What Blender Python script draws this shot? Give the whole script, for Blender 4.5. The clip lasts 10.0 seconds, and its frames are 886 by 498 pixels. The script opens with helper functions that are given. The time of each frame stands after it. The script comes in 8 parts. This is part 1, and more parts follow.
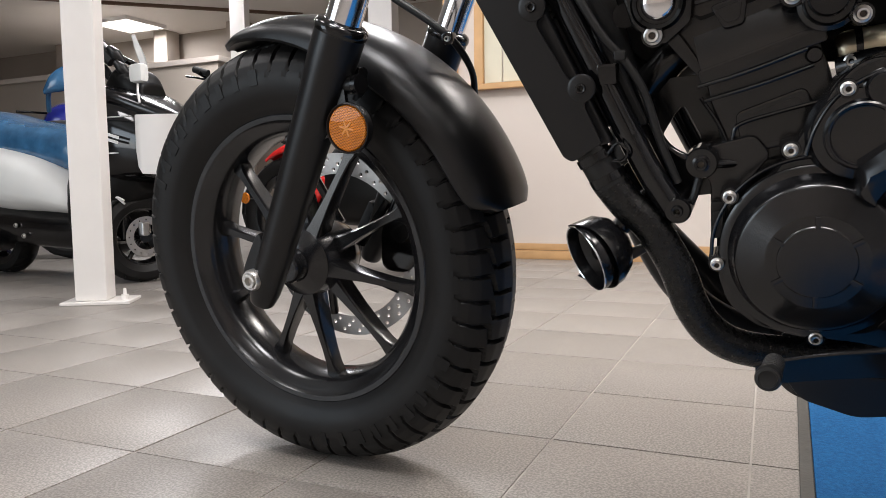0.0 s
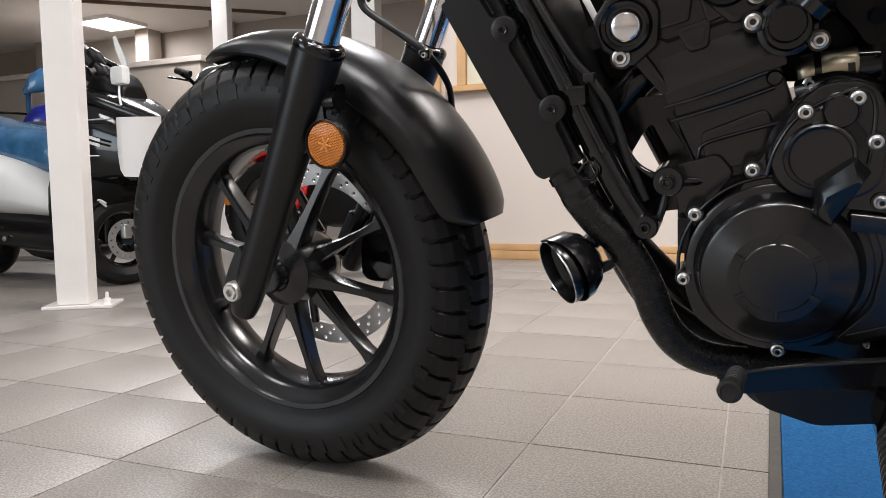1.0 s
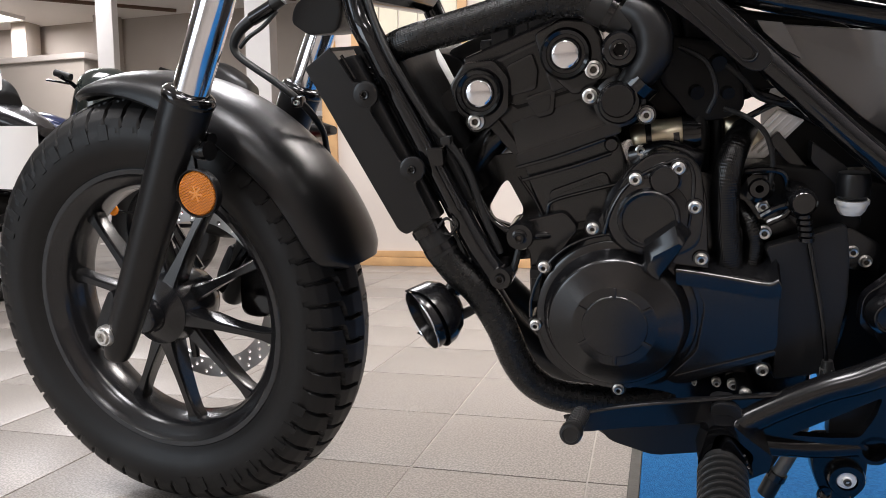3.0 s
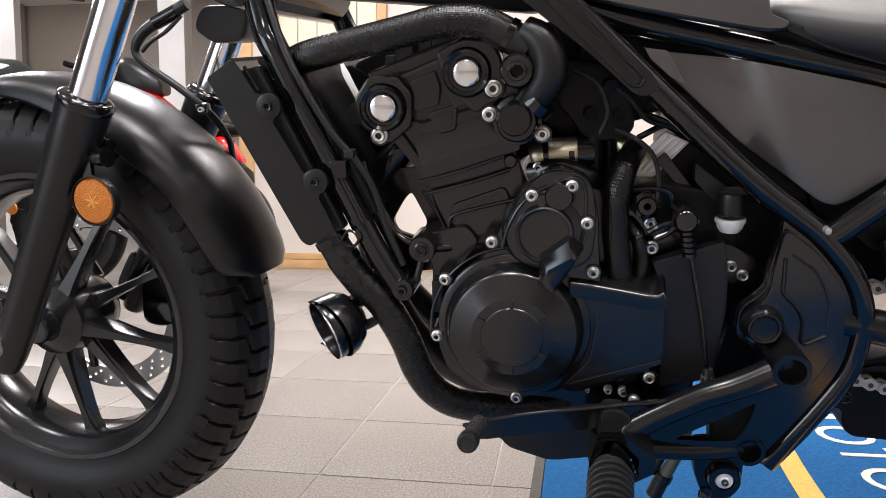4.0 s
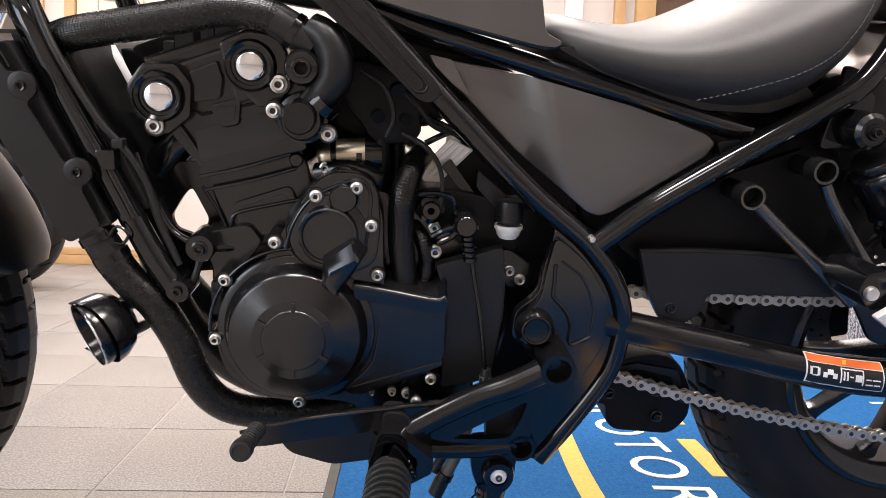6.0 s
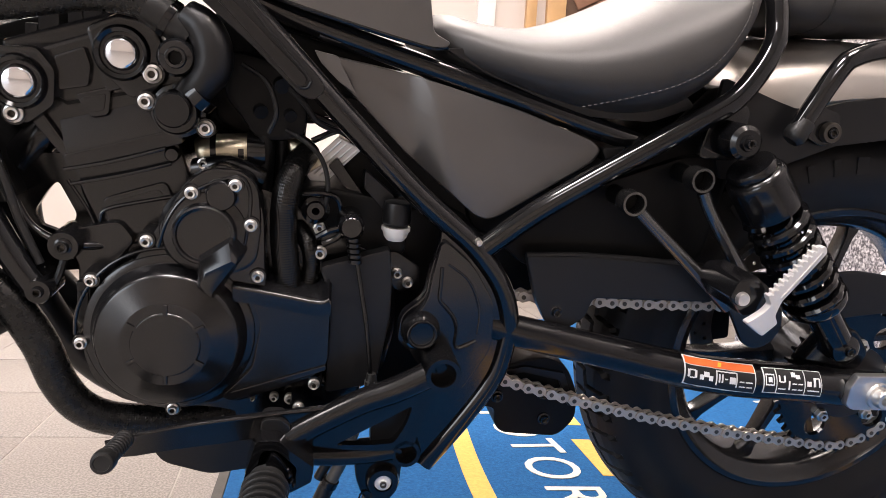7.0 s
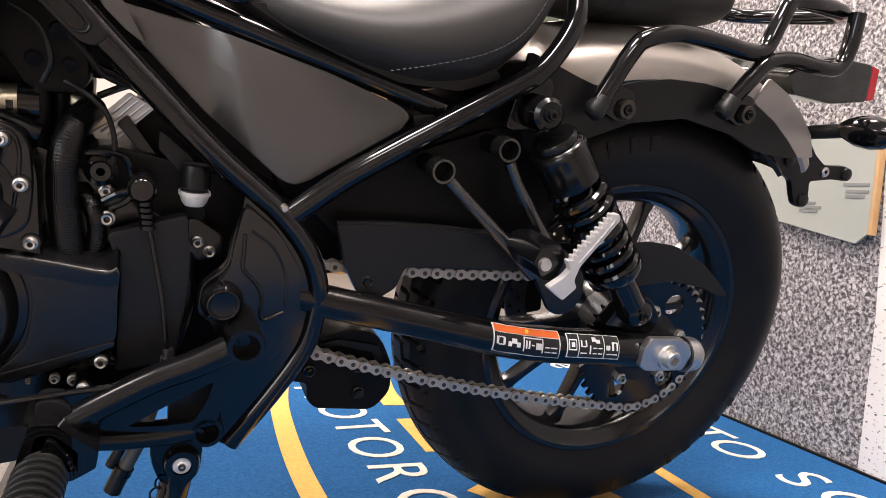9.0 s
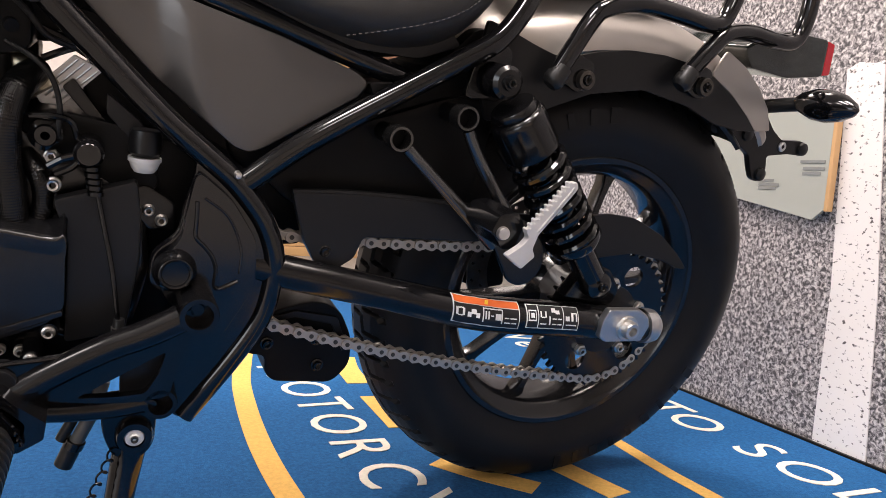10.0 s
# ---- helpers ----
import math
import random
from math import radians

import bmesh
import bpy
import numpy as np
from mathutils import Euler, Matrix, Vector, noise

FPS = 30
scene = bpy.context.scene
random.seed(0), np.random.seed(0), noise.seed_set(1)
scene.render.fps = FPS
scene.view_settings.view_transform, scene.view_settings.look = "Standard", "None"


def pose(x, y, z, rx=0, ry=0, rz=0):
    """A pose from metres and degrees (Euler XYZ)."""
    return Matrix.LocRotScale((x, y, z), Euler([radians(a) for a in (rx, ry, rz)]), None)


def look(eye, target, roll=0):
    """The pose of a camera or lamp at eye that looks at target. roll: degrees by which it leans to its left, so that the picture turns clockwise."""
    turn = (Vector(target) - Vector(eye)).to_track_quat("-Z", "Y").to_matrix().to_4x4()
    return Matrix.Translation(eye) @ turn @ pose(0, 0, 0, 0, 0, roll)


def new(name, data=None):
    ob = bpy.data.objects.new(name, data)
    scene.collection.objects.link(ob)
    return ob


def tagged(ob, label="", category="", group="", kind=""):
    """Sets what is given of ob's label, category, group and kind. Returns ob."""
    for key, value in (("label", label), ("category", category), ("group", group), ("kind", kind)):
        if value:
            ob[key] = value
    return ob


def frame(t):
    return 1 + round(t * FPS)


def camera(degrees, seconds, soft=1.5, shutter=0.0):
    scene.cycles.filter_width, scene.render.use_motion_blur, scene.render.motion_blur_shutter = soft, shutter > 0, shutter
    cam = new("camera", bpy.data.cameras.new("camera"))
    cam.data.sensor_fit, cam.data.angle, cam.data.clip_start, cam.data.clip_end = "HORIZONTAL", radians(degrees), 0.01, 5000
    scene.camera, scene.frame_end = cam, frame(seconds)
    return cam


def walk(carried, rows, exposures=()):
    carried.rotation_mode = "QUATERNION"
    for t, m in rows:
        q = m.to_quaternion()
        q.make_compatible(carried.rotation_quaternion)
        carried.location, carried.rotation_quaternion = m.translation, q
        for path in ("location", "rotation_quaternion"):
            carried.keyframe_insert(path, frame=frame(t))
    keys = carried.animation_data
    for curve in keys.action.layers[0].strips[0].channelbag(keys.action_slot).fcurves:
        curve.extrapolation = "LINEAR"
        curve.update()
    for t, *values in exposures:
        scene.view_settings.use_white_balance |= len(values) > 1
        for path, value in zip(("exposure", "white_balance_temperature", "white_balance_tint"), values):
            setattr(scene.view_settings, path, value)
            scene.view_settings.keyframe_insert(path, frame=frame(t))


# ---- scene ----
cam = camera(61.7, 10.0, soft=0.85)
PATH = [
    (0, (0.635, -0.775, 0.415), (-0.211, 1.03, 0.255), -0.8),
    (0.5, (0.641, -0.781, 0.423), (-0.198, 1.028, 0.259), -0.8),
    (1, (0.652, -0.788, 0.435), (-0.157, 1.033, 0.268), -0.9),
    (1.5, (0.663, -0.795, 0.45), (-0.107, 1.043, 0.282), -0.9),
    (2, (0.676, -0.798, 0.464), (-0.055, 1.056, 0.295), -0.8),
    (2.5, (0.688, -0.804, 0.478), (0.033, 1.078, 0.309), -0.7),
    (3.8, (0.725, -0.812, 0.514), (0.319, 1.138, 0.325), -0.4),
    (4, (0.727, -0.814, 0.509), (0.366, 1.145, 0.333), 0.1),
    (4.5, (0.74, -0.814, 0.509), (0.474, 1.161, 0.333), 0.5),
    (5, (0.756, -0.81, 0.508), (0.592, 1.176, 0.338), 1.2),
    (5.5, (0.767, -0.807, 0.511), (0.726, 1.185, 0.342), 2.0),
    (5.7, (0.764, -0.806, 0.511), (0.786, 1.187, 0.342), 2.2),
    (6.8, (0.791, -0.789, 0.512), (1.092, 1.183, 0.362), 3.5),
    (7, (0.799, -0.79, 0.513), (1.137, 1.175, 0.362), 3.8),
    (7.5, (0.809, -0.785, 0.51), (1.273, 1.155, 0.365), 4.0),
    (8, (0.822, -0.783, 0.504), (1.428, 1.118, 0.365), 4.2),
    (8.5, (0.83, -0.782, 0.496), (1.523, 1.089, 0.361), 4.4),
    (9, (0.838, -0.783, 0.487), (1.587, 1.067, 0.348), 4.6),
    (9.5, (0.848, -0.783, 0.474), (1.638, 1.048, 0.321), 4.7),
    (10, (0.852, -0.784, 0.47), (1.679, 1.029, 0.298), 4.7),
]
walk(cam, [(t, look(eye, target, roll)) for t, eye, target, roll in PATH], exposures=[(0,-0.10,6350,11),(2.5,0.03,6320,12),(4.5,0.36,6350,14),(5.5,0.46,6450,15),(7.5,0.50,6800,18),(8.5,0.38,6850,18),(10,0.14,6800,18)])

# ---- light ----
world = bpy.data.worlds.new("world")
scene.world = world
world.use_nodes = True
_bg = world.node_tree.nodes["Background"]
_sky = world.node_tree.nodes.new("ShaderNodeTexSky")
_sky.sky_type, _sky.sun_disc = "NISHITA", False
_sky.sun_elevation, _sky.sun_rotation = radians(35), radians(200)
world.node_tree.links.new(_sky.outputs[0], _bg.inputs[0])
_bg.inputs[1].default_value = 0.1


def area_lamp(name, m, sx, sy, power, colour):
    data = bpy.data.lights.new(name, "AREA")
    data.shape, data.size, data.size_y, data.energy, data.color = "RECTANGLE", sx, sy, power, colour
    ob = new(name, data)
    ob.matrix_world = m
    return ob


CEIL = 2.5
WARM, COOL = (1.0, 0.925, 0.85), (1.0, 0.975, 0.975)
# LED ceiling panels (x, y): the first is in view, the rest are unseen, placed and powered for the light on the bike;
# the lamp hangs just under each panel's diffuser
PANELS = [(-6.75, 6.0), (-4.4, 4.4), (-2.6, 2.6), (-0.6, 1.9), (1.2, 1.6), (0.45, -0.80), (1.50, -0.80), (-0.95, -0.80), (-2.4, 0.2), (0.4, -2.6), (2.9, 2.4), (1.72, 0.62)]
for px_, py_ in PANELS:
    area_lamp("panel_lamp", pose(px_, py_, CEIL - 0.05), 0.58, 0.58, 14 if px_ > 2.5 else 42 if py_ > 1.0 else 33 if py_ == -0.80 and px_ > 0 else 13, WARM if px_ > 1.0 else COOL)
# daylight from the shop window behind
area_lamp("window_lamp", look((-3.5, -3.9, 1.15), (-1.4, 0.0, 0.7)), 2.6, 2.15, 70, (0.78, 0.90, 1.0))

# ---- materials ----
def material(name, colour, rough=0.5, metal=0.0, coat=0.0, vary=0.12, scale=30.0, bump=0.0, bump_scale=300.0, rough_vary=0.08, trans=0.0, emit=0.0, second=None, spec=0.5):
    """A surface with a slow and a fine variation of colour and gloss, and a fine relief."""
    m = bpy.data.materials.new(name)
    m.use_nodes = True
    nt = m.node_tree
    b = nt.nodes["Principled BSDF"]
    b.inputs["Metallic"].default_value = metal
    b.inputs["Coat Weight"].default_value = coat
    b.inputs["Coat Roughness"].default_value = 0.06
    b.inputs["Transmission Weight"].default_value = trans
    b.inputs["Specular IOR Level"].default_value = spec
    co = nt.nodes.new("ShaderNodeTexCoord")
    n1 = nt.nodes.new("ShaderNodeTexNoise")
    n1.inputs["Scale"].default_value, n1.inputs["Detail"].default_value = scale, 6
    nt.links.new(co.outputs["Object"], n1.inputs["Vector"])
    mix = nt.nodes.new("ShaderNodeMix")
    mix.data_type = "RGBA"
    lo = tuple(max(0, c * (1 - vary)) for c in colour)
    hi = second or tuple(min(1, c * (1 + vary)) for c in colour)
    mix.inputs["A"].default_value, mix.inputs["B"].default_value = (*lo, 1), (*hi, 1)
    nt.links.new(n1.outputs["Fac"], mix.inputs["Factor"])
    nt.links.new(mix.outputs["Result"], b.inputs["Base Color"])
    rr = nt.nodes.new("ShaderNodeMapRange")
    rr.inputs["To Min"].default_value, rr.inputs["To Max"].default_value = max(0.02, rough - rough_vary), min(1, rough + rough_vary)
    n2 = nt.nodes.new("ShaderNodeTexNoise")
    n2.inputs["Scale"].default_value, n2.inputs["Detail"].default_value = scale * 3.7, 4
    nt.links.new(co.outputs["Object"], n2.inputs["Vector"])
    nt.links.new(n2.outputs["Fac"], rr.inputs["Value"])
    nt.links.new(rr.outputs["Result"], b.inputs["Roughness"])
    if bump:
        n3 = nt.nodes.new("ShaderNodeTexNoise")
        n3.inputs["Scale"].default_value, n3.inputs["Detail"].default_value = bump_scale, 3
        nt.links.new(co.outputs["Object"], n3.inputs["Vector"])
        bp = nt.nodes.new("ShaderNodeBump")
        bp.inputs["Strength"].default_value, bp.inputs["Distance"].default_value = bump, 0.002
        nt.links.new(n3.outputs["Fac"], bp.inputs["Height"])
        nt.links.new(bp.outputs["Normal"], b.inputs["Normal"])
    if emit:
        b.inputs["Emission Color"].default_value = (*colour, 1)
        b.inputs["Emission Strength"].default_value = emit
    return m


GLOSS = material("gloss_black_paint", (0.004, 0.004, 0.0045), 0.09, rough_vary=0.012, scale=8, spec=0.55)
SATIN = material("satin_black_paint", (0.0035, 0.0035, 0.004), 0.19, rough_vary=0.015, scale=10, spec=0.5)
MATTE = material("matte_black_paint", (0.0050, 0.0050, 0.0055), 0.32, rough_vary=0.02, scale=12, bump=0.06, bump_scale=1500, spec=0.42)
LOWER = material("black_chassis_paint", (0.0040, 0.0040, 0.0045), 0.18, rough_vary=0.015, scale=10, spec=0.55)
ENGINE = material("engine_black_paint", (0.0042, 0.0042, 0.0048), 0.22, rough_vary=0.02, scale=14, bump=0.025, bump_scale=1500, spec=0.6)
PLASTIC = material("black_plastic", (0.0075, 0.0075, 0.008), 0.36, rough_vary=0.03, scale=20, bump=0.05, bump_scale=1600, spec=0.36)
# blacker than PLASTIC: recess shade is put into the colour; also plain black parts
DARK = material("black_and_recess_shade", (0.003, 0.003, 0.003), 0.42, scale=40, spec=0.18)
RUBBER = material("tyre_rubber", (0.0075, 0.0073, 0.0075), 0.46, vary=0.3, rough_vary=0.06, scale=14, bump=0.08, bump_scale=600, second=(0.0115, 0.011, 0.0108), spec=0.26)
SOFT = material("soft_rubber", (0.009, 0.009, 0.009), 0.38, scale=60, bump=0.05, bump_scale=500, spec=0.4)
RIM = material("satin_black_rim", (0.008, 0.008, 0.009), 0.21, rough_vary=0.015, scale=10, spec=0.6)
CHROME = material("chrome", (0.80, 0.80, 0.82), 0.12, metal=1.0, rough_vary=0.02, scale=15, vary=0.03)
BOLT = material("zinc_bolt", (0.70, 0.68, 0.65), 0.36, metal=1.0, rough_vary=0.04, scale=60, vary=0.06)
PIVOT = material("black_powder_coat", (0.004, 0.004, 0.005), 0.16, rough_vary=0.015, scale=10, spec=0.65)
STAY = material("glossy_grey_black_tube", (0.007, 0.007, 0.007), 0.24, rough_vary=0.015, scale=10, spec=1.0, coat=0.8)
ALU = material("brushed_aluminium", (0.58, 0.58, 0.58), 0.36, metal=1.0, rough_vary=0.10, scale=90, vary=0.12, bump=0.05, bump_scale=500)
STEEL = material("chain_steel", (0.50, 0.45, 0.39), 0.40, metal=0.5, vary=0.2, rough_vary=0.06, scale=80)
STEEL_DARK = material("oiled_chain_steel", (0.09, 0.08, 0.07), 0.4, metal=0.8, vary=0.3, scale=120)
PEGMETAL = material("cast_aluminium", (0.74, 0.73, 0.72), 0.42, metal=0.55, vary=0.08, scale=60, bump=0.05, bump_scale=600)
BRASS = material("starter_metal", (0.48, 0.43, 0.32), 0.34, metal=1.0, vary=0.2, scale=60)
DISC = material("brake_disc_steel", (0.42, 0.41, 0.40), 0.33, metal=1.0, vary=0.1, scale=200)
SIDE = material("grey_side_cover_paint", (0.135, 0.132, 0.13), 0.31, metal=0.8, rough_vary=0.02, scale=12, bump=0.03, bump_scale=1800)
TITAN = material("matte_titanium_paint", (0.41, 0.378, 0.345), 0.36, metal=0.55, rough_vary=0.02, scale=15, bump=0.02, bump_scale=1500)
VINYL = material("seat_vinyl", (0.024, 0.0232, 0.0224), 0.52, rough_vary=0.03, scale=25, bump=0.06, bump_scale=1100, spec=0.5)
THREAD = material("grey_thread", (0.075, 0.072, 0.07), 0.8)
AMBER = material("amber_reflector", (0.60, 0.19, 0.006), 0.22, coat=0.4, vary=0.3, scale=90, rough_vary=0.05)
AMBER_LIGHT = material("amber_star", (0.66, 0.23, 0.010), 0.3, coat=0.4)
REDLENS = material("red_tail_lens", (0.45, 0.012, 0.02), 0.15, coat=0.6)
GREYLENS = material("smoked_lens", (0.016, 0.020, 0.018), 0.14, coat=0.4)
NAVY = material("dark_blue_paint", (0.006, 0.012, 0.05), 0.25, coat=0.4)
WHITE_INK = material("white_ink", (0.78, 0.78, 0.77), 0.55)
ORANGE_INK = material("orange_label", (0.85, 0.16, 0.03), 0.45)
YELLOW_INK = material("yellow_sign", (0.85, 0.55, 0.03), 0.5)
BLACK_INK = material("black_label", (0.009, 0.009, 0.009), 0.38)
GRILLE = material("radiator_core", (0.010, 0.010, 0.010), 0.5, metal=0.4)
HOSEMAT = material("bare_hose", (0.10, 0.095, 0.085), 0.35)

WALL = material("beige_wall_paint", (0.62, 0.555, 0.50), 0.75, vary=0.05, scale=3, bump=0.05, bump_scale=250)
WALL_GREY = material("taupe_wall_paint", (0.40, 0.35, 0.30), 0.75, vary=0.06, scale=3, bump=0.05, bump_scale=250)
WALL_DARK = material("unseen_wall_dark", (0.11, 0.095, 0.08), 0.7, vary=0.08, scale=3, bump=0.05, bump_scale=250)
CEILING = material("cream_ceiling_paint", (0.80, 0.77, 0.73), 0.8, vary=0.05, scale=2, bump=0.04, bump_scale=200)
WHITE_PAINT = material("white_post_paint", (0.76, 0.73, 0.70), 0.38, vary=0.06, scale=8, bump=0.06, bump_scale=60)
PINE = material("lacquered_pine", (0.55, 0.33, 0.15), 0.38, vary=0.25, scale=9, bump=0.05, bump_scale=120)
DOORGLASS = material("pale_panel", (0.62, 0.58, 0.45), 0.4, vary=0.1, scale=5)
BRICK = material("brown_brick", (0.22, 0.105, 0.06), 0.7, vary=0.3, scale=25, bump=0.2, bump_scale=200)
MORTAR = material("brown_mortar", (0.12, 0.07, 0.045), 0.9)
GREENWALL = material("sage_board", (0.19, 0.24, 0.17), 0.6, vary=0.3, scale=60)
GROUT = material("tile_grout", (0.40, 0.37, 0.34), 0.8, vary=0.5, scale=9)
YELLOW = material("yellow_carpet", (0.74, 0.43, 0.11), 0.95, vary=0.25, scale=160, bump=0.6, bump_scale=700)
CREAM = material("cream_carpet", (0.74, 0.70, 0.60), 0.95, vary=0.2, scale=160, bump=0.6, bump_scale=700)
MATEDGE = material("mat_rubber_edge", (0.055, 0.052, 0.045), 0.7, vary=0.3, scale=40, bump=0.2, bump_scale=200)
REDPAINT = material("red_bike_paint", (0.55, 0.012, 0.010), 0.2, coat=0.6)
BLUEPAINT = material("blue_bike_paint", (0.010, 0.018, 0.28), 0.2, coat=0.6)
FOAM = material("white_foam_wrap", (0.72, 0.72, 0.70), 0.7, vary=0.08, scale=6, bump=0.3, bump_scale=20)
PAPER = material("white_paper", (0.78, 0.76, 0.74), 0.7, vary=0.04, scale=5)
WRAP = material("blue_plastic_wrap", (0.012, 0.075, 0.21), 0.16, coat=0.4, vary=0.5, scale=14, bump=1.0, bump_scale=26, second=(0.06, 0.20, 0.38))
SCREEN = material("clear_screen", (0.62, 0.63, 0.62), 0.2, trans=0.35)
BOARD = material("grey_green_board", (0.36, 0.38, 0.34), 0.3, vary=0.08, scale=6)
BOARDINK = material("grey_print", (0.20, 0.21, 0.20), 0.6)
LED = material("led_diffuser", (1.0, 0.95, 0.88), 0.5, emit=4.0, vary=0.0)


def line_field(nt, co, out, angle, scale):
    """Fine parallel ridges across a plane of the coordinates, at an angle."""
    mp = nt.nodes.new("ShaderNodeMapping")
    mp.inputs["Rotation"].default_value = (0, radians(angle), 0)
    nt.links.new(co.outputs[out], mp.inputs["Vector"])
    wv = nt.nodes.new("ShaderNodeTexWave")
    wv.wave_type, wv.bands_direction = "BANDS", "X"
    wv.inputs["Scale"].default_value = scale
    nt.links.new(mp.outputs["Vector"], wv.inputs["Vector"])
    return wv.outputs["Fac"]


def math_node(nt, op, a, b):
    n = nt.nodes.new("ShaderNodeMath")
    n.operation = op
    for k, v in enumerate((a, b)):
        if isinstance(v, (int, float)):
            n.inputs[k].default_value = v
        else:
            nt.links.new(v, n.inputs[k])
    return n.outputs[0]


def hose_sleeve(name, rough, pale):
    """Black braided sleeve: two families of threads wound round the hose, each crossing paler on top."""
    m = material(name, (0.008, 0.008, 0.009), rough, scale=60, spec=0.4)
    nt = m.node_tree
    b = nt.nodes["Principled BSDF"]
    co = nt.nodes.new("ShaderNodeTexCoord")
    sp = nt.nodes.new("ShaderNodeSeparateXYZ")
    nt.links.new(co.outputs["UV"], sp.inputs[0])
    u = math_node(nt, "MULTIPLY", sp.outputs[0], 26 * 2 * math.pi)
    v = math_node(nt, "MULTIPLY", sp.outputs[1], 190 * 2 * math.pi)
    s1 = math_node(nt, "SINE", math_node(nt, "ADD", u, v), 0)
    s2 = math_node(nt, "SINE", math_node(nt, "SUBTRACT", u, v), 0)
    h = math_node(nt, "ADD", math_node(nt, "MULTIPLY", math_node(nt, "MULTIPLY", s1, s2), 0.5), 0.5)
    mix = nt.nodes.new("ShaderNodeMix")
    mix.data_type = "RGBA"
    mix.inputs["A"].default_value, mix.inputs["B"].default_value = (0.003, 0.003, 0.003, 1), (pale, pale * 0.98, pale * 0.96, 1)
    nt.links.new(math_node(nt, "POWER", h, 2.0), mix.inputs["Factor"])
    nt.links.new(mix.outputs["Result"], b.inputs["Base Color"])
    bp = nt.nodes.new("ShaderNodeBump")
    bp.inputs["Strength"].default_value, bp.inputs["Distance"].default_value = 0.3, 0.0008
    nt.links.new(h, bp.inputs["Height"])
    nt.links.new(bp.outputs["Normal"], b.inputs["Normal"])
    return m


def reflector_facets(m):
    """Fine hatched prisms over the amber lens, in three directions."""
    nt = m.node_tree
    b = nt.nodes["Principled BSDF"]
    co = nt.nodes.new("ShaderNodeTexCoord")
    h = math_node(nt, "ADD", math_node(nt, "ADD", line_field(nt, co, "Object", 20, 170), line_field(nt, co, "Object", 80, 170)), line_field(nt, co, "Object", 140, 170))
    src = b.inputs["Base Color"].links[0].from_socket
    mix = nt.nodes.new("ShaderNodeMix")
    mix.data_type, mix.blend_type = "RGBA", "MULTIPLY"
    mix.inputs["Factor"].default_value = 1
    ramp = nt.nodes.new("ShaderNodeValToRGB")
    ramp.color_ramp.elements[0].position, ramp.color_ramp.elements[0].color = 0.25, (0.35, 0.25, 0.2, 1)
    ramp.color_ramp.elements[1].position, ramp.color_ramp.elements[1].color = 0.75, (1.3, 1.25, 1.0, 1)
    nt.links.new(math_node(nt, "MULTIPLY", h, 0.333), ramp.inputs["Fac"])
    nt.links.new(src, mix.inputs["A"])
    nt.links.new(ramp.outputs["Color"], mix.inputs["B"])
    nt.links.new(mix.outputs["Result"], b.inputs["Base Color"])
    bp = nt.nodes.new("ShaderNodeBump")
    bp.inputs["Strength"].default_value, bp.inputs["Distance"].default_value = 0.5, 0.001
    nt.links.new(h, bp.inputs["Height"])
    nt.links.new(bp.outputs["Normal"], b.inputs["Normal"])


reflector_facets(AMBER)
SLEEVE = hose_sleeve("braided_sleeve", 0.28, 0.007)
SLEEVE_GLOSSY = hose_sleeve("glossy_braided_sleeve", 0.12, 0.006)


def tile_material():
    """Grey-beige speckled stoneware, each tile a little different."""
    m = material("stoneware_tile", (0.272, 0.250, 0.228), 0.42, vary=0.12, scale=3, bump=0.012, bump_scale=420, rough_vary=0.04)
    nt = m.node_tree
    b = nt.nodes["Principled BSDF"]
    src = b.inputs["Base Color"].links[0].from_socket
    co = nt.nodes.new("ShaderNodeNewGeometry")
    n = nt.nodes.new("ShaderNodeTexNoise")
    n.inputs["Scale"].default_value, n.inputs["Detail"].default_value = 260, 4
    nt.links.new(co.outputs["Position"], n.inputs["Vector"])
    ramp = nt.nodes.new("ShaderNodeValToRGB")
    ramp.color_ramp.elements[0].position, ramp.color_ramp.elements[1].position = 0.40, 0.62
    ramp.color_ramp.elements[0].color, ramp.color_ramp.elements[1].color = (0.66, 0.65, 0.64, 1), (1.18, 1.17, 1.16, 1)
    nt.links.new(n.outputs["Fac"], ramp.inputs["Fac"])
    mul = nt.nodes.new("ShaderNodeMix")
    mul.data_type, mul.blend_type = "RGBA", "MULTIPLY"
    mul.inputs["Factor"].default_value = 1
    nt.links.new(src, mul.inputs["A"])
    nt.links.new(ramp.outputs["Color"], mul.inputs["B"])
    info = nt.nodes.new("ShaderNodeObjectInfo")
    mr = nt.nodes.new("ShaderNodeMapRange")
    mr.inputs["To Min"].default_value, mr.inputs["To Max"].default_value = 0.93, 1.06
    nt.links.new(info.outputs["Random"], mr.inputs["Value"])
    hsv = nt.nodes.new("ShaderNodeHueSaturation")
    nt.links.new(mr.outputs["Result"], hsv.inputs["Value"])
    nt.links.new(mul.outputs["Result"], hsv.inputs["Color"])
    nt.links.new(hsv.outputs["Color"], b.inputs["Base Color"])
    return m


def carpet_material():
    """Blue needle-felt carpet: fibres and tufts."""
    m = material("blue_carpet", (0.005, 0.068, 0.220), 0.95, vary=0.35, scale=190, bump=1.0, bump_scale=620, second=(0.018, 0.160, 0.405))
    m.node_tree.nodes["Principled BSDF"].inputs["Specular IOR Level"].default_value = 0.2
    return m


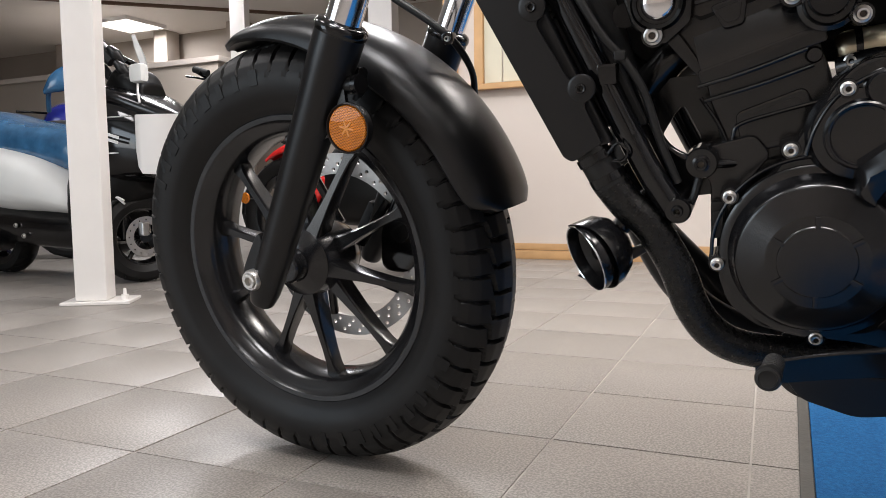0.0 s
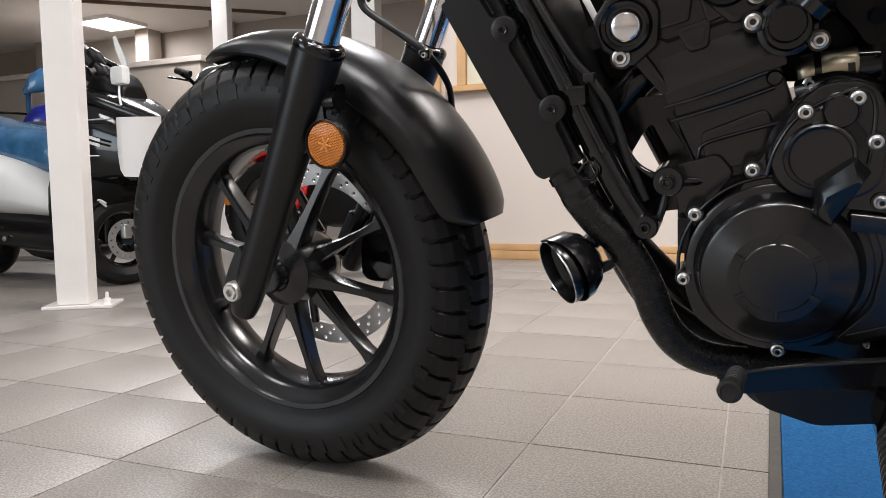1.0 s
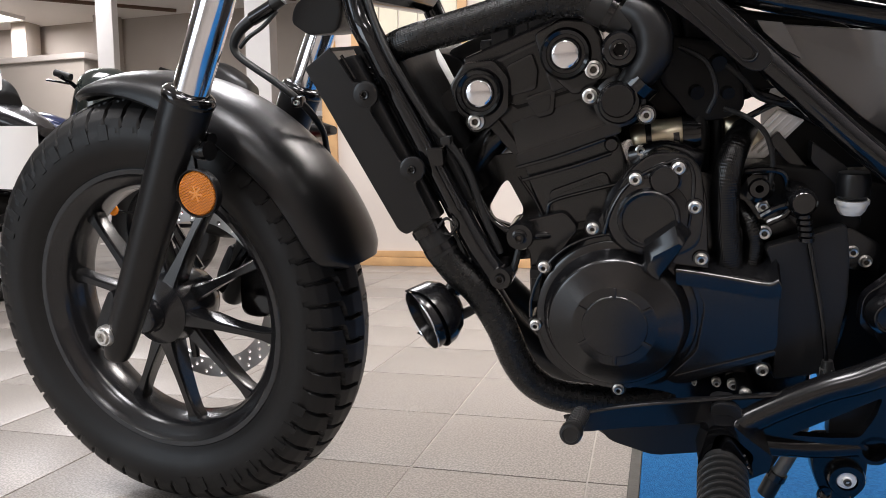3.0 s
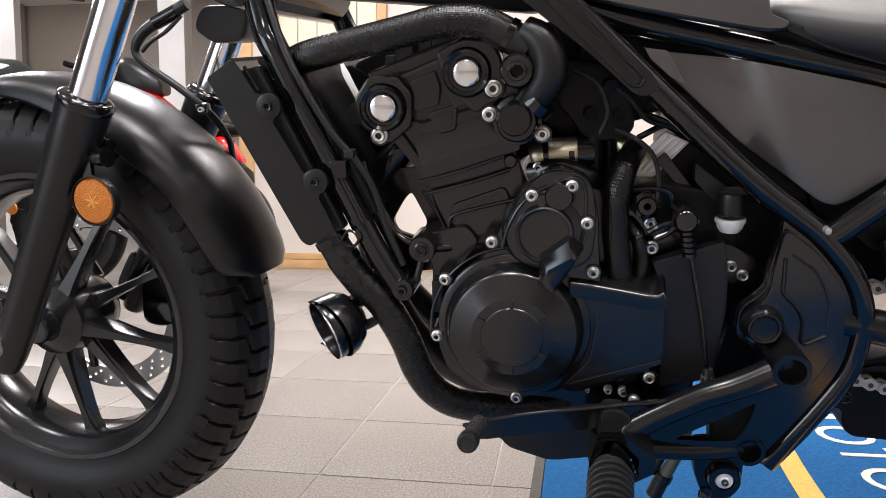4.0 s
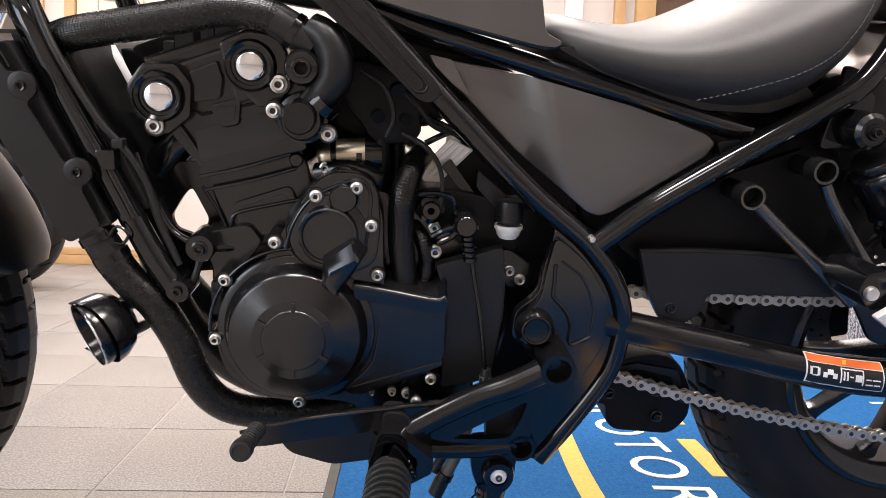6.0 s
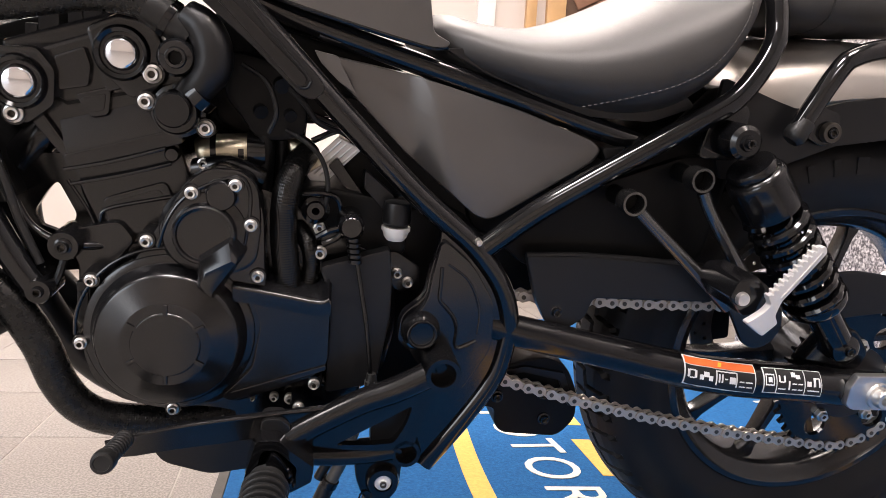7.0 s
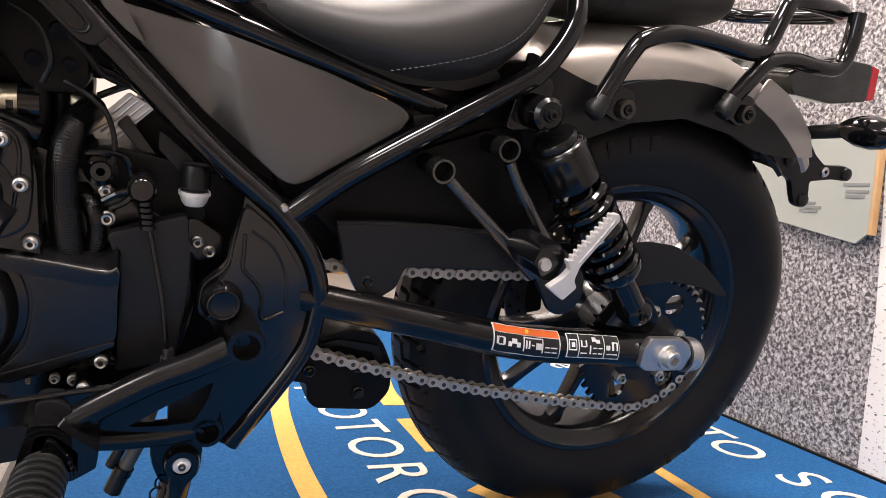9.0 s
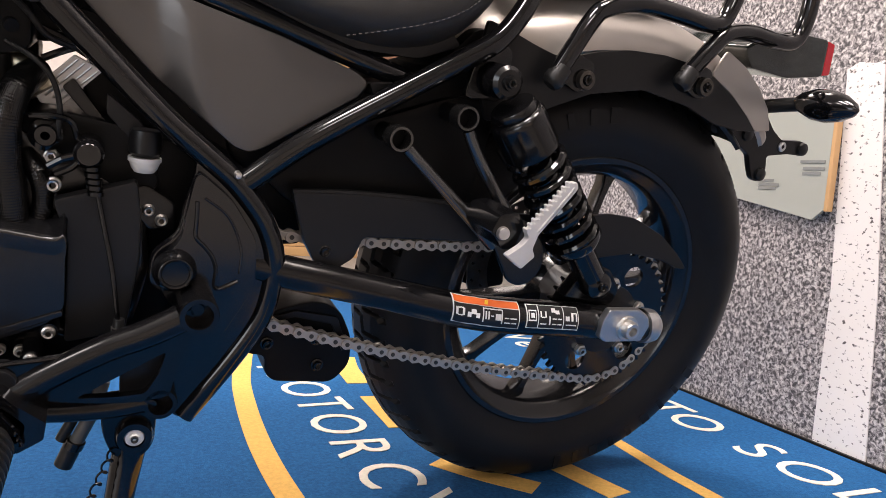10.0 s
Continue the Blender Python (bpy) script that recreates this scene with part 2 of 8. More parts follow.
def print_material():
    """Wall print of coarse asphalt: black, grey and pale grains."""
    m = bpy.data.materials.new("asphalt_print")
    m.use_nodes = True
    nt = m.node_tree
    b = nt.nodes["Principled BSDF"]
    b.inputs["Roughness"].default_value = 0.45
    co = nt.nodes.new("ShaderNodeTexCoord")
    n = nt.nodes.new("ShaderNodeTexNoise")
    n.inputs["Scale"].default_value, n.inputs["Detail"].default_value, n.inputs["Roughness"].default_value = 118, 3, 0.6
    n.inputs["Distortion"].default_value = 0.6
    nt.links.new(co.outputs["Object"], n.inputs["Vector"])
    ramp = nt.nodes.new("ShaderNodeValToRGB")
    e = ramp.color_ramp.elements
    e[0].position, e[0].color = 0.40, (0.050, 0.047, 0.049, 1)
    e[1].position, e[1].color = 0.64, (0.62, 0.59, 0.57, 1)
    mid = e.new(0.51)
    mid.color = (0.27, 0.25, 0.25, 1)
    nt.links.new(n.outputs["Fac"], ramp.inputs["Fac"])
    nt.links.new(ramp.outputs["Color"], b.inputs["Base Color"])
    return m


def stripe_material():
    """Printed white road line with dark pits."""
    m = bpy.data.materials.new("road_line_print")
    m.use_nodes = True
    nt = m.node_tree
    b = nt.nodes["Principled BSDF"]
    b.inputs["Roughness"].default_value = 0.45
    co = nt.nodes.new("ShaderNodeTexCoord")
    mp = nt.nodes.new("ShaderNodeMapping")
    mp.inputs["Scale"].default_value = (1, 0.55, 1.3)
    nt.links.new(co.outputs["Object"], mp.inputs["Vector"])
    n = nt.nodes.new("ShaderNodeTexNoise")
    n.inputs["Scale"].default_value, n.inputs["Detail"].default_value = 95, 3
    nt.links.new(mp.outputs["Vector"], n.inputs["Vector"])
    ramp = nt.nodes.new("ShaderNodeValToRGB")
    e = ramp.color_ramp.elements
    e[0].position, e[0].color = 0.33, (0.10, 0.09, 0.09, 1)
    e[1].position, e[1].color = 0.40, (0.76, 0.73, 0.70, 1)
    nt.links.new(n.outputs["Fac"], ramp.inputs["Fac"])
    nt.links.new(ramp.outputs["Color"], b.inputs["Base Color"])
    return m


TILE, CARPET, PRINT, STRIPE = tile_material(), carpet_material(), print_material(), stripe_material()

# ---- mesh tools ----
def mesh_of(name, bm, mats, smooth=True, angle=40):
    me = bpy.data.meshes.new(name)
    bmesh.ops.recalc_face_normals(bm, faces=bm.faces)
    lim = radians(angle)
    for f in bm.faces:
        f.smooth = smooth
    for e in bm.edges:
        if len(e.link_faces) == 2 and e.calc_face_angle(0) > lim:
            e.smooth = False
    recess = any(f.material_index == 1 for f in bm.faces)
    bm.to_mesh(me)
    bm.free()
    for m in mats if isinstance(mats, (list, tuple)) else [mats, STEEL_DARK] if recess else [mats]:
        me.materials.append(m)
    return me


def part(name, bm, mat, parent, label="", m=None, smooth=True, angle=40):
    """One mesh object under a thing or a part."""
    ob = new(name, mesh_of(name, bm, mat, smooth, angle))
    ob.parent = parent
    if m is not None:
        ob.matrix_basis = m
    if smooth and name not in ("tyre", "link"):
        wn = ob.modifiers.new("weighted", "WEIGHTED_NORMAL")
        wn.weight, wn.keep_sharp = 90, True
    return tagged(ob, label)


def thing(name, label, category, m=None, kind="", group=""):
    ob = new(name)
    ob.empty_display_size = 0.05
    if m is not None:
        ob.matrix_basis = m
    return tagged(ob, label, category, group, kind)


def solid(name, bm, mat, label, category, kind="", m=None, smooth=True, group=""):
    ob = new(name, mesh_of(name, bm, mat, smooth))
    if m is not None:
        ob.matrix_basis = m
    return tagged(ob, label, category, group, kind)


def bend(pts, n=6):
    """Catmull-Rom through the points."""
    p = [Vector(q) for q in pts]
    if len(p) < 3:
        return p
    p = [p[0] * 2 - p[1]] + p + [p[-1] * 2 - p[-2]]
    out = []
    for i in range(1, len(p) - 2):
        a, b, c, d = p[i - 1], p[i], p[i + 1], p[i + 2]
        for k in range(n):
            t = k / n
            out.append(0.5 * (2 * b + (c - a) * t + (2 * a - 5 * b + 4 * c - d) * t * t + (3 * b - a - 3 * c + d) * t ** 3))
    out.append(p[-2])
    return out


def sweep(bm, pts, r, seg=12, n=6, hollow=0.0, flat=1.0):
    """A round bar along points; r is one radius or one per point. hollow: the depth of open ends."""
    path = bend(pts, n)
    m = len(path)
    rad = [r] * m if not isinstance(r, (list, tuple)) else [float(np.interp(i / (m - 1) * (len(r) - 1), range(len(r)), r)) for i in range(m)]
    rings, side = [], None
    for i, p in enumerate(path):
        d = (path[min(i + 1, m - 1)] - path[max(i - 1, 0)]).normalized()
        if side is None:
            side = d.orthogonal().normalized()
        side = (side - d * side.dot(d)).normalized()
        up = d.cross(side)
        rings.append([bm.verts.new(p + (side * math.cos(a) + up * math.sin(a) * flat) * rad[i]) for a in (2 * math.pi * k / seg for k in range(seg))])
    uv = bm.loops.layers.uv.verify()
    run = 0.0
    for i, (a, b) in enumerate(zip(rings, rings[1:])):
        step = (path[i + 1] - path[i]).length
        for k in range(seg):
            f = bm.faces.new((a[k], a[(k + 1) % seg], b[(k + 1) % seg], b[k]))
            for lp, q in zip(f.loops, ((k, 0), (k + 1, 0), (k + 1, 1), (k, 1))):
                lp[uv].uv = (q[0] / seg, run + q[1] * step)
        run += step
    for ring, sign in ((rings[0], 1), (rings[-1], -1)):
        c = sum((v.co for v in ring), Vector()) / seg
        if hollow:
            other = rings[1] if sign == 1 else rings[-2]
            d = (sum((v.co for v in other), Vector()) / seg - c).normalized()
            inner = [bm.verts.new(c + (v.co - c) * 0.74) for v in ring]
            deep = [bm.verts.new(v.co + d * hollow) for v in inner]
            for x, y in ((ring, inner), (inner, deep)):
                for k in range(seg):
                    bm.faces.new((x[k], x[(k + 1) % seg], y[(k + 1) % seg], y[k]))
            bm.faces.new(deep)
        else:
            bm.faces.new(ring)
    return bm


def tube(pts, r, seg=12, n=6, hollow=0.0, flat=1.0):
    return sweep(bmesh.new(), pts, r, seg, n, hollow, flat)


AXES = {"y": Matrix.Identity(3), "x": Matrix(((0, 1, 0), (-1, 0, 0), (0, 0, 1))), "z": Matrix(((1, 0, 0), (0, 0, -1), (0, 1, 0)))}


def turn(profile, centre=(0, 0, 0), seg=32, axis="y", bm=None, closed=False, turn_m=None):
    """Revolve (radius, height) about an axis; height runs along +axis."""
    bm = bm or bmesh.new()
    rot = turn_m or AXES[axis]
    c = Vector(centre)
    rings = []
    for r, h in profile:
        if r < 1e-6:
            rings.append([bm.verts.new(c + rot @ Vector((0, h, 0)))])
        else:
            rings.append([bm.verts.new(c + rot @ Vector((r * math.cos(a), h, r * math.sin(a)))) for a in (2 * math.pi * k / seg for k in range(seg))])
    pairs = list(zip(rings, rings[1:])) + ([(rings[-1], rings[0])] if closed else [])
    for a, b in pairs:
        for k in range(seg):
            j = (k + 1) % seg
            if len(a) == 1 and len(b) > 1:
                bm.faces.new((a[0], b[j], b[k]))
            elif len(b) == 1 and len(a) > 1:
                bm.faces.new((a[k], a[j], b[0]))
            elif len(a) > 1:
                bm.faces.new((a[k], a[j], b[j], b[k]))
    return bm


def fillet(poly, r, n=4):
    """Round the corners of a flat outline."""
    out, m = [], len(poly)
    for i in range(m):
        a, b, c = Vector(poly[i - 1]), Vector(poly[i]), Vector(poly[(i + 1) % m])
        u, v = a - b, c - b
        d = min(r, u.length * 0.45, v.length * 0.45)
        p, q = b + u.normalized() * d, b + v.normalized() * d
        for k in range(n + 1):
            t = k / n
            out.append(tuple((1 - t) ** 2 * p + 2 * t * (1 - t) * b + t * t * q))
    return out


def slab(poly, y0, y1, edge=0.003, corner=0.004, bm=None, holes=()):
    """An (x, z) outline made solid from y0 to y1, with a rounded rim; holes: (x, z, r)."""
    own = bm is None
    bm = bm or bmesh.new()
    poly = fillet(poly, corner) if corner else poly
    t = bmesh.new()
    def loop(points):
        vs = [t.verts.new((x, y0, z)) for x, z in points]
        return [t.edges.new((vs[i], vs[(i + 1) % len(vs)])) for i in range(len(vs))]
    if holes:
        edges = loop(poly)
        for hole in holes:
            if len(hole) > 3 or not isinstance(hole[0], float):
                edges += loop(fillet(hole, 0.006))
                continue
            hx, hz, hr = hole
            edges += loop([(hx + hr * math.cos(a), hz + hr * math.sin(a)) for a in (2 * math.pi * k / 14 for k in range(14))])
        bmesh.ops.triangle_fill(t, edges=edges, use_beauty=True)
        edge = 0
    else:
        t.faces.new([t.verts.new((x, y0, z)) for x, z in poly])
    res = bmesh.ops.extrude_face_region(t, geom=t.faces[:])
    bmesh.ops.translate(t, vec=(0, y1 - y0, 0), verts=[v for v in res["geom"] if isinstance(v, bmesh.types.BMVert)])
    if edge:
        rim = [e for e in t.edges if abs(e.verts[0].co.y - e.verts[1].co.y) < 1e-6]
        bmesh.ops.bevel(t, geom=rim, offset=edge, segments=2, profile=0.6, affect="EDGES", clamp_overlap=True)
    me = bpy.data.meshes.new("tmp")
    t.to_mesh(me)
    t.free()
    bm.from_mesh(me)
    bpy.data.meshes.remove(me)
    return bm


def block(x0, x1, y0, y1, z0, z1, edge=0.004, bm=None, m=None):
    t = bmesh.new()
    bmesh.ops.create_cube(t, size=1, matrix=Matrix.Translation(((x0 + x1) / 2, (y0 + y1) / 2, (z0 + z1) / 2)) @ Matrix.Diagonal((x1 - x0, y1 - y0, z1 - z0, 1)))
    if edge:
        bmesh.ops.bevel(t, geom=t.edges[:], offset=edge, segments=2, profile=0.6, affect="EDGES", clamp_overlap=True)
    if m is not None:
        bmesh.ops.transform(t, matrix=m, verts=t.verts)
    if bm is None:
        return t
    me = bpy.data.meshes.new("tmp")
    t.to_mesh(me)
    t.free()
    bm.from_mesh(me)
    bpy.data.meshes.remove(me)
    return bm


def loft(rings, cap=True, bm=None, closed=True):
    """Skin rings of equal length."""
    bm = bm or bmesh.new()
    rs = [[bm.verts.new(p) for p in ring] for ring in rings]
    n = len(rs[0])
    for a, b in zip(rs, rs[1:]):
        for k in range(n if closed else n - 1):
            bm.faces.new((a[k], a[(k + 1) % n], b[(k + 1) % n], b[k]))
    if cap:
        bm.faces.new(rs[0])
        bm.faces.new(rs[-1])
    return bm


def egg(x, y, z, hy, hz, n=24, power=2.4, flat_bottom=0.0):
    """A ring across x: a superellipse of half width hy and half height hz."""
    out = []
    for k in range(n):
        a = 2 * math.pi * k / n
        c, s = math.cos(a), math.sin(a)
        yy = math.copysign(abs(c) ** (2 / power), c) * hy
        zz = math.copysign(abs(s) ** (2 / power), s) * hz
        if zz < 0:
            zz *= 1 - flat_bottom
        out.append((x, y + yy, z + zz))
    return out


def screw(bm, x, y, z, r, depth=0.006, seg=18):
    """Socket-head screw facing -y, with a flange and a hexagon recess."""
    turn([(r * 0.36, 0.0008), (r * 0.42, 0.0), (r * 0.66, -0.0004), (r * 0.74, 0.0012), (r * 0.76, 0.0040), (r, 0.0048), (r, depth + 0.004), (0, depth + 0.004)], (x, y, z), seg, bm=bm)
    # socket faces take a darker steel than the head so the hexagon reads
    rim = [bm.verts.new((x + r * 0.40 * math.cos(a), y + 0.0001, z + r * 0.40 * math.sin(a))) for a in (math.pi * k / 3 for k in range(6))]
    base = [bm.verts.new((v.co.x, y + 0.004, v.co.z)) for v in rim]
    for k in range(6):
        bm.faces.new((rim[k], rim[k - 1], base[k - 1], base[k])).material_index = 1
    bm.faces.new(base).material_index = 1
    return bm


def words(text, size, m, depth=0.002):
    """Solid letters with the built-in font, laid flat in the plane of m."""
    cu = bpy.data.curves.new("words", "FONT")
    cu.body, cu.size, cu.extrude, cu.align_x, cu.align_y = text, size, depth / 2, "CENTER", "CENTER"
    cu.resolution_u = 4
    ob = bpy.data.objects.new("words", cu)
    me = bpy.data.meshes.new_from_object(ob)
    bpy.data.objects.remove(ob)
    bpy.data.curves.remove(cu)
    bm = bmesh.new()
    bm.from_mesh(me)
    bpy.data.meshes.remove(me)
    bmesh.ops.transform(bm, matrix=m, verts=bm.verts)
    return bm


def dome(poly, y0, y1, rise, corner=0.006, rings=7, edge=0.004, step=0):
    """A panel with a slightly cushioned outer face (towards -y)."""
    ol = [Vector((x, z)) for x, z in fillet(poly, corner)]
    if step:
        ol = [a.lerp(b, k / n) for a, b in zip(ol, ol[1:] + ol[:1]) for n in (max(1, round((b - a).length / step)),) for k in range(n)]
    c = sum(ol, Vector((0, 0))) / len(ol)
    loops = [[(p.x, y1, p.y) for p in ol], [(p.x, y0 + edge, p.y) for p in ol]]
    for k in range(rings):
        f = 1 - k / rings
        q = f * (0.985 if k == 0 else 1.0)
        y = y0 - rise * (1 - f * f)
        loops.append([((c + (p - c) * q).x, y, (c + (p - c) * q).y) for p in ol])
    bm = bmesh.new()
    rs = [[bm.verts.new(p) for p in lp] for lp in loops]
    n = len(ol)
    for a, b in zip(rs, rs[1:]):
        for k in range(n):
            bm.faces.new((a[k], a[(k + 1) % n], b[(k + 1) % n], b[k]))
    tip = bm.verts.new((c.x, y0 - rise, c.y))
    for k in range(n):
        bm.faces.new((rs[-1][k], rs[-1][(k + 1) % n], tip))
    bm.faces.new(rs[0][::-1])
    return bm

# ---- the showroom ----
PITCH, TX, TY, TURN = 0.3045, 0.2850, 0.3880, 1.3   # floor tiles: pitch and the joints nearest to the front wheel
NEAR = (-1.9, 0.66, -0.35, 3.4)          # stretch of floor whose tiles are separate pieces

floor = solid("floor", block(-10.5, 4.2, -4.2, 7.0, -0.20, -0.002, 0), GROUT, "showroom floor of grey-beige stoneware tiles with narrow joints", "floor", "structure")
ceiling = solid("ceiling", block(-10.5, 4.2, -4.2, 7.0, CEIL, CEIL + 0.15, 0), CEILING, "cream painted showroom ceiling with lit panels", "ceiling", "structure")

solid("wall_back", block(-1.30, 4.2, 3.40, 3.55, 0, CEIL, 0), WALL, "plain beige painted wall behind the motorcycles", "wall", "structure")
solid("wall_return", block(-1.30, -1.18, 3.552, 6.79, 0, CEIL, 0), WALL, "beige painted side wall of the deeper showroom", "wall", "structure")
solid("wall_far", block(-10.5, -1.30, 6.80, 6.95, 0, CEIL, 0), WALL_GREY, "taupe painted far wall of the showroom", "wall", "structure")
solid("wall_west", block(-10.5, -10.35, -4.2, 6.798, 0, CEIL, 0), WALL_GREY, "taupe painted end wall of the showroom", "wall", "structure")
# unseen wall, coloured dark to keep reflections in the black parts low
solid("wall_east", block(4.05, 4.2, -4.2, 3.398, 0, CEIL, 0), WALL_DARK, "unseen end wall, dark to deepen reflections on the motorcycle", "wall", "structure")
bm = block(-10.5, 4.2, -4.2, -4.05, 0, 0.05, 0)
block(-10.5, 4.2, -4.2, -4.05, 2.25, CEIL, 0, bm)
block(-10.5, -4.9, -4.2, -4.05, 0.05, 2.25, 0, bm)
block(-2.2, 4.2, -4.2, -4.05, 0.05, 2.25, 0, bm)
solid("wall_front", bm, WALL, "beige wall with the wide shop window", "wall", "structure")

# baseboard and pine trim of the back wall
bm = block(-1.16, 2.2, 3.378, 3.398, 0.0, 0.052, 0.003)
block(-1.16, 2.2, 3.384, 3.398, 0.054, 0.092, 0.004, bm)
solid("baseboard", bm, PINE, "lacquered pine baseboard along the beige wall", "baseboard", "structure")
solid("trim", block(-1.29, -1.20, 3.372, 3.398, 0.0, 2.10, 0.004), PINE, "lacquered pine corner board at the wall's end", "trim", "structure")

window = thing("window_1", "pale panelled window in a lacquered pine frame with a sill", "window", kind="structure")
part("window_sill", block(-1.16, -0.30, 3.35, 3.398, 1.00, 1.035, 0.006), PINE, window)
for x0, x1 in ((-1.085, -1.03), (-0.43, -0.375)):
    part("window_frame", block(x0, x1, 3.365, 3.398, 1.037, 2.05, 0.004), PINE, window)
part("window_frame", block(-1.085, -0.375, 3.365, 3.398, 2.052, 2.11, 0.004), PINE, window)
for i in range(5):
    x0 = -1.028 + i * 0.12
    part("slat", block(x0, x0 + 0.112, 3.385, 3.397, 1.04, 2.05, 0.005), DOORGLASS, window, "pale cream slat")

# timber framed opening and brown brickwork high on the back wall
for x0, x1 in ((1.62, 1.72), (1.90, 1.96), (2.02, 2.13)):
    solid("trim", block(x0, x1, 3.355, 3.398, 0.9, CEIL - 0.002, 0.004), PINE if x0 > 1.7 else WHITE_PAINT, "upright pine board on the wall above the seat", "trim", "structure")
brick_panel = solid("wall_brickwork", block(2.135, 2.62, 3.385, 3.399, 1.0, CEIL - 0.003, 0), MORTAR, "brown brickwork panel laid on the slant", "brickwork", "structure")
solid("wall_board", block(2.63, 3.3, 3.375, 3.399, 0.9, CEIL - 0.004, 0.003), GREENWALL, "speckled sage green board", "board", "structure")
brick_mesh = mesh_of("brick", block(-0.115, 0.115, -0.008, 0.004, -0.034, 0.034, 0.004), BRICK)
for i in range(-3, 18):
    for j in range(5):
        u, v = (j - 2) * 0.245 + (i % 2) * 0.12, i * 0.077
        x, z = 2.38 + u * 0.86 - v * 0.5, 1.30 + u * 0.5 + v * 0.86
        if 2.24 < x < 2.52 and 1.10 < z < 2.40:
            ob = new("brick", brick_mesh)
            ob.parent = brick_panel
            ob.matrix_basis = pose(x, 3.379, z, 0, -30, 0)

# printed partition beside the rear wheel
solid("wall_print", block(2.187, 2.28, -3.4, 1.45, 0, CEIL - 0.004, 0), PRINT, "partition wall papered with a coarse asphalt photograph", "wall", "structure")
stripe = solid("wall_stripe", slab([(-0.089, 0.0), (0.030, 0.0), (0.031, 0.32), (0.056, 0.762), (0.030, 0.774), (-0.004, 0.768), (-0.022, 0.772), (-0.068, 0.33)], -0.0015, 0.0015, 0, 0), STRIPE, "worn white road line printed on the partition", "wall print", "structure", pose(2.1845, 0.212, 0.002, 0, 0, 90))
solid("trim", block(2.176, 2.1855, -3.4, 1.45, 0.0, 0.012, 0.003), DARK, "thin dark joint along the partition's foot", "trim", "structure")

# the board hung on the partition behind the rear mudguard
board = thing("hanging_board", "translucent grey-green board with faint print, a pine edge", "board")
BOARD_M = pose(2.170, 0.335, 0.49, 0, 0, -90)
part("board_panel", slab([(-0.30, 0.03), (-0.30, 0.20), (0.066, 0.20), (0.066, -0.008), (0.040, -0.030), (-0.174, 0.006)], -0.004, 0.004, 0.001, 0.002), BOARD, board, m=BOARD_M)
part("board_edge", block(0.067, 0.076, -0.006, 0.010, -0.011, 0.20, 0.002), PINE, board, "pale wooden edge", m=BOARD_M)
for x0, z0, w in ((-0.002, 0.086, 0.060), (0.006, 0.072, 0.052), (0.006, 0.062, 0.044), (-0.110, 0.045, 0.045), (-0.105, 0.036, 0.055), (-0.105, 0.028, 0.048), (-0.190, 0.130, 0.040), (-0.190, 0.120, 0.034)):
    part("print_bar", block(x0, x0 + w, -0.0052, -0.0042, z0, z0 + 0.006, 0), BOARDINK, board, m=BOARD_M)
board.rotation_euler = (0, 0, 0)

# posts
post = thing("post", "white painted square steel post on a floor plate", "post")
POST_M = pose(-1.782, 1.225, 0, 0, 0, 33)
part("shaft", block(-0.058, 0.058, -0.058, 0.058, 0.012, CEIL - 0.002, 0.008), WHITE_PAINT, post, m=POST_M)
part("floor_plate", block(-0.105, 0.145, -0.085, 0.085, 0.0, 0.012, 0.003), WHITE_PAINT, post, m=POST_M)
part("anchor_bolt", turn([(0, 0.045), (0.006, 0.043), (0.007, 0.02), (0.014, 0.02), (0.014, 0.0), (0, 0)], (0.115, -0.03, 0.012), 10, "z"), WHITE_PAINT, post, m=POST_M)
far_post = thing("post", "white painted square post farther back", "post")
part("shaft", block(-0.07, 0.07, -0.07, 0.07, 0.012, CEIL - 0.002, 0.006), WHITE_PAINT, far_post, m=pose(-3.96, 4.72, 0, 0, 0, 20))
part("floor_plate", block(-0.12, 0.12, -0.12, 0.12, 0.0, 0.012, 0.003), WHITE_PAINT, far_post, m=pose(-3.96, 4.72, 0, 0, 0, 20))
far_post = thing("post", "cream painted square post in front of the far room", "post")
part("shaft", block(-0.1, 0.1, -0.1, 0.1, 0.0, CEIL - 0.002, 0.006), WHITE_PAINT, far_post, m=pose(-2.40, 4.62, 0, 0, 0, 12))

# low partition with a shelf and columns in the far room
shelf = solid("wall_partition", block(-9.8, -4.75, 5.30, 5.55, 0, 1.76, 0.004), WALL_GREY, "low taupe partition of the far room", "partition", "structure")
solid("trim", block(-9.85, -4.70, 5.26, 5.60, 1.762, 1.82, 0.008), WALL, "pale cap board of the low partition", "trim", "structure")
for x in (-8.6, -6.75, -5.55):
    solid("trim", block(x - 0.11, x + 0.11, 6.5, 6.72, 0.0, CEIL - 0.002, 0.004), WALL_GREY, "taupe column before the far wall", "column", "structure")
for z in (1.22, 0.72):
    solid("trim", block(-3.3, -1.31, 6.4, 6.79, z, z + 0.05, 0.004), WHITE_PAINT, "white shelf board along the far wall", "shelf", "structure")
solid("trim", block(-8.5, -1.31, 6.76, 6.798, 1.30, 1.42, 0.004), WALL, "pale dado rail of the far wall", "trim", "structure")
for a, b in (((-8.2, 3.2), (-4.6, 6.6)), ((-6.2, 2.4), (-3.1, 6.6))):
    d = math.degrees(math.atan2(b[1] - a[1], b[0] - a[0]))
    ln = math.dist(a, b)
    solid("trim", block(0, ln, -0.03, 0.03, -0.03, 0, 0.004), MORTAR, "thin brown ceiling batten", "batten", "structure", pose(a[0], a[1], CEIL, 0, 0, d))

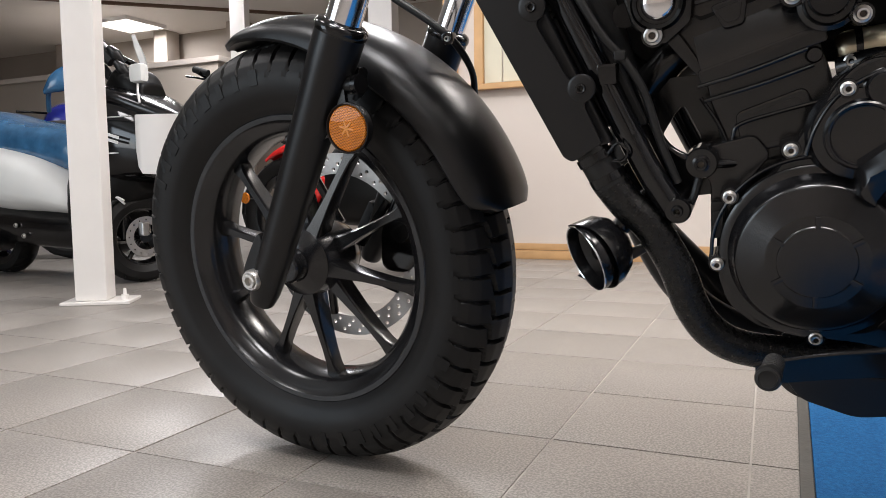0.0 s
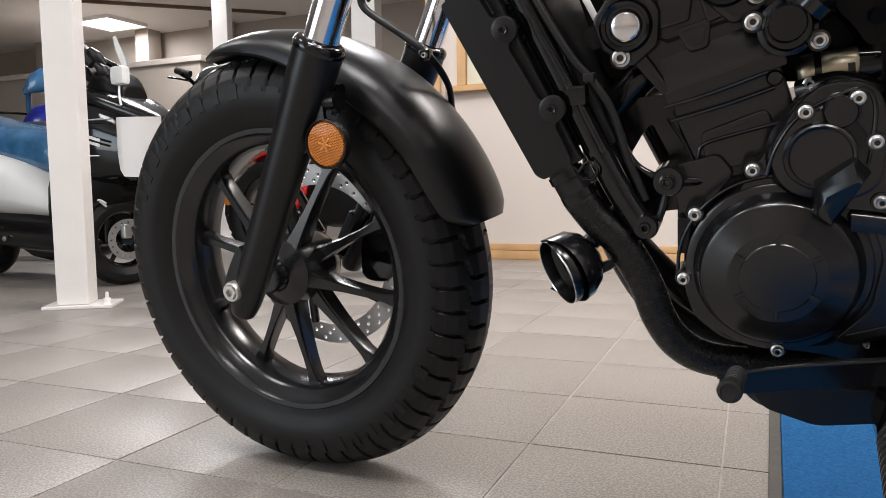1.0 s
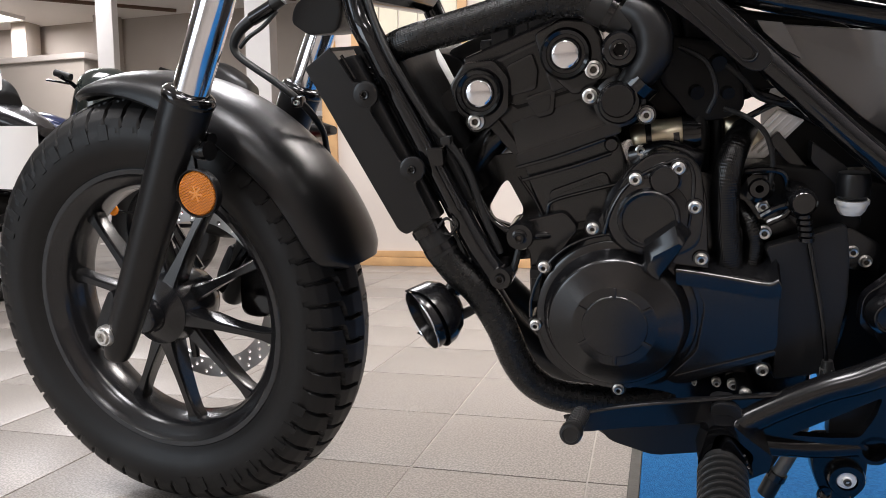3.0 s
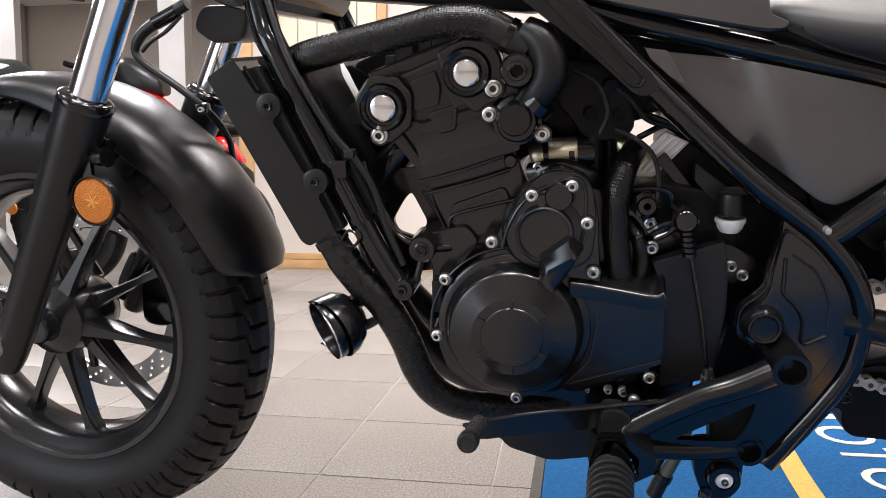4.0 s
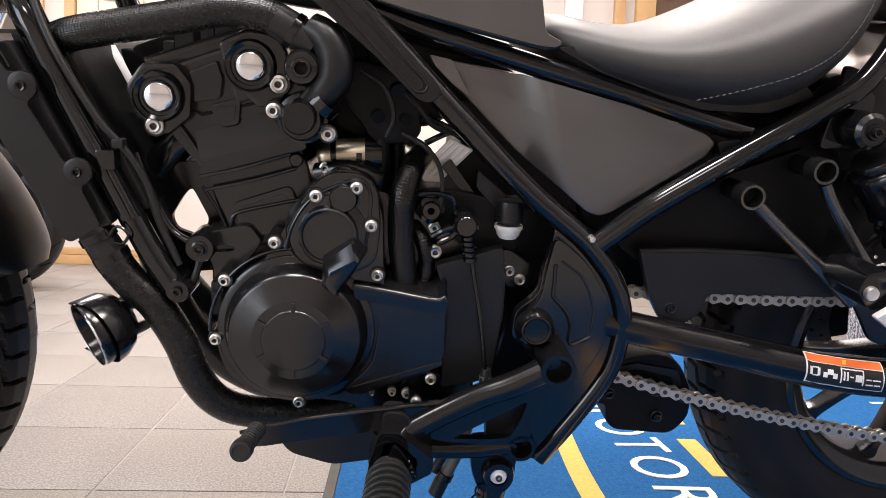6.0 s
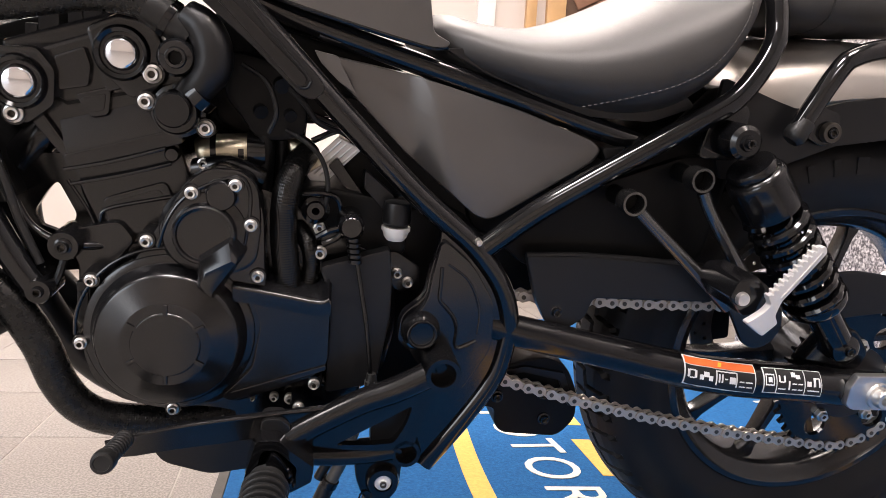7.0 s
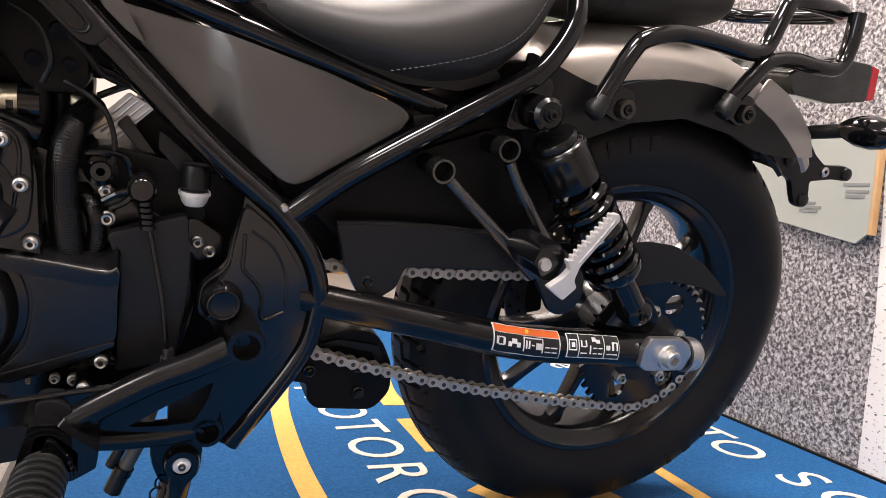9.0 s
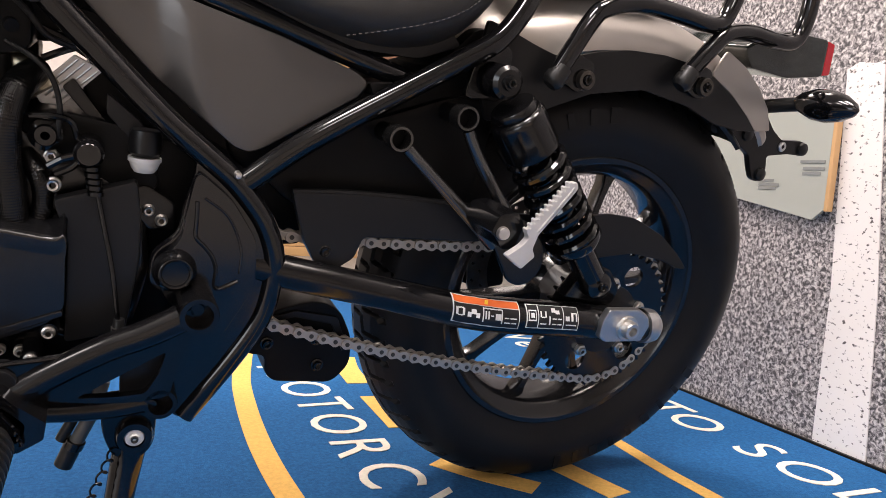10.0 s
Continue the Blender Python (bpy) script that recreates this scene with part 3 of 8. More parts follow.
# lit ceiling panels
for k, (x, y) in enumerate(PANELS):
    lamp = thing("ceiling_light", "square lit panel with a pale frame on the ceiling", "ceiling light", pose(x, y, CEIL), group="ceiling lights")
    bm = bmesh.new()
    for x0, x1, y0, y1 in ((-0.31, 0.31, -0.31, -0.29), (-0.31, 0.31, 0.29, 0.31), (-0.31, -0.29, -0.29, 0.29), (0.29, 0.31, -0.29, 0.29)):
        block(x0, x1, y0, y1, -0.045, -0.001, 0.002, bm)
    part("frame", bm, WHITE_PAINT, lamp)
    part("diffuser", block(-0.289, 0.289, -0.289, 0.289, -0.030, -0.004, 0), LED, lamp)

# floor mat with its lettering
mat = thing("floor_mat", "blue needle-felt welcome mat with yellow lines and cream letters", "mat")
part("carpet", block(0.674, 2.175, -0.68, 2.2, 0.0, 0.008, 0.002), CARPET, mat)
part("border", block(0.655, 0.673, -0.68, 2.2, 0.0, 0.006, 0.002), MATEDGE, mat, "grey-brown rubber edge")


def felt_band(name, pts, w, material_, z=0.0085):
    """A flat band of coloured felt along points, laid a little proud."""
    path = bend([(x, y, z) for x, y in pts], 6)
    rings = []
    for i, p in enumerate(path):
        d = (path[min(i + 1, len(path) - 1)] - path[max(i - 1, 0)]).normalized()
        s = Vector((-d.y, d.x, 0)) * w / 2
        rings.append([p - s, p + s, p + s + Vector((0, 0, 0.001)), p - s + Vector((0, 0, 0.001))])
    part(name, loft(rings), material_, mat, smooth=False)


felt_band("line", [(1.26, 1.45), (1.205, 1.20), (1.163, 0.998), (1.132, 0.83), (1.116, 0.68), (1.105, 0.52), (1.101, 0.38), (1.104, 0.24), (1.116, 0.05), (1.135, -0.2), (1.16, -0.5)], 0.040, YELLOW)
felt_band("line", [(1.762, 0.50), (1.755, 0.31), (1.749, 0.176), (1.752, 0.07), (1.765, -0.4)], 0.030, YELLOW)
felt_band("stroke", [(1.570, 0.25), (1.602, 0.115)], 0.050, YELLOW)
felt_band("stroke", [(1.372, 0.31), (1.425, 0.235), (1.482, 0.17)], 0.050, YELLOW)
felt_band("stroke", [(1.42, 1.02), (1.395, 0.90), (1.385, 0.78)], 0.055, YELLOW)
felt_band("stroke", [(1.375, 0.68), (1.368, 0.48)], 0.040, YELLOW)
for ch, x, y, a in (("M", 1.235, 0.905, -84), ("O", 1.250, 0.752, -85), ("T", 1.258, 0.640, -87), ("O", 1.256, 0.520, -89), ("R", 1.262, 0.395, -91), ("C", 1.268, 0.270, -93), ("Y", 1.285, 0.165, -95), ("C", 1.31, 0.05, -97),
                    ("T", 2.020, 0.495, -88), ("O", 2.012, 0.392, -89), ("S", 2.015, 0.226, -90), ("O", 2.012, 0.112, -90), ("L", 2.020, 0.005, -91)):
    part("letter", words(ch, 0.150, pose(x, y, 0.0092, 0, 0, a), 0.0012), CREAM, mat, smooth=False)
for k, ch in enumerate("Wel"):
    part("letter", words(ch, 0.150, pose(2.05 - 0.012 * k, 1.26 - 0.13 * k, 0.0092, 0, 0, -86), 0.0012), CREAM, mat, smooth=False)
# ---- the black motorcycle ----
BIKE_M = pose(0.0136, 0.1823, 0.0015, 10.81, 0, 1.296)
bike = thing("motorcycle", "black cruiser motorcycle with dark grey side cover leaning on its stand", "motorcycle", BIKE_M)


def tyre_bm(R, W, rim_r, repeats, reach=1.0):
    """A tyre with real tread grooves, about the y axis."""
    ys = np.array([0, 0.30, 0.55, 0.76, 0.90, 0.985, 1.0, 0.95, 0.82, 0.70, 0.66]) * W
    rs = R - np.array([0, 0.0035, 0.0105, 0.021, 0.034, 0.050, 0.064, 0.082, 0.098, (R - rim_r) * 0.985, R - rim_r + 0.004])
    arc = np.concatenate([[0], np.cumsum(np.hypot(np.diff(ys), np.diff(rs)))])
    edge = arc[4] * 1.20 * reach
    s_half = np.concatenate([np.linspace(0, edge, 46), np.linspace(edge, arc[-1], 12)[1:]])
    yy, rr = np.interp(s_half, arc, ys), np.interp(s_half, arc, rs)
    S = np.concatenate([-s_half[::-1], s_half[1:]])
    Y = np.concatenate([-yy[::-1], yy[1:]])
    RR = np.concatenate([rr[::-1], rr[1:]])
    n = repeats * 18
    th = np.arange(n) / n
    def near(u, s, pts, hw):
        best = np.full(u.shape, 9.0)
        for (u0, s0), (u1, s1) in zip(pts, pts[1:]):
            du, ds = u1 - u0, s1 - s0
            k = np.clip(((u - u0) * du + (s - s0) * ds) / (du * du + ds * ds), 0, 1)
            best = np.minimum(best, np.hypot(u - u0 - k * du, s - s0 - k * ds))
        return np.clip((hw - best) / 0.0008 + 0.5, 0, 1)
    pitch = 2 * math.pi * R / repeats
    u = ((th * repeats) % 1)[:, None] * pitch + 0 * S[None]
    s = np.abs(S)[None] + 0 * u
    u = np.where(S[None] > 0, (u + pitch / 2) % pitch, u)
    g = np.zeros_like(u)
    for sh in (-pitch, 0, pitch, 2 * pitch):
        a = [(0.12 * pitch, edge * 1.0), (-0.06 * pitch, edge * 0.95), (-0.14 * pitch, edge * 0.46), (-0.80 * pitch, edge * 0.40), (-0.86 * pitch, edge * 0.06)]
        g = np.maximum(g, near(u - sh, s, a, 0.0026))
    wear = np.clip((edge * 1.05 - s) / 0.003, 0, 1)
    depth = 0.0080 * g * wear
    ang = th * 2 * math.pi
    rad = RR[None] - depth
    rad = rad + 0.0012 * np.exp(-((s - edge * 1.45) / 0.0012) ** 2) + 0.0012 * np.exp(-((s - edge * 1.14) / 0.0012) ** 2)
    P = np.stack([rad * np.cos(ang)[:, None], Y[None] + 0 * rad, rad * np.sin(ang)[:, None]], -1)
    m = len(S)
    verts = P.reshape(-1, 3)
    i, j = np.meshgrid(np.arange(n), np.arange(m - 1), indexing="ij")
    q = np.stack([i * m + j, i * m + j + 1, ((i + 1) % n) * m + j + 1, ((i + 1) % n) * m + j], -1).reshape(-1, 4)
    me = bpy.data.meshes.new("tyre")
    me.from_pydata(verts.tolist(), [], q.tolist())
    bm = bmesh.new()
    bm.from_mesh(me)
    bpy.data.meshes.remove(me)
    return bm


def disc_bm(r_out, r_in, y0, y1, rows):
    """Drilled brake disc; rows: (radius, count, phase, hole radius)."""
    t = bmesh.new()
    def ring(cx, cz, r, n):
        vs = [t.verts.new((cx + r * math.cos(2 * math.pi * k / n), y0, cz + r * math.sin(2 * math.pi * k / n))) for k in range(n)]
        return [t.edges.new((vs[k], vs[(k + 1) % n])) for k in range(n)]
    edges = ring(0, 0, r_out, 72) + ring(0, 0, r_in, 60)
    for r, n, ph, hr in rows:
        for k in range(n):
            a = 2 * math.pi * (k + ph) / n
            edges += ring(r * math.cos(a), r * math.sin(a), hr, 8)
    bmesh.ops.triangle_fill(t, edges=edges, use_beauty=True)
    res = bmesh.ops.extrude_face_region(t, geom=t.faces[:])
    bmesh.ops.translate(t, vec=(0, y1 - y0, 0), verts=[v for v in res["geom"] if isinstance(v, bmesh.types.BMVert)])
    return t


def spoke_bm(r0, r1, w0, w1, d0, d1, y0, y1):
    """One cast spoke along +x, from the hub to the rim."""
    rings = []
    for k, f in enumerate((0.0, 0.06, 0.2, 0.45, 0.7, 0.88, 0.96, 1.0)):
        r = r0 + (r1 - r0) * f
        w = w0 + (w1 - w0) * min(1, f * 1.9) ** 0.6
        if f > 0.85:
            w += (f - 0.85) * 0.10
        d, y = d0 + (d1 - d0) * f, y0 + (y1 - y0) * f
        c = 0.30
        rings.append([(r, y - d / 2, -w / 2 * (1 - c)), (r, y - d / 2, w / 2 * (1 - c)), (r, y - d / 2 * 0.55, w / 2), (r, y + d / 2, w / 2 * 0.8), (r, y + d / 2, -w / 2 * 0.8), (r, y - d / 2 * 0.55, -w / 2)])
    return loft(rings)


def wheel(name, m, R, W, rim_r, repeats, start, label, reach=1.0):
    """A cast ten-spoke wheel with its tyre."""
    w = 0.70 * W
    prof = [(rim_r + 0.006, -w), (rim_r + 0.002, -w - 0.003), (rim_r - 0.005, -w - 0.002), (rim_r - 0.011, -w + 0.006), (rim_r - 0.020, -w + 0.010), (rim_r - 0.028, -w + 0.022),
            (rim_r - 0.030, 0), (rim_r - 0.028, w - 0.022), (rim_r - 0.020, w - 0.010), (rim_r - 0.011, w - 0.006), (rim_r - 0.005, w + 0.002), (rim_r + 0.002, w + 0.003), (rim_r + 0.006, w)]
    rim = part(name, turn(prof, seg=96), RIM, bike, label, m)
    part("tyre", tyre_bm(R, W, rim_r, repeats, reach), RUBBER, rim, "black road tyre with stepped grooves")
    part("hub", turn([(0, -0.078), (0.020, -0.078), (0.024, -0.074), (0.026, -0.056), (0.036, -0.052), (0.050, -0.042), (0.055, -0.02), (0.055, 0.02), (0.048, 0.045), (0.030, 0.062), (0.0, 0.062)], seg=40), RIM, rim)
    for k in range(26):
        if k % 13 > 8:
            continue
        a = radians(96 + k * 7.2 + (k // 13) * 86)
        rr, long = R - 0.052, 0.010 + 0.006 * (k % 3 == 0)
        bm = block(-0.011, 0.011, -0.0008, 0.0008, -long / 2, long / 2, 0.0006, m=Matrix.Rotation(-a, 4, "Y") @ Matrix.Translation((rr, -W * 0.991, 0)) @ Matrix.Rotation(radians(4), 4, "Z"))
        part("wall_mark", bm, RUBBER, rim)
    for k in range(10):
        a = radians(start + 36 * k)
        side = -0.014 if k % 2 else 0.010
        bm = spoke_bm(0.036, rim_r - 0.026, 0.036, 0.0125, 0.034, 0.022, -0.012 + side, -0.004 + side * 0.3)
        bmesh.ops.rotate(bm, cent=(0, 0, 0), matrix=Matrix.Rotation(-a, 3, "Y"), verts=bm.verts)
        part("spoke", bm, RIM, rim)
    return rim


# front end, turned a little to the right about the steering axis
RAKE = Vector((math.sin(radians(27)), 0, math.cos(radians(27))))
CY = 0.045   # the mid plane
FRONT = Matrix.Translation((-0.027, 0.038, 0.3145)) @ Matrix.Rotation(radians(-5.5), 4, RAKE)
front_wheel = wheel("front_wheel", FRONT, 0.320, 0.066, 0.212, 56, 24, "satin black ten-spoke cast wheel")
part("brake_disc", disc_bm(0.148, 0.116, 0.066, 0.0705, [(0.140, 30, 0, 0.0032), (0.1315, 30, 0.33, 0.0032), (0.123, 30, 0.66, 0.0032)]), DISC, front_wheel, "drilled steel brake disc", angle=20)
bm = bmesh.new()
for k in range(5):
    a = radians(10 + 72 * k)
    sweep(bm, [(0.04 * math.cos(a), 0.060, 0.04 * math.sin(a)), (0.118 * math.cos(a + 0.5), 0.066, 0.118 * math.sin(a + 0.5))], 0.007, 8)
part("disc_carrier", bm, SATIN, front_wheel)

LEG = Vector((0.020, 0, 0.0))
UPF = Vector((math.sin(radians(27.0)), 0, math.cos(radians(27.0))))
for side, word in ((-1, "fork_leg"), (1, "fork_leg")):
    y = side * 0.133
    def at(h, dx=0.0):
        return Vector((LEG.x, y, 0)) + UPF * h + Vector((dx, 0, 0))
    leg = part("fork_leg", tube([at(-0.043), at(-0.038), at(-0.02), at(0.02), at(0.12), at(0.24), at(0.31), at(0.350)], [0.008, 0.0165, 0.0205, 0.0225, 0.0245, 0.0275, 0.0305, 0.0312], 28, 5), MATTE, bike, "matte black lower fork leg", FRONT)
    lug = slab([(-0.012, -0.018), (0.012, -0.026), (0.040, 0.028), (0.024, 0.070), (0.004, 0.040), (-0.012, 0.012)], y - 0.016, y + 0.014, 0.005, 0.012)
    part("axle_lug", lug, MATTE, leg)
    part("collar", turn([(0.0222, 0.357), (0.0255, 0.3565), (0.0295, 0.3545), (0.0318, 0.3515), (0.0324, 0.3480), (0.0322, 0.3450), (0.0314, 0.3425)], (LEG.x, y, 0), 32, turn_m=Matrix.Rotation(radians(27), 3, "Y") @ Matrix.Rotation(radians(90), 3, "X")), GLOSS, leg, "glossy dust seal")
    part("fork_tube", tube([at(0.34), at(0.72)], 0.0215, 28), CHROME, leg, "polished chrome fork tube")
    if side < 0:
        bm = bmesh.new()
        turn([(0, -0.004), (0.0055, -0.004), (0.0065, -0.010), (0.010, -0.010), (0.011, -0.008), (0.011, 0.006)], (0.010, y - 0.020, 0.003), 6, bm=bm)
        turn([(0.0105, -0.008), (0.0125, -0.008), (0.0145, -0.004), (0.0145, 0.006)], (0.010, y - 0.019, 0.003), 28, bm=bm)
        part("axle_bolt", bm, BOLT, leg, "bright axle end with a hexagon recess")
        part("pinch_bolt", turn([(0, -0.012), (0.004, -0.012), (0.0045, -0.004), (0.0045, 0.0), (0, 0)], (-0.016, y + 0.004, -0.012), 12, "x"), BOLT, leg, "small bright pinch bolt")
        part("screw_boss", tube([(0.120, y + 0.02, 0.245), (0.165, y + 0.006, 0.246), (0.196, y + 0.000, 0.246)], [0.016, 0.0115, 0.0105], 18), MATTE, leg)
        part("boss_ring", tube([(0.192, y + 0.000, 0.246), (0.199, y - 0.001, 0.246)], 0.0120, 18), SATIN, leg)

# round amber reflector on a bracket behind the left leg
refl = part("reflector", turn([(0, 0.010), (0.0285, 0.010), (0.0298, 0.004), (0.0298, -0.002), (0.0284, -0.003), (0.0274, 0.0), (0, 0.0)], (0.186, -0.150, 0.1965), 40), PLASTIC, bike, "round amber side reflector in a black rim", FRONT)
part("lens", turn([(0, -0.0035), (0.013, -0.0032), (0.0256, -0.0022), (0.0272, -0.0003), (0.0272, 0.003)], (0.186, -0.150, 0.1965), 40), AMBER, refl, "amber faceted lens")
for k in range(3):
    part("star_arm", block(-0.0095, 0.0095, -0.0040, -0.0030, -0.0011, 0.0011, 0.0003), AMBER_LIGHT, refl, m=pose(0.186, -0.150, 0.1965, 0, 60 * k + 15, 0))
part("bracket", slab([(0.120, 0.165), (0.180, 0.215), (0.178, 0.250), (0.145, 0.240)], -0.140, -0.134, 0.001, 0.006), SATIN, refl)


def mudguard_bm(cx, cz, a0, a1, stations, thick=0.004, n=20, cy=0.0):
    """A mudguard: an arched section swept round a wheel. stations: (angle share, radius of crown, half width, side drop)."""
    rings_o, rings_i = [], []
    sh = [s[0] for s in stations]
    for k in range(n * 2 + 1):
        f = k / (n * 2)
        R, w, d = (float(np.interp(f, sh, [s[i] for s in stations])) for i in (1, 2, 3))
        a = radians(a0 + (a1 - a0) * f)
        er = Vector((math.cos(a), 0, math.sin(a)))
        ro, ri = [], []
        for j in range(-10, 11):
            t = j / 10
            y = w * math.sin(t * math.pi / 2 * 1.0) if abs(t) < 0.999 else w * t
            dr = d * (1 - math.cos(t * math.pi / 2)) ** 1.25
            p = Vector((cx, cy, cz)) + er * (R - dr) + Vector((0, y, 0))
            ro.append(p)
            ri.append(Vector((cx, cy, cz)) + er * (R - dr - thick) + Vector((0, y * (1 - thick / max(w, 0.01)), 0)))
        rings_o.append(ro + ri[::-1])
    return loft(rings_o)


fender = part("front_mudguard", mudguard_bm(0, 0, 111, 14, [(0, 0.338, 0.012, 0.003), (0.025, 0.341, 0.028, 0.007), (0.08, 0.345, 0.045, 0.015), (0.2, 0.349, 0.062, 0.030), (0.4, 0.350, 0.078, 0.046), (0.6, 0.350, 0.081, 0.050), (0.88, 0.350, 0.080, 0.046), (0.94, 0.350, 0.078, 0.043), (0.97, 0.349, 0.073, 0.038), (0.99, 0.348, 0.062, 0.030), (1, 0.346, 0.046, 0.020)]), MATTE, bike, "matte black steel front mudguard", FRONT)
part("stay", tube([(0.12, -0.078, 0.285), (0.165, -0.108, 0.262), (0.19, -0.115, 0.258)], 0.008, 10), SATIN, fender)
part("fork_brace", block(0.11, 0.17, 0.080, 0.088, 0.23, 0.28, 0.004), MATTE, fender)

# brake caliper on the far leg, lines down the fork
cal = part("brake_caliper", slab([(0.07, -0.035), (0.12, -0.04), (0.165, 0.02), (0.15, 0.075), (0.105, 0.09), (0.075, 0.03)], 0.060, 0.108, 0.010, 0.02), GLOSS, bike, "glossy black brake caliper", FRONT)
part("piston_cap", turn([(0, -0.004), (0.016, -0.004), (0.018, 0.0), (0.018, 0.01)], (0.118, 0.052, 0.03), 20), SATIN, cal)
bh = part("brake_hose", tube([(0.215, 0.03, 0.742), (0.180, 0.03, 0.725), (0.163, 0.03, 0.717), (0.147, 0.03, 0.706), (0.136, 0.03, 0.690), (0.139, 0.03, 0.677), (0.155, 0.03, 0.663), (0.189, 0.03, 0.639), (0.221, 0.031, 0.612), (0.231, 0.048, 0.590), (0.234, 0.068, 0.566), (0.228, 0.088, 0.542), (0.212, 0.125, 0.500), (0.17, 0.155, 0.44)], [0.0078, 0.0078, 0.0075, 0.0070, 0.0055, 0.0050, 0.0050, 0.0050, 0.0050, 0.0045, 0.0045, 0.0045, 0.0045], 12, 8), SOFT, bike, "black brake hose looping down behind the fork")
part("hose_sleeve", tube([(0.200, 0.03, 0.734), (0.182, 0.03, 0.726), (0.168, 0.03, 0.720)], 0.0090, 14), GLOSS, bh)
part("thin_cable", tube([(0.205, 0.03, 0.728), (0.184, 0.028, 0.710), (0.160, 0.028, 0.697), (0.145, 0.03, 0.685)], 0.0028, 8), SOFT, bh)
clampb = part("hose_clamp", block(0.213, 0.228, 0.022, 0.040, 0.603, 0.618, 0.004), SATIN, bike, "small black hose clamp with a bolt")
part("clamp_bolt", screw(bmesh.new(), 0.222, 0.018, 0.610, 0.0045, 0.004), BOLT, clampb, "tiny bright bolt")
# lower fork yoke and wiring boot
part("fork_yoke", slab([(0.30, 0.44), (0.39, 0.40), (0.42, 0.44), (0.34, 0.50)], -0.14, 0.14, 0.012, 0.02), GLOSS, bike, "glossy black lower fork yoke", FRONT)
part("wiring_box", slab([(0.255, 0.724), (0.265, 0.736), (0.320, 0.736), (0.320, 0.716), (0.310, 0.693), (0.273, 0.692), (0.251, 0.708)], -0.03, 0.06, 0.005, 0.008), PLASTIC, bike, "black plastic box under the yoke")

# radiator
radiator = part("radiator", slab([(0.319, 0.657), (0.349, 0.676), (0.357, 0.666), (0.372, 0.640), (0.377, 0.640), (0.392, 0.634), (0.394, 0.620), (0.388, 0.610), (0.418, 0.555), (0.430, 0.556), (0.440, 0.548), (0.437, 0.538), (0.432, 0.530), (0.448, 0.493), (0.418, 0.475), (0.409, 0.480)], -0.1500, -0.1470, 0.001, 0.004), MATTE, bike, "flat black radiator side shroud")
part("shroud_flange", slab([(0.320, 0.658), (0.349, 0.677), (0.352, 0.673), (0.324, 0.655)], -0.148, -0.060, 0.001, 0.001), MATTE, radiator)
part("shroud_flange", slab([(0.319, 0.658), (0.321, 0.659), (0.411, 0.482), (0.408, 0.480)], -0.1465, -0.118, 0.0008, 0.001), MATTE, radiator)
part("core", slab([(0.362, 0.676), (0.412, 0.670), (0.488, 0.505), (0.440, 0.505)], -0.118, 0.215, 0.003, 0.006), GRILLE, radiator, "dark finned radiator core")
part("tank_rail", slab([(0.352, 0.664), (0.372, 0.668), (0.455, 0.492), (0.436, 0.486)], -0.138, -0.117, 0.003, 0.004), PLASTIC, radiator, "black plastic radiator end tank")
for k in range(7):
    part("fin", tube([(0.379 + 0.003 * k, -0.1195, 0.652 - 0.006 * k), (0.405 + 0.003 * k, -0.1195, 0.657 - 0.006 * k)], 0.0012, 6), SATIN, radiator)
for x, z in ((0.385, 0.627), (0.430, 0.547)):
    part("mount_ear", turn([(0, -0.001), (0.0110, -0.001), (0.0135, 0.0002), (0.0138, 0.004), (0, 0.004)], (x, -0.1510, z), 28), MATTE, radiator)
    part("screw", screw(bmesh.new(), x, -0.1550, z, 0.0068, 0.003, 20), SATIN, radiator, "black socket screw")
part("tab", block(0.443, 0.462, -0.140, -0.120, 0.548, 0.568, 0.003), GLOSS, radiator)
part("stud", tube([(0.3605, -0.146, 0.668), (0.374, -0.146, 0.643)], 0.002, 8), SATIN, radiator)
part("fan_cowl", slab([(0.43, 0.665), (0.46, 0.655), (0.49, 0.575), (0.485, 0.555), (0.46, 0.57)], -0.02, 0.14, 0.008, 0.01), DARK, radiator)

# frame
frame_group = part("frame", tube([(0.660, -0.120, 0.748), (0.720, -0.120, 0.694), (0.779, -0.120, 0.637), (0.825, -0.120, 0.593), (0.859, -0.120, 0.561), (0.890, -0.120, 0.534), (0.922, -0.120, 0.509), (0.952, -0.120, 0.484), (0.983, -0.120, 0.446), (0.998, -0.120, 0.407), (0.998, -0.120, 0.376), (0.990, -0.120, 0.337), (0.963, -0.120, 0.289), (0.918, -0.120, 0.224)], 0.0125, 20, 6), GLOSS, bike, "glossy black tubular steel frame")
part("down_tube", tube([(0.352, -0.085, 0.80), (0.372, -0.110, 0.712), (0.392, -0.122, 0.672), (0.442, -0.125, 0.562), (0.484, -0.125, 0.470), (0.512, -0.124, 0.420)], [0.016, 0.016, 0.015, 0.0135, 0.0135, 0.014], 18, 6), GLOSS, frame_group)
part("down_tube", tube([(0.352, 0.165, 0.80), (0.372, 0.20, 0.712), (0.442, 0.21, 0.562), (0.512, 0.21, 0.420)], 0.015, 14, 6), GLOSS, frame_group)
part("mount_boss", turn([(0, -0.012), (0.0115, -0.012), (0.0132, -0.009), (0.0135, 0.03), (0, 0.03)], (0.5165, -0.126, 0.4225), 24), GLOSS, frame_group)
bm = screw(bmesh.new(), 0.5165, -0.142, 0.4225, 0.0078)
part("screw", bm, SATIN, frame_group)
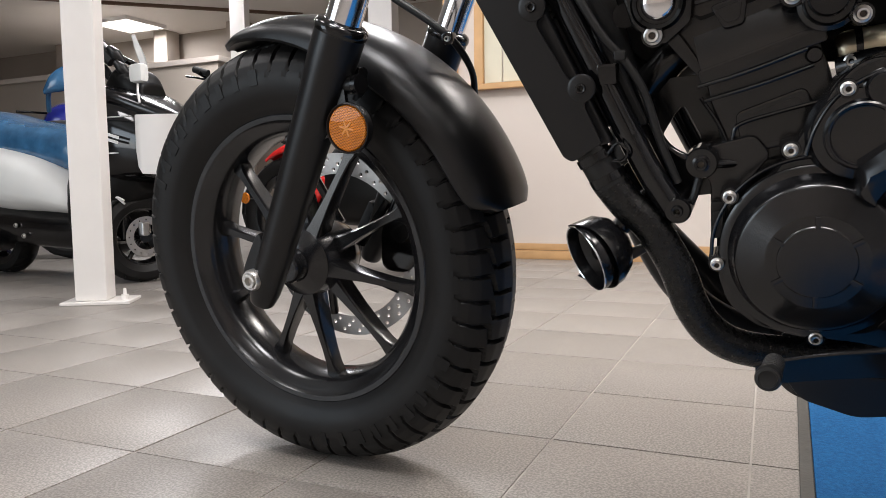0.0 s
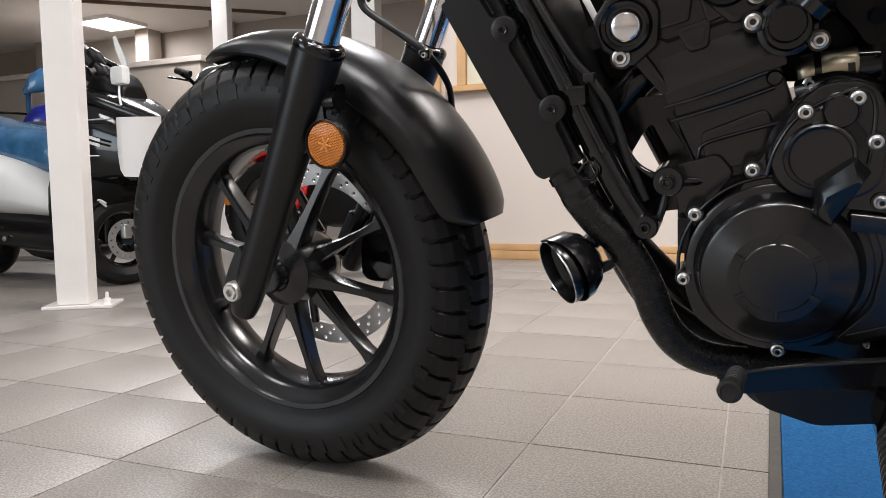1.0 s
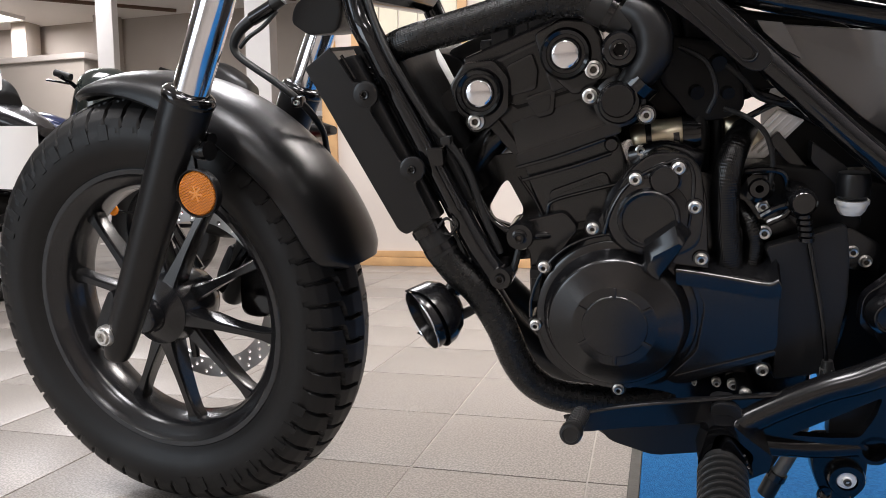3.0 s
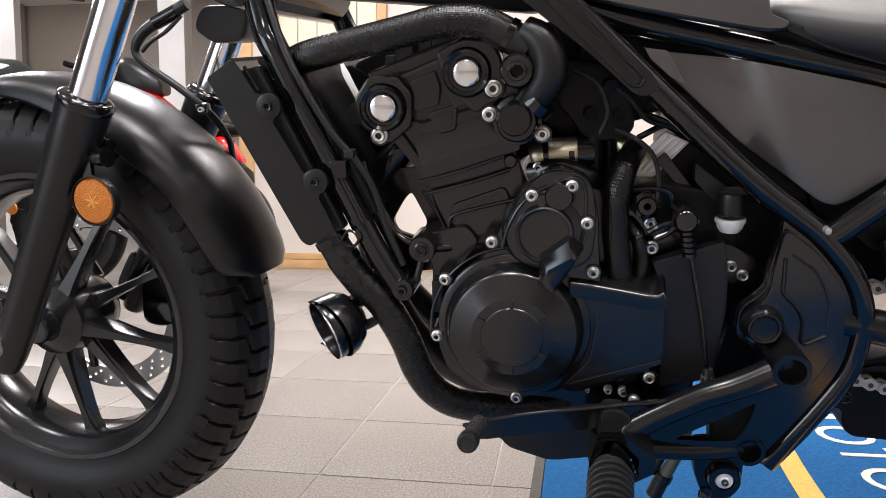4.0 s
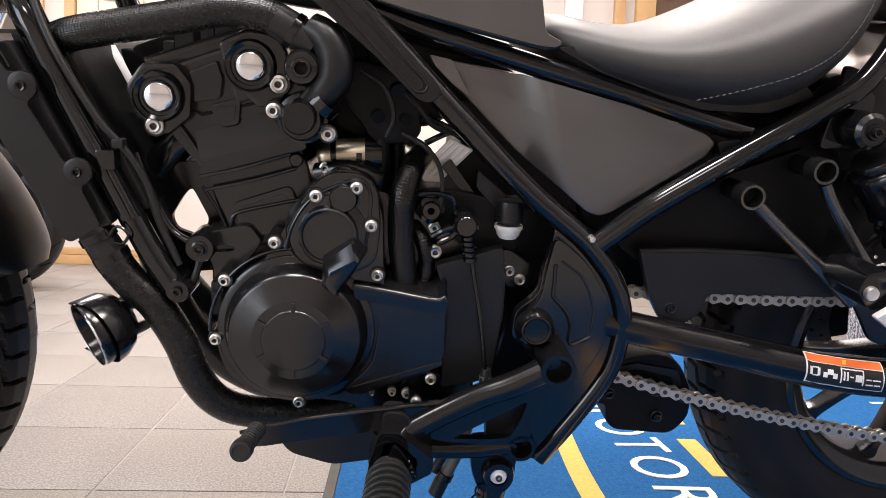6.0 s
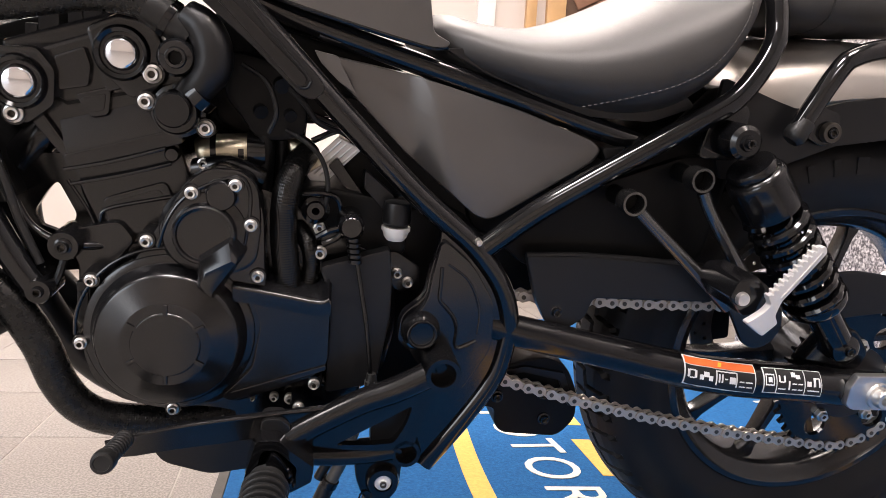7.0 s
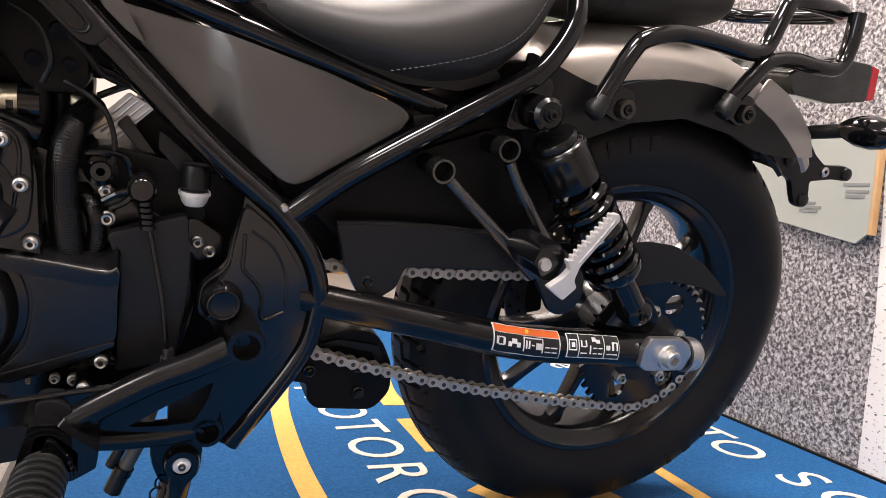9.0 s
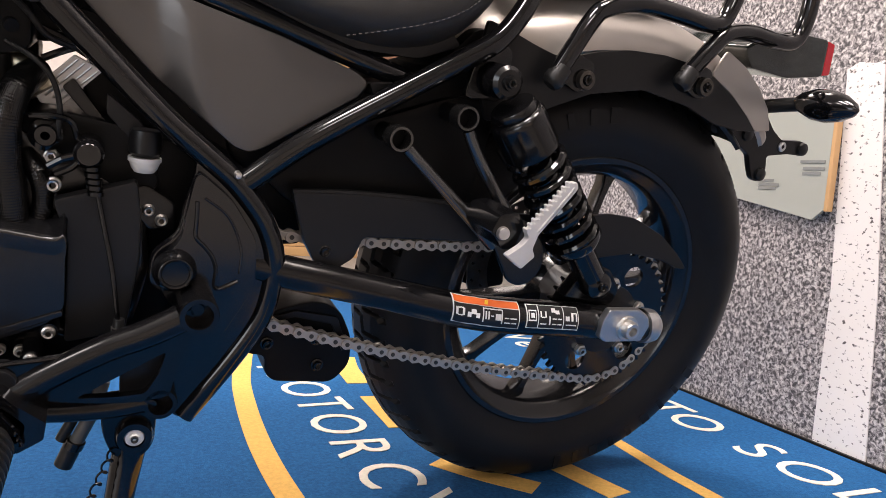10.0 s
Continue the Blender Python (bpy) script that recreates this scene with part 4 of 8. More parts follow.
part("frame_tube", tube([(0.668, 0.21, 0.738), (0.770, 0.21, 0.640), (0.910, 0.21, 0.518), (0.988, 0.21, 0.440), (0.990, 0.21, 0.360), (0.921, 0.21, 0.232)], 0.0135, 12, 6), GLOSS, frame_group)
part("seat_stay", tube([(0.956, -0.118, 0.480), (0.968, -0.118, 0.490), (1.014, -0.118, 0.528), (1.074, -0.118, 0.569), (1.134, -0.118, 0.608), (1.196, -0.118, 0.648), (1.224, -0.117, 0.668), (1.246, -0.112, 0.694), (1.263, -0.105, 0.722), (1.271, -0.095, 0.748), (1.274, -0.06, 0.795), (1.275, CY, 0.812), (1.268, 0.15, 0.790), (1.252, 0.175, 0.745), (1.216, 0.196, 0.672), (1.077, 0.205, 0.588), (0.95, 0.208, 0.484)], 0.0125, 18, 6), GLOSS, frame_group)
part("upper_rail", tube([(0.620, -0.092, 0.746), (0.700, -0.092, 0.719), (0.763, -0.092, 0.700), (0.853, -0.092, 0.678), (0.976, -0.092, 0.648), (1.104, -0.092, 0.616), (1.134, -0.092, 0.608)], 0.0120, 16, 5), GLOSS, frame_group)
part("upper_rail", tube([(0.66, 0.150, 0.752), (0.852, 0.170, 0.686), (1.118, 0.185, 0.606)], 0.0125, 12, 5), GLOSS, frame_group)
part("weld_tab", turn([(0, -0.008), (0.011, -0.008), (0.012, 0.0), (0.012, 0.012)], (1.132, -0.104, 0.607), 18), GLOSS, frame_group)
part("weld_bead", turn([(0, -0.003), (0.003, -0.0025), (0.004, 0.0), (0.004, 0.01)], (0.951, -0.135, 0.495), 12), BOLT, frame_group, "small bright weld spot")
part("tube_cover", slab([(0.620, 0.750), (0.672, 0.750), (0.697, 0.727), (0.776, 0.650), (0.782, 0.639), (0.771, 0.629), (0.758, 0.632), (0.713, 0.673), (0.643, 0.728)], -0.142, -0.128, 0.005, 0.010), MATTE, frame_group, "matte black cover on the frame tube")
part("cover_channel", tube([(0.6814, -0.1425, 0.7117), (0.717, -0.1425, 0.678), (0.751, -0.1425, 0.6451), (0.7565, -0.1425, 0.6408), (0.7628, -0.1425, 0.6404), (0.7663, -0.1425, 0.6449), (0.7639, -0.1425, 0.651), (0.7391, -0.1425, 0.6767), (0.7042, -0.1425, 0.7142)], 0.0016, 8, 4), MATTE, frame_group)
part("cover_inlay", slab([(0.640, 0.750), (0.656, 0.748), (0.678, 0.727), (0.763, 0.650), (0.762, 0.642), (0.753, 0.642), (0.668, 0.725)], -0.1445, -0.140, 0.002, 0.006), SATIN, frame_group)
part("gusset", slab([(0.912, 0.512), (0.948, 0.484), (0.976, 0.455), (0.997, 0.410), (0.998, 0.378), (0.988, 0.340), (0.960, 0.288), (0.921, 0.222), (0.906, 0.226), (0.898, 0.245), (0.905, 0.290), (0.918, 0.320), (0.898, 0.358), (0.874, 0.376), (0.876, 0.408), (0.901, 0.430), (0.903, 0.458), (0.911, 0.489)], -0.126, -0.110, 0.003, 0.010), PIVOT, frame_group, "black painted pivot plate")
plate_face = part("pivot_cover", slab([(0.912, 0.498), (0.948, 0.470), (0.976, 0.428), (0.979, 0.375), (0.950, 0.322), (0.918, 0.338), (0.890, 0.362), (0.878, 0.395), (0.902, 0.427), (0.905, 0.458)], -0.136, -0.125, 0.002, 0.012), PIVOT, frame_group, "black pivot cover")
part("cover_ridge", tube([(0.914, -0.1365, 0.466), (0.9145, -0.1368, 0.447), (0.915, -0.1370, 0.430), (0.924, -0.1370, 0.420), (0.932, -0.1370, 0.410), (0.937, -0.1370, 0.396), (0.9365, -0.1370, 0.380), (0.941, -0.1370, 0.375), (0.950, -0.1370, 0.379), (0.960, -0.1365, 0.384)], 0.0021, 8, 5), SATIN, plate_face)
part("cover_ridge", tube([(0.921, -0.1362, 0.470), (0.945, -0.1362, 0.452), (0.960, -0.1362, 0.420), (0.961, -0.1362, 0.392)], 0.0014, 8, 5), PIVOT, plate_face)
part("pivot_cap", turn([(0, -0.0052), (0.0118, -0.0052), (0.0126, -0.0056), (0.0134, -0.0082), (0.0150, -0.0088), (0.0162, -0.0082), (0.0180, -0.004), (0.0205, -0.001), (0.0215, 0.006)], (0.897, -0.142, 0.3945), 48), SATIN, plate_face, "round black pivot cap")

# side cover, tank, seats
# left of a slanting crease the face lies deeper
cover_bm = dome([(0.770, 0.675), (0.791, 0.671), (0.875, 0.660), (0.991, 0.634), (1.074, 0.609), (1.086, 0.599), (1.078, 0.586), (1.033, 0.555), (0.980, 0.519), (0.966, 0.513), (0.951, 0.517), (0.870, 0.578), (0.809, 0.635), (0.775, 0.665)], -0.104, -0.070, 0.004, 0.006, rings=36, edge=0.003, step=0.009)
for v in cover_bm.verts:
    if v.co.y < -0.100:
        f = min(1, max(0, (0.914 + (0.60 - v.co.z) * 0.25 - v.co.x) / 0.044))
        v.co.y += 0.0140 * f * f * (3 - 2 * f)
cover = part("side_cover", cover_bm, SIDE, bike, "flat dark grey metallic side cover", angle=50)
part("cover_wing", slab([(0.769, 0.6755), (0.792, 0.6720), (0.812, 0.637), (0.795, 0.647), (0.776, 0.664)], -0.1085, -0.090, 0.002, 0.002), SIDE, cover)
part("rear_clip", slab([(1.085, 0.602), (1.112, 0.606), (1.116, 0.592), (1.092, 0.586)], -0.105, -0.06, 0.003, 0.004), PLASTIC, cover)
rings = [egg(x, CY, (top + low) / 2, hy, (top - low) / 2, 32, 3.4) for x, low, top, hy in ((0.40, 0.815, 0.85, 0.03), (0.43, 0.765, 0.91, 0.11), (0.50, 0.755, 0.93, 0.140), (0.62, 0.750, 0.935, 0.156), (0.74, 0.735, 0.915, 0.156), (0.82, 0.722, 0.880, 0.150), (0.868, 0.715, 0.850, 0.140), (0.876, 0.718, 0.842, 0.130))]
tank = part("fuel_tank", loft(rings), SIDE, bike, "satin dark grey fuel tank")
part("tank_skirt", slab([(0.640, 0.745), (0.698, 0.726), (0.762, 0.713), (0.821, 0.701), (0.874, 0.690), (0.900, 0.690), (0.904, 0.696), (0.886, 0.704), (0.880, 0.735), (0.872, 0.79), (0.64, 0.80)], -0.112, -0.098, 0.004, 0.005), SIDE, tank)
part("tank_lip", tube([(0.66, -0.110, 0.7385), (0.762, -0.110, 0.7130), (0.874, -0.110, 0.6905), (0.902, -0.106, 0.6915)], 0.0026, 8, 5), SATIN, tank)

SEAT = [(0.885, 0.700, 0.012, 0.05), (0.892, 0.700, 0.022, 0.075), (0.915, 0.694, 0.034, 0.098), (0.96, 0.684, 0.038, 0.115), (1.01, 0.677, 0.045, 0.126), (1.06, 0.677, 0.057, 0.134), (1.11, 0.685, 0.071, 0.138), (1.16, 0.703, 0.079, 0.138), (1.20, 0.728, 0.072, 0.134), (1.228, 0.762, 0.056, 0.120), (1.243, 0.785, 0.035, 0.10)]
fine = bend([(a, b, c) for a, b, c, d in SEAT], 5)
wide = bend([(d, 0, 0) for a, b, c, d in SEAT], 5)
seat = part("seat", loft([egg(p.x, CY, p.y, q.x + CY, p.z, 40, 2.5, 0.15) for p, q in zip(fine, wide)]), VINYL, bike, "black vinyl rider's seat with grey stitching", angle=60)
stitch = bend([(1.045, -0.131, 0.646), (1.094, -0.137, 0.660), (1.149, -0.138, 0.680), (1.186, -0.136, 0.706), (1.212, -0.131, 0.748), (1.222, -0.118, 0.785)], 16)
bm = bmesh.new()
for a, b in zip(stitch[::2], stitch[1::2]):
    sweep(bm, [a, b], 0.0006, 5)
part("stitching", bm, THREAD, seat, "grey thread")
part("seat_base", slab([(0.90, 0.690), (0.95, 0.667), (1.06, 0.634), (1.14, 0.634), (1.19, 0.655), (1.17, 0.67), (1.08, 0.655), (0.94, 0.695)], -0.10, 0.10, 0.004, 0.01), PLASTIC, seat)
PILL = [(1.275, 0.785, 0.010, 0.05), (1.285, 0.783, 0.028, 0.075), (1.32, 0.785, 0.040, 0.092), (1.40, 0.790, 0.042, 0.098), (1.47, 0.796, 0.042, 0.095), (1.515, 0.798, 0.038, 0.085), (1.53, 0.798, 0.018, 0.06)]
fine = bend([(a, b, c) for a, b, c, d in PILL], 4)
wide = bend([(d, 0, 0) for a, b, c, d in PILL], 4)
pill = part("pillion_seat", loft([egg(p.x, CY, p.y, q.x + 0.03, p.z, 32, 2.8, 0.05) for p, q in zip(fine, wide)]), VINYL, bike, "black vinyl pillion pad with a strap", angle=60)
part("strap", loft([egg(x, CY, 0.787, 0.1275, 0.0425, 32, 2.8, 0.05) for x in (1.345, 1.348, 1.372, 1.375)]), VINYL, pill)

# rear mudguard
RC = (1.472, 0.323)
rear_fender = part("rear_mudguard", mudguard_bm(RC[0], RC[1], 128, 49, [(0, 0.475, 0.100, 0.080), (0.17, 0.445, 0.120, 0.075), (0.40, 0.430, 0.132, 0.066), (0.68, 0.420, 0.132, 0.054), (0.90, 0.408, 0.131, 0.048), (0.97, 0.403, 0.130, 0.046), (1, 0.398, 0.128, 0.044)], cy=CY), TITAN, bike, "matte titanium grey rear mudguard")
part("inner_guard", mudguard_bm(RC[0], RC[1], 140, 52, [(0, 0.346, 0.118, 0.02), (0.5, 0.352, 0.122, 0.024), (0.85, 0.350, 0.122, 0.024), (1, 0.344, 0.118, 0.018)], cy=CY), PLASTIC, rear_fender, "black plastic inner guard")
part("guard_side", slab([(1.222, 0.690), (1.260, 0.680), (1.290, 0.671), (1.318, 0.664), (1.348, 0.667), (1.380, 0.677), (1.429, 0.686), (1.483, 0.688), (1.523, 0.684), (1.571, 0.673), (1.614, 0.652), (1.650, 0.628), (1.674, 0.608), (1.636, 0.606), (1.590, 0.611), (1.54, 0.628), (1.46, 0.640), (1.38, 0.625), (1.30, 0.590), (1.24, 0.575), (1.215, 0.63)], -0.092, -0.084, 0.002, 0.005), PLASTIC, rear_fender, "black plastic guard side")
part("guard_skirt", slab([(1.571, 0.674), (1.615, 0.653), (1.652, 0.628), (1.676, 0.608), (1.704, 0.612), (1.690, 0.642), (1.664, 0.668), (1.628, 0.693), (1.590, 0.709)], -0.090, -0.084, 0.002, 0.004), TITAN, rear_fender)

# rear rack
rack = part("rear_rack", tube([(1.310, -0.112, 0.640), (1.345, -0.110, 0.706), (1.366, -0.108, 0.727), (1.412, -0.106, 0.740), (1.475, -0.104, 0.739), (1.530, -0.104, 0.735), (1.556, -0.102, 0.745), (1.574, -0.098, 0.785), (1.590, -0.094, 0.808), (1.64, -0.09, 0.812), (1.72, -0.06, 0.812), (1.735, CY, 0.812), (1.72, 0.15, 0.812), (1.59, 0.184, 0.808), (1.53, 0.194, 0.735), (1.40, 0.196, 0.740), (1.31, 0.202, 0.64)], 0.0115, 18, 6), GLOSS, bike, "glossy black tubular rear rack")
part("rack_stay", tube([(1.504, -0.112, 0.664), (1.540, -0.108, 0.705), (1.562, -0.106, 0.726), (1.60, -0.104, 0.735), (1.655, -0.104, 0.733), (1.690, -0.102, 0.738), (1.704, -0.100, 0.765), (1.708, -0.096, 0.812)], 0.0115, 18, 6), GLOSS, rack)
for x, z in ((1.312, 0.642), (1.506, 0.665)):
    part("end_cap", tube([(x + 0.006, -0.112, z + 0.009), (x - 0.004, -0.113, z - 0.008), (x - 0.008, -0.113, z - 0.014)], [0.0125, 0.0135, 0.009], 16, 3), SOFT, rack, "black rubber end cap")
for x, z in ((1.360, 0.641), (1.550, 0.657)):
    part("rack_tab", slab([(x - 0.045, z + 0.0), (x - 0.02, z + 0.03), (x + 0.012, z + 0.022), (x + 0.014, z - 0.010), (x - 0.005, z - 0.018)], -0.100, -0.092, 0.002, 0.008), GLOSS, rack)
    part("washer", turn([(0.0068, -0.0040), (0.0112, -0.0040), (0.0122, -0.002), (0.0122, 0.006)], (x, -0.104, z), 24), STEEL_DARK, rack, "dull steel washer")
    part("screw", screw(bmesh.new(), x, -0.1105, z, 0.0080), GLOSS, rack, "black socket screw")

# tail light, indicator, plate bracket
tail = part("tail_light", slab([(1.645, 0.722), (1.680, 0.744), (1.728, 0.756), (1.808, 0.756), (1.814, 0.701), (1.741, 0.689), (1.665, 0.694)], -0.062, 0.152, 0.006, 0.008), GREYLENS, bike, "black tail lamp with a red lens")
part("lens", slab([(1.809, 0.754), (1.824, 0.751), (1.829, 0.706), (1.814, 0.703)], -0.060, 0.150, 0.004, 0.003), REDLENS, tail, "red lens")
ind = part("indicator", tube([(1.700, -0.050, 0.640), (1.702, -0.085, 0.648), (1.703, -0.135, 0.657)], 0.010, 14), SOFT, bike, "black turn indicator on a short stalk")
rings = [[(1.704 + r * math.cos(2 * math.pi * k / 20), y, 0.659 + r * 0.95 * math.sin(2 * math.pi * k / 20)) for k in range(20)] for y, r in ((-0.125, 0.010), (-0.135, 0.016), (-0.155, 0.0225), (-0.175, 0.0235), (-0.195, 0.019), (-0.212, 0.010), (-0.218, 0.003))]
part("housing", loft(rings), GLOSS, ind)
plate = part("plate_bracket", slab([(1.640, 0.612), (1.661, 0.599), (1.704, 0.597), (1.716, 0.585), (1.750, 0.568), (1.760, 0.547), (1.770, 0.531), (1.784, 0.527), (1.796, 0.535), (1.794, 0.553), (1.789, 0.570), (1.834, 0.577), (1.866, 0.577), (1.876, 0.588), (1.860, 0.601), (1.813, 0.598), (1.789, 0.612), (1.760, 0.64), (1.70, 0.65)], -0.022, -0.010, 0.003, 0.006), PLASTIC, bike, "black plastic number plate bracket")
for x, z in ((1.783, 0.540), (1.862, 0.588), (1.664, 0.605), (1.735, 0.600)):
    part("grommet", turn([(0, -0.004), (0.004, -0.004), (0.010, -0.002), (0.012, 0.006)], (x, -0.024, z), 16), SOFT, plate)
part("bracket_eye", turn([(0.003, -0.003), (0.006, -0.004), (0.008, -0.002), (0.008, 0.004)], (1.815, -0.022, 0.588), 16), ALU, plate)

# rear wheel, sprocket, chain
REAR = Matrix.Translation((1.4850, 0.038, 0.3275)) @ Matrix.Rotation(radians(3.4), 4, "X")
rear_wheel = wheel("rear_wheel", REAR, 0.332, 0.075, 0.214, 58, 6, "satin black ten-spoke cast rear wheel", 0.62)
bm = bmesh.new()
teeth = []
for k in range(41):
    for f, r in ((0.0, 0.0985), (0.28, 0.0985), (0.45, 0.1065), (0.62, 0.1065), (0.80, 0.0985)):
        a = 2 * math.pi * (k + f) / 41
        teeth.append((r * math.cos(a), r * math.sin(a)))
slab(teeth, -0.127, -0.121, 0, 0, bm, [(0.072 * math.cos(radians(a)), 0.072 * math.sin(radians(a)), 0.016) for a in (64, 136, 243, 315)])
part("sprocket", bm, SATIN, rear_wheel, "black toothed sprocket with round holes", angle=25)
part("sprocket_carrier", turn([(0.0, -0.150), (0.018, -0.150), (0.022, -0.134), (0.030, -0.130), (0.052, -0.128), (0.056, -0.110), (0.056, -0.03)], seg=32), MATTE, rear_wheel)
for k in range(5):
    a = 2 * math.pi * k / 5 + 1.62
    part("nut", screw(bmesh.new(), 0.056 * math.cos(a), -0.138, 0.056 * math.sin(a), 0.0085, 0.010, 6), BOLT, rear_wheel, "bright hexagon nut")
part("brake_disc", disc_bm(0.120, 0.085, 0.078, 0.083, [(0.112, 24, 0, 0.003), (0.098, 24, 0.5, 0.003)]), STEEL_DARK, rear_wheel, "drilled rear brake disc", angle=20)

chain = thing("chain", "", "")
chain.parent = bike


def chain_path():
    """Points every pitch along the chain: front sprocket, sagging lower run, rear sprocket, upper run."""
    fx, fz, fr, rx, rz, rr = 0.885, 0.390, 0.0385, 1.481, 0.3270, 0.1028
    pts = [Vector((fx + fr * math.cos(radians(a)), -0.078, fz + fr * math.sin(radians(a)))) for a in range(95, 265, 8)]
    a0, b0 = Vector((fx + 0.004, -0.078, fz - fr)), Vector((rx - 0.02, -0.078, rz - rr + 0.002))
    for k in range(1, 40):
        t = k / 40
        pts.append(a0.lerp(b0, t) + Vector((0, 0, -0.018 * 4 * t * (1 - t))))
    pts += [Vector((rx + rr * math.cos(radians(a)), -0.078, rz + rr * math.sin(radians(a)))) for a in range(-100, 92, 4)]
    c0, d0 = Vector((rx, -0.078, rz + rr)), Vector((fx, -0.078, fz + fr))
    for k in range(1, 40):
        t = k / 40
        pts.append(c0.lerp(d0, t) + Vector((0, 0, -0.013 * 4 * t * (1 - t))))
    out, need, last = [pts[0]], 0.015875, pts[0]
    for p in pts[1:] + pts[:1]:
        while (p - last).length >= need:
            last = last + (p - last).normalized() * need
            out.append(last)
            need = 0.015875
        need -= (p - last).length
        last = p
    return out


def link_plate(bm, y, t, r0, waist):
    ol = []
    for k in range(9):
        a = math.pi / 2 + math.pi * k / 8
        ol.append((-0.0079 + r0 * math.cos(a), r0 * math.sin(a)))
    ol.append((0, -waist))
    for k in range(9):
        a = -math.pi / 2 + math.pi * k / 8
        ol.append((0.0079 + r0 * math.cos(a), r0 * math.sin(a)))
    ol.append((0, waist))
    slab(ol, y, y + t, 0, 0, bm)


def link_mesh(ys, pin):
    """Two waisted plates and their pins; the pin heads are darker."""
    bm = bmesh.new()
    for y in ys:
        link_plate(bm, y, 0.0021, 0.0068, 0.0040)
    plates = len(bm.faces)
    for x in (-0.0079, 0.0079):
        turn([(0, -pin[1]), (pin[0], -pin[1]), (pin[0], pin[1]), (0, pin[1])], (x, 0, 0), 10, bm=bm)
    bm.faces.ensure_lookup_table()
    for f in bm.faces[plates:]:
        f.material_index = 1
    return mesh_of("link", bm, [STEEL, STEEL_DARK])


outer_link = link_mesh((-0.0080, 0.0058), (0.0028, 0.0090))
inner_link = link_mesh((-0.0052, 0.0032), (0.0046, 0.0034))
cp = chain_path()
for k, (a, b) in enumerate(zip(cp, cp[1:])):
    d = b - a
    if a.x < 0.960:                     # hidden behind the sprocket cover
        continue
    ob = new("link", inner_link if k % 2 else outer_link)
    ob.parent = chain
    ob.matrix_basis = Matrix.Translation((a + b) / 2) @ Matrix.Rotation(-math.atan2(d.z, d.x), 4, "Y")

# swing arm with labels and adjuster
ARM = [(0.93, -0.105, 0.405), (1.01, -0.115, 0.389), (1.07, -0.121, 0.379), (1.14, -0.124, 0.366), (1.22, -0.125, 0.350), (1.29, -0.125, 0.341), (1.38, -0.126, 0.336), (1.463, -0.127, 0.330), (1.525, -0.127, 0.327)]
swing = part("swing_arm", tube(ARM, [0.0185, 0.0185, 0.0190, 0.0200, 0.0220, 0.0232, 0.0235, 0.0235, 0.0225], 24, 6), SATIN, bike, "round black swing arm with warning labels")
part("brake_caliper", slab([(1.352, 0.300), (1.350, 0.352), (1.372, 0.374), (1.425, 0.372), (1.436, 0.345), (1.444, 0.292), (1.400, 0.284)], 0.128, 0.165, 0.005, 0.008), DARK, swing, "dull black brake caliper")
part("swing_tube", tube([(0.93, 0.190, 0.40), (1.10, 0.206, 0.37), (1.495, 0.24, 0.315)], 0.021, 14, 5), GLOSS, swing)
adj = part("chain_adjuster", slab([(1.426, 0.345), (1.434, 0.361), (1.484, 0.361), (1.500, 0.351), (1.506, 0.337), (1.496, 0.315), (1.436, 0.315), (1.425, 0.322)], -0.158, -0.146, 0.003, 0.004), ALU, swing, "bright aluminium adjuster plate")
part("end_plug", turn([(0, 0.016), (0.016, 0.014), (0.023, 0.006), (0.0245, -0.002), (0.0245, -0.012), (0.0, -0.012)], (1.528, -0.129, 0.3265), 24, "x"), ALU, swing, "grey end plug")
bm = bmesh.new()
turn([(0, -0.002), (0.0055, -0.002), (0.0065, -0.012), (0.0105, -0.012), (0.0125, -0.008), (0.0125, 0.008)], (1.4665, -0.160, 0.3350), 28, bm=bm)
turn([(0.0125, -0.002), (0.0165, -0.002), (0.0175, 0.004)], (1.4665, -0.160, 0.3350), 28, bm=bm)
part("axle_bolt", bm, BOLT, adj, "bright axle end")

arm_path = bend(ARM, 24)


def on_arm(x, v, lift=0.0006):
    """A point on the arm's outer skin: x along it, v in metres up round its girth from the middle."""
    p = min(arm_path, key=lambda q: abs(q.x - x))
    r = 0.0195 + (0.0236 - 0.0195) * min(1, max(0, (x - 1.10) / 0.22)) + lift
    a = v / r + 0.40
    return Vector((x, p.y - r * math.cos(a), p.z + (p.x - x) * -0.11 + r * math.sin(a)))


def decal(name, x0, x1, v0, v1, mat_, lift, lean=0.0, label=""):
    """A thin sticker that follows the arm."""
    n, k = 14, 6
    rows = []
    for low in (0, 0.0004):
        for i in range(n + 1):
            rows.append([on_arm(x0 + (x1 - x0) * i / n + lean * (j / k), v0 + (v1 - v0) * j / k, lift - low) for j in range(k + 1)])
    bm = bmesh.new()
    rings = [rows[i] + rows[i + n + 1][::-1] for i in range(n + 1)]
    return part(name, loft(rings, bm=bm), mat_, swing, label)


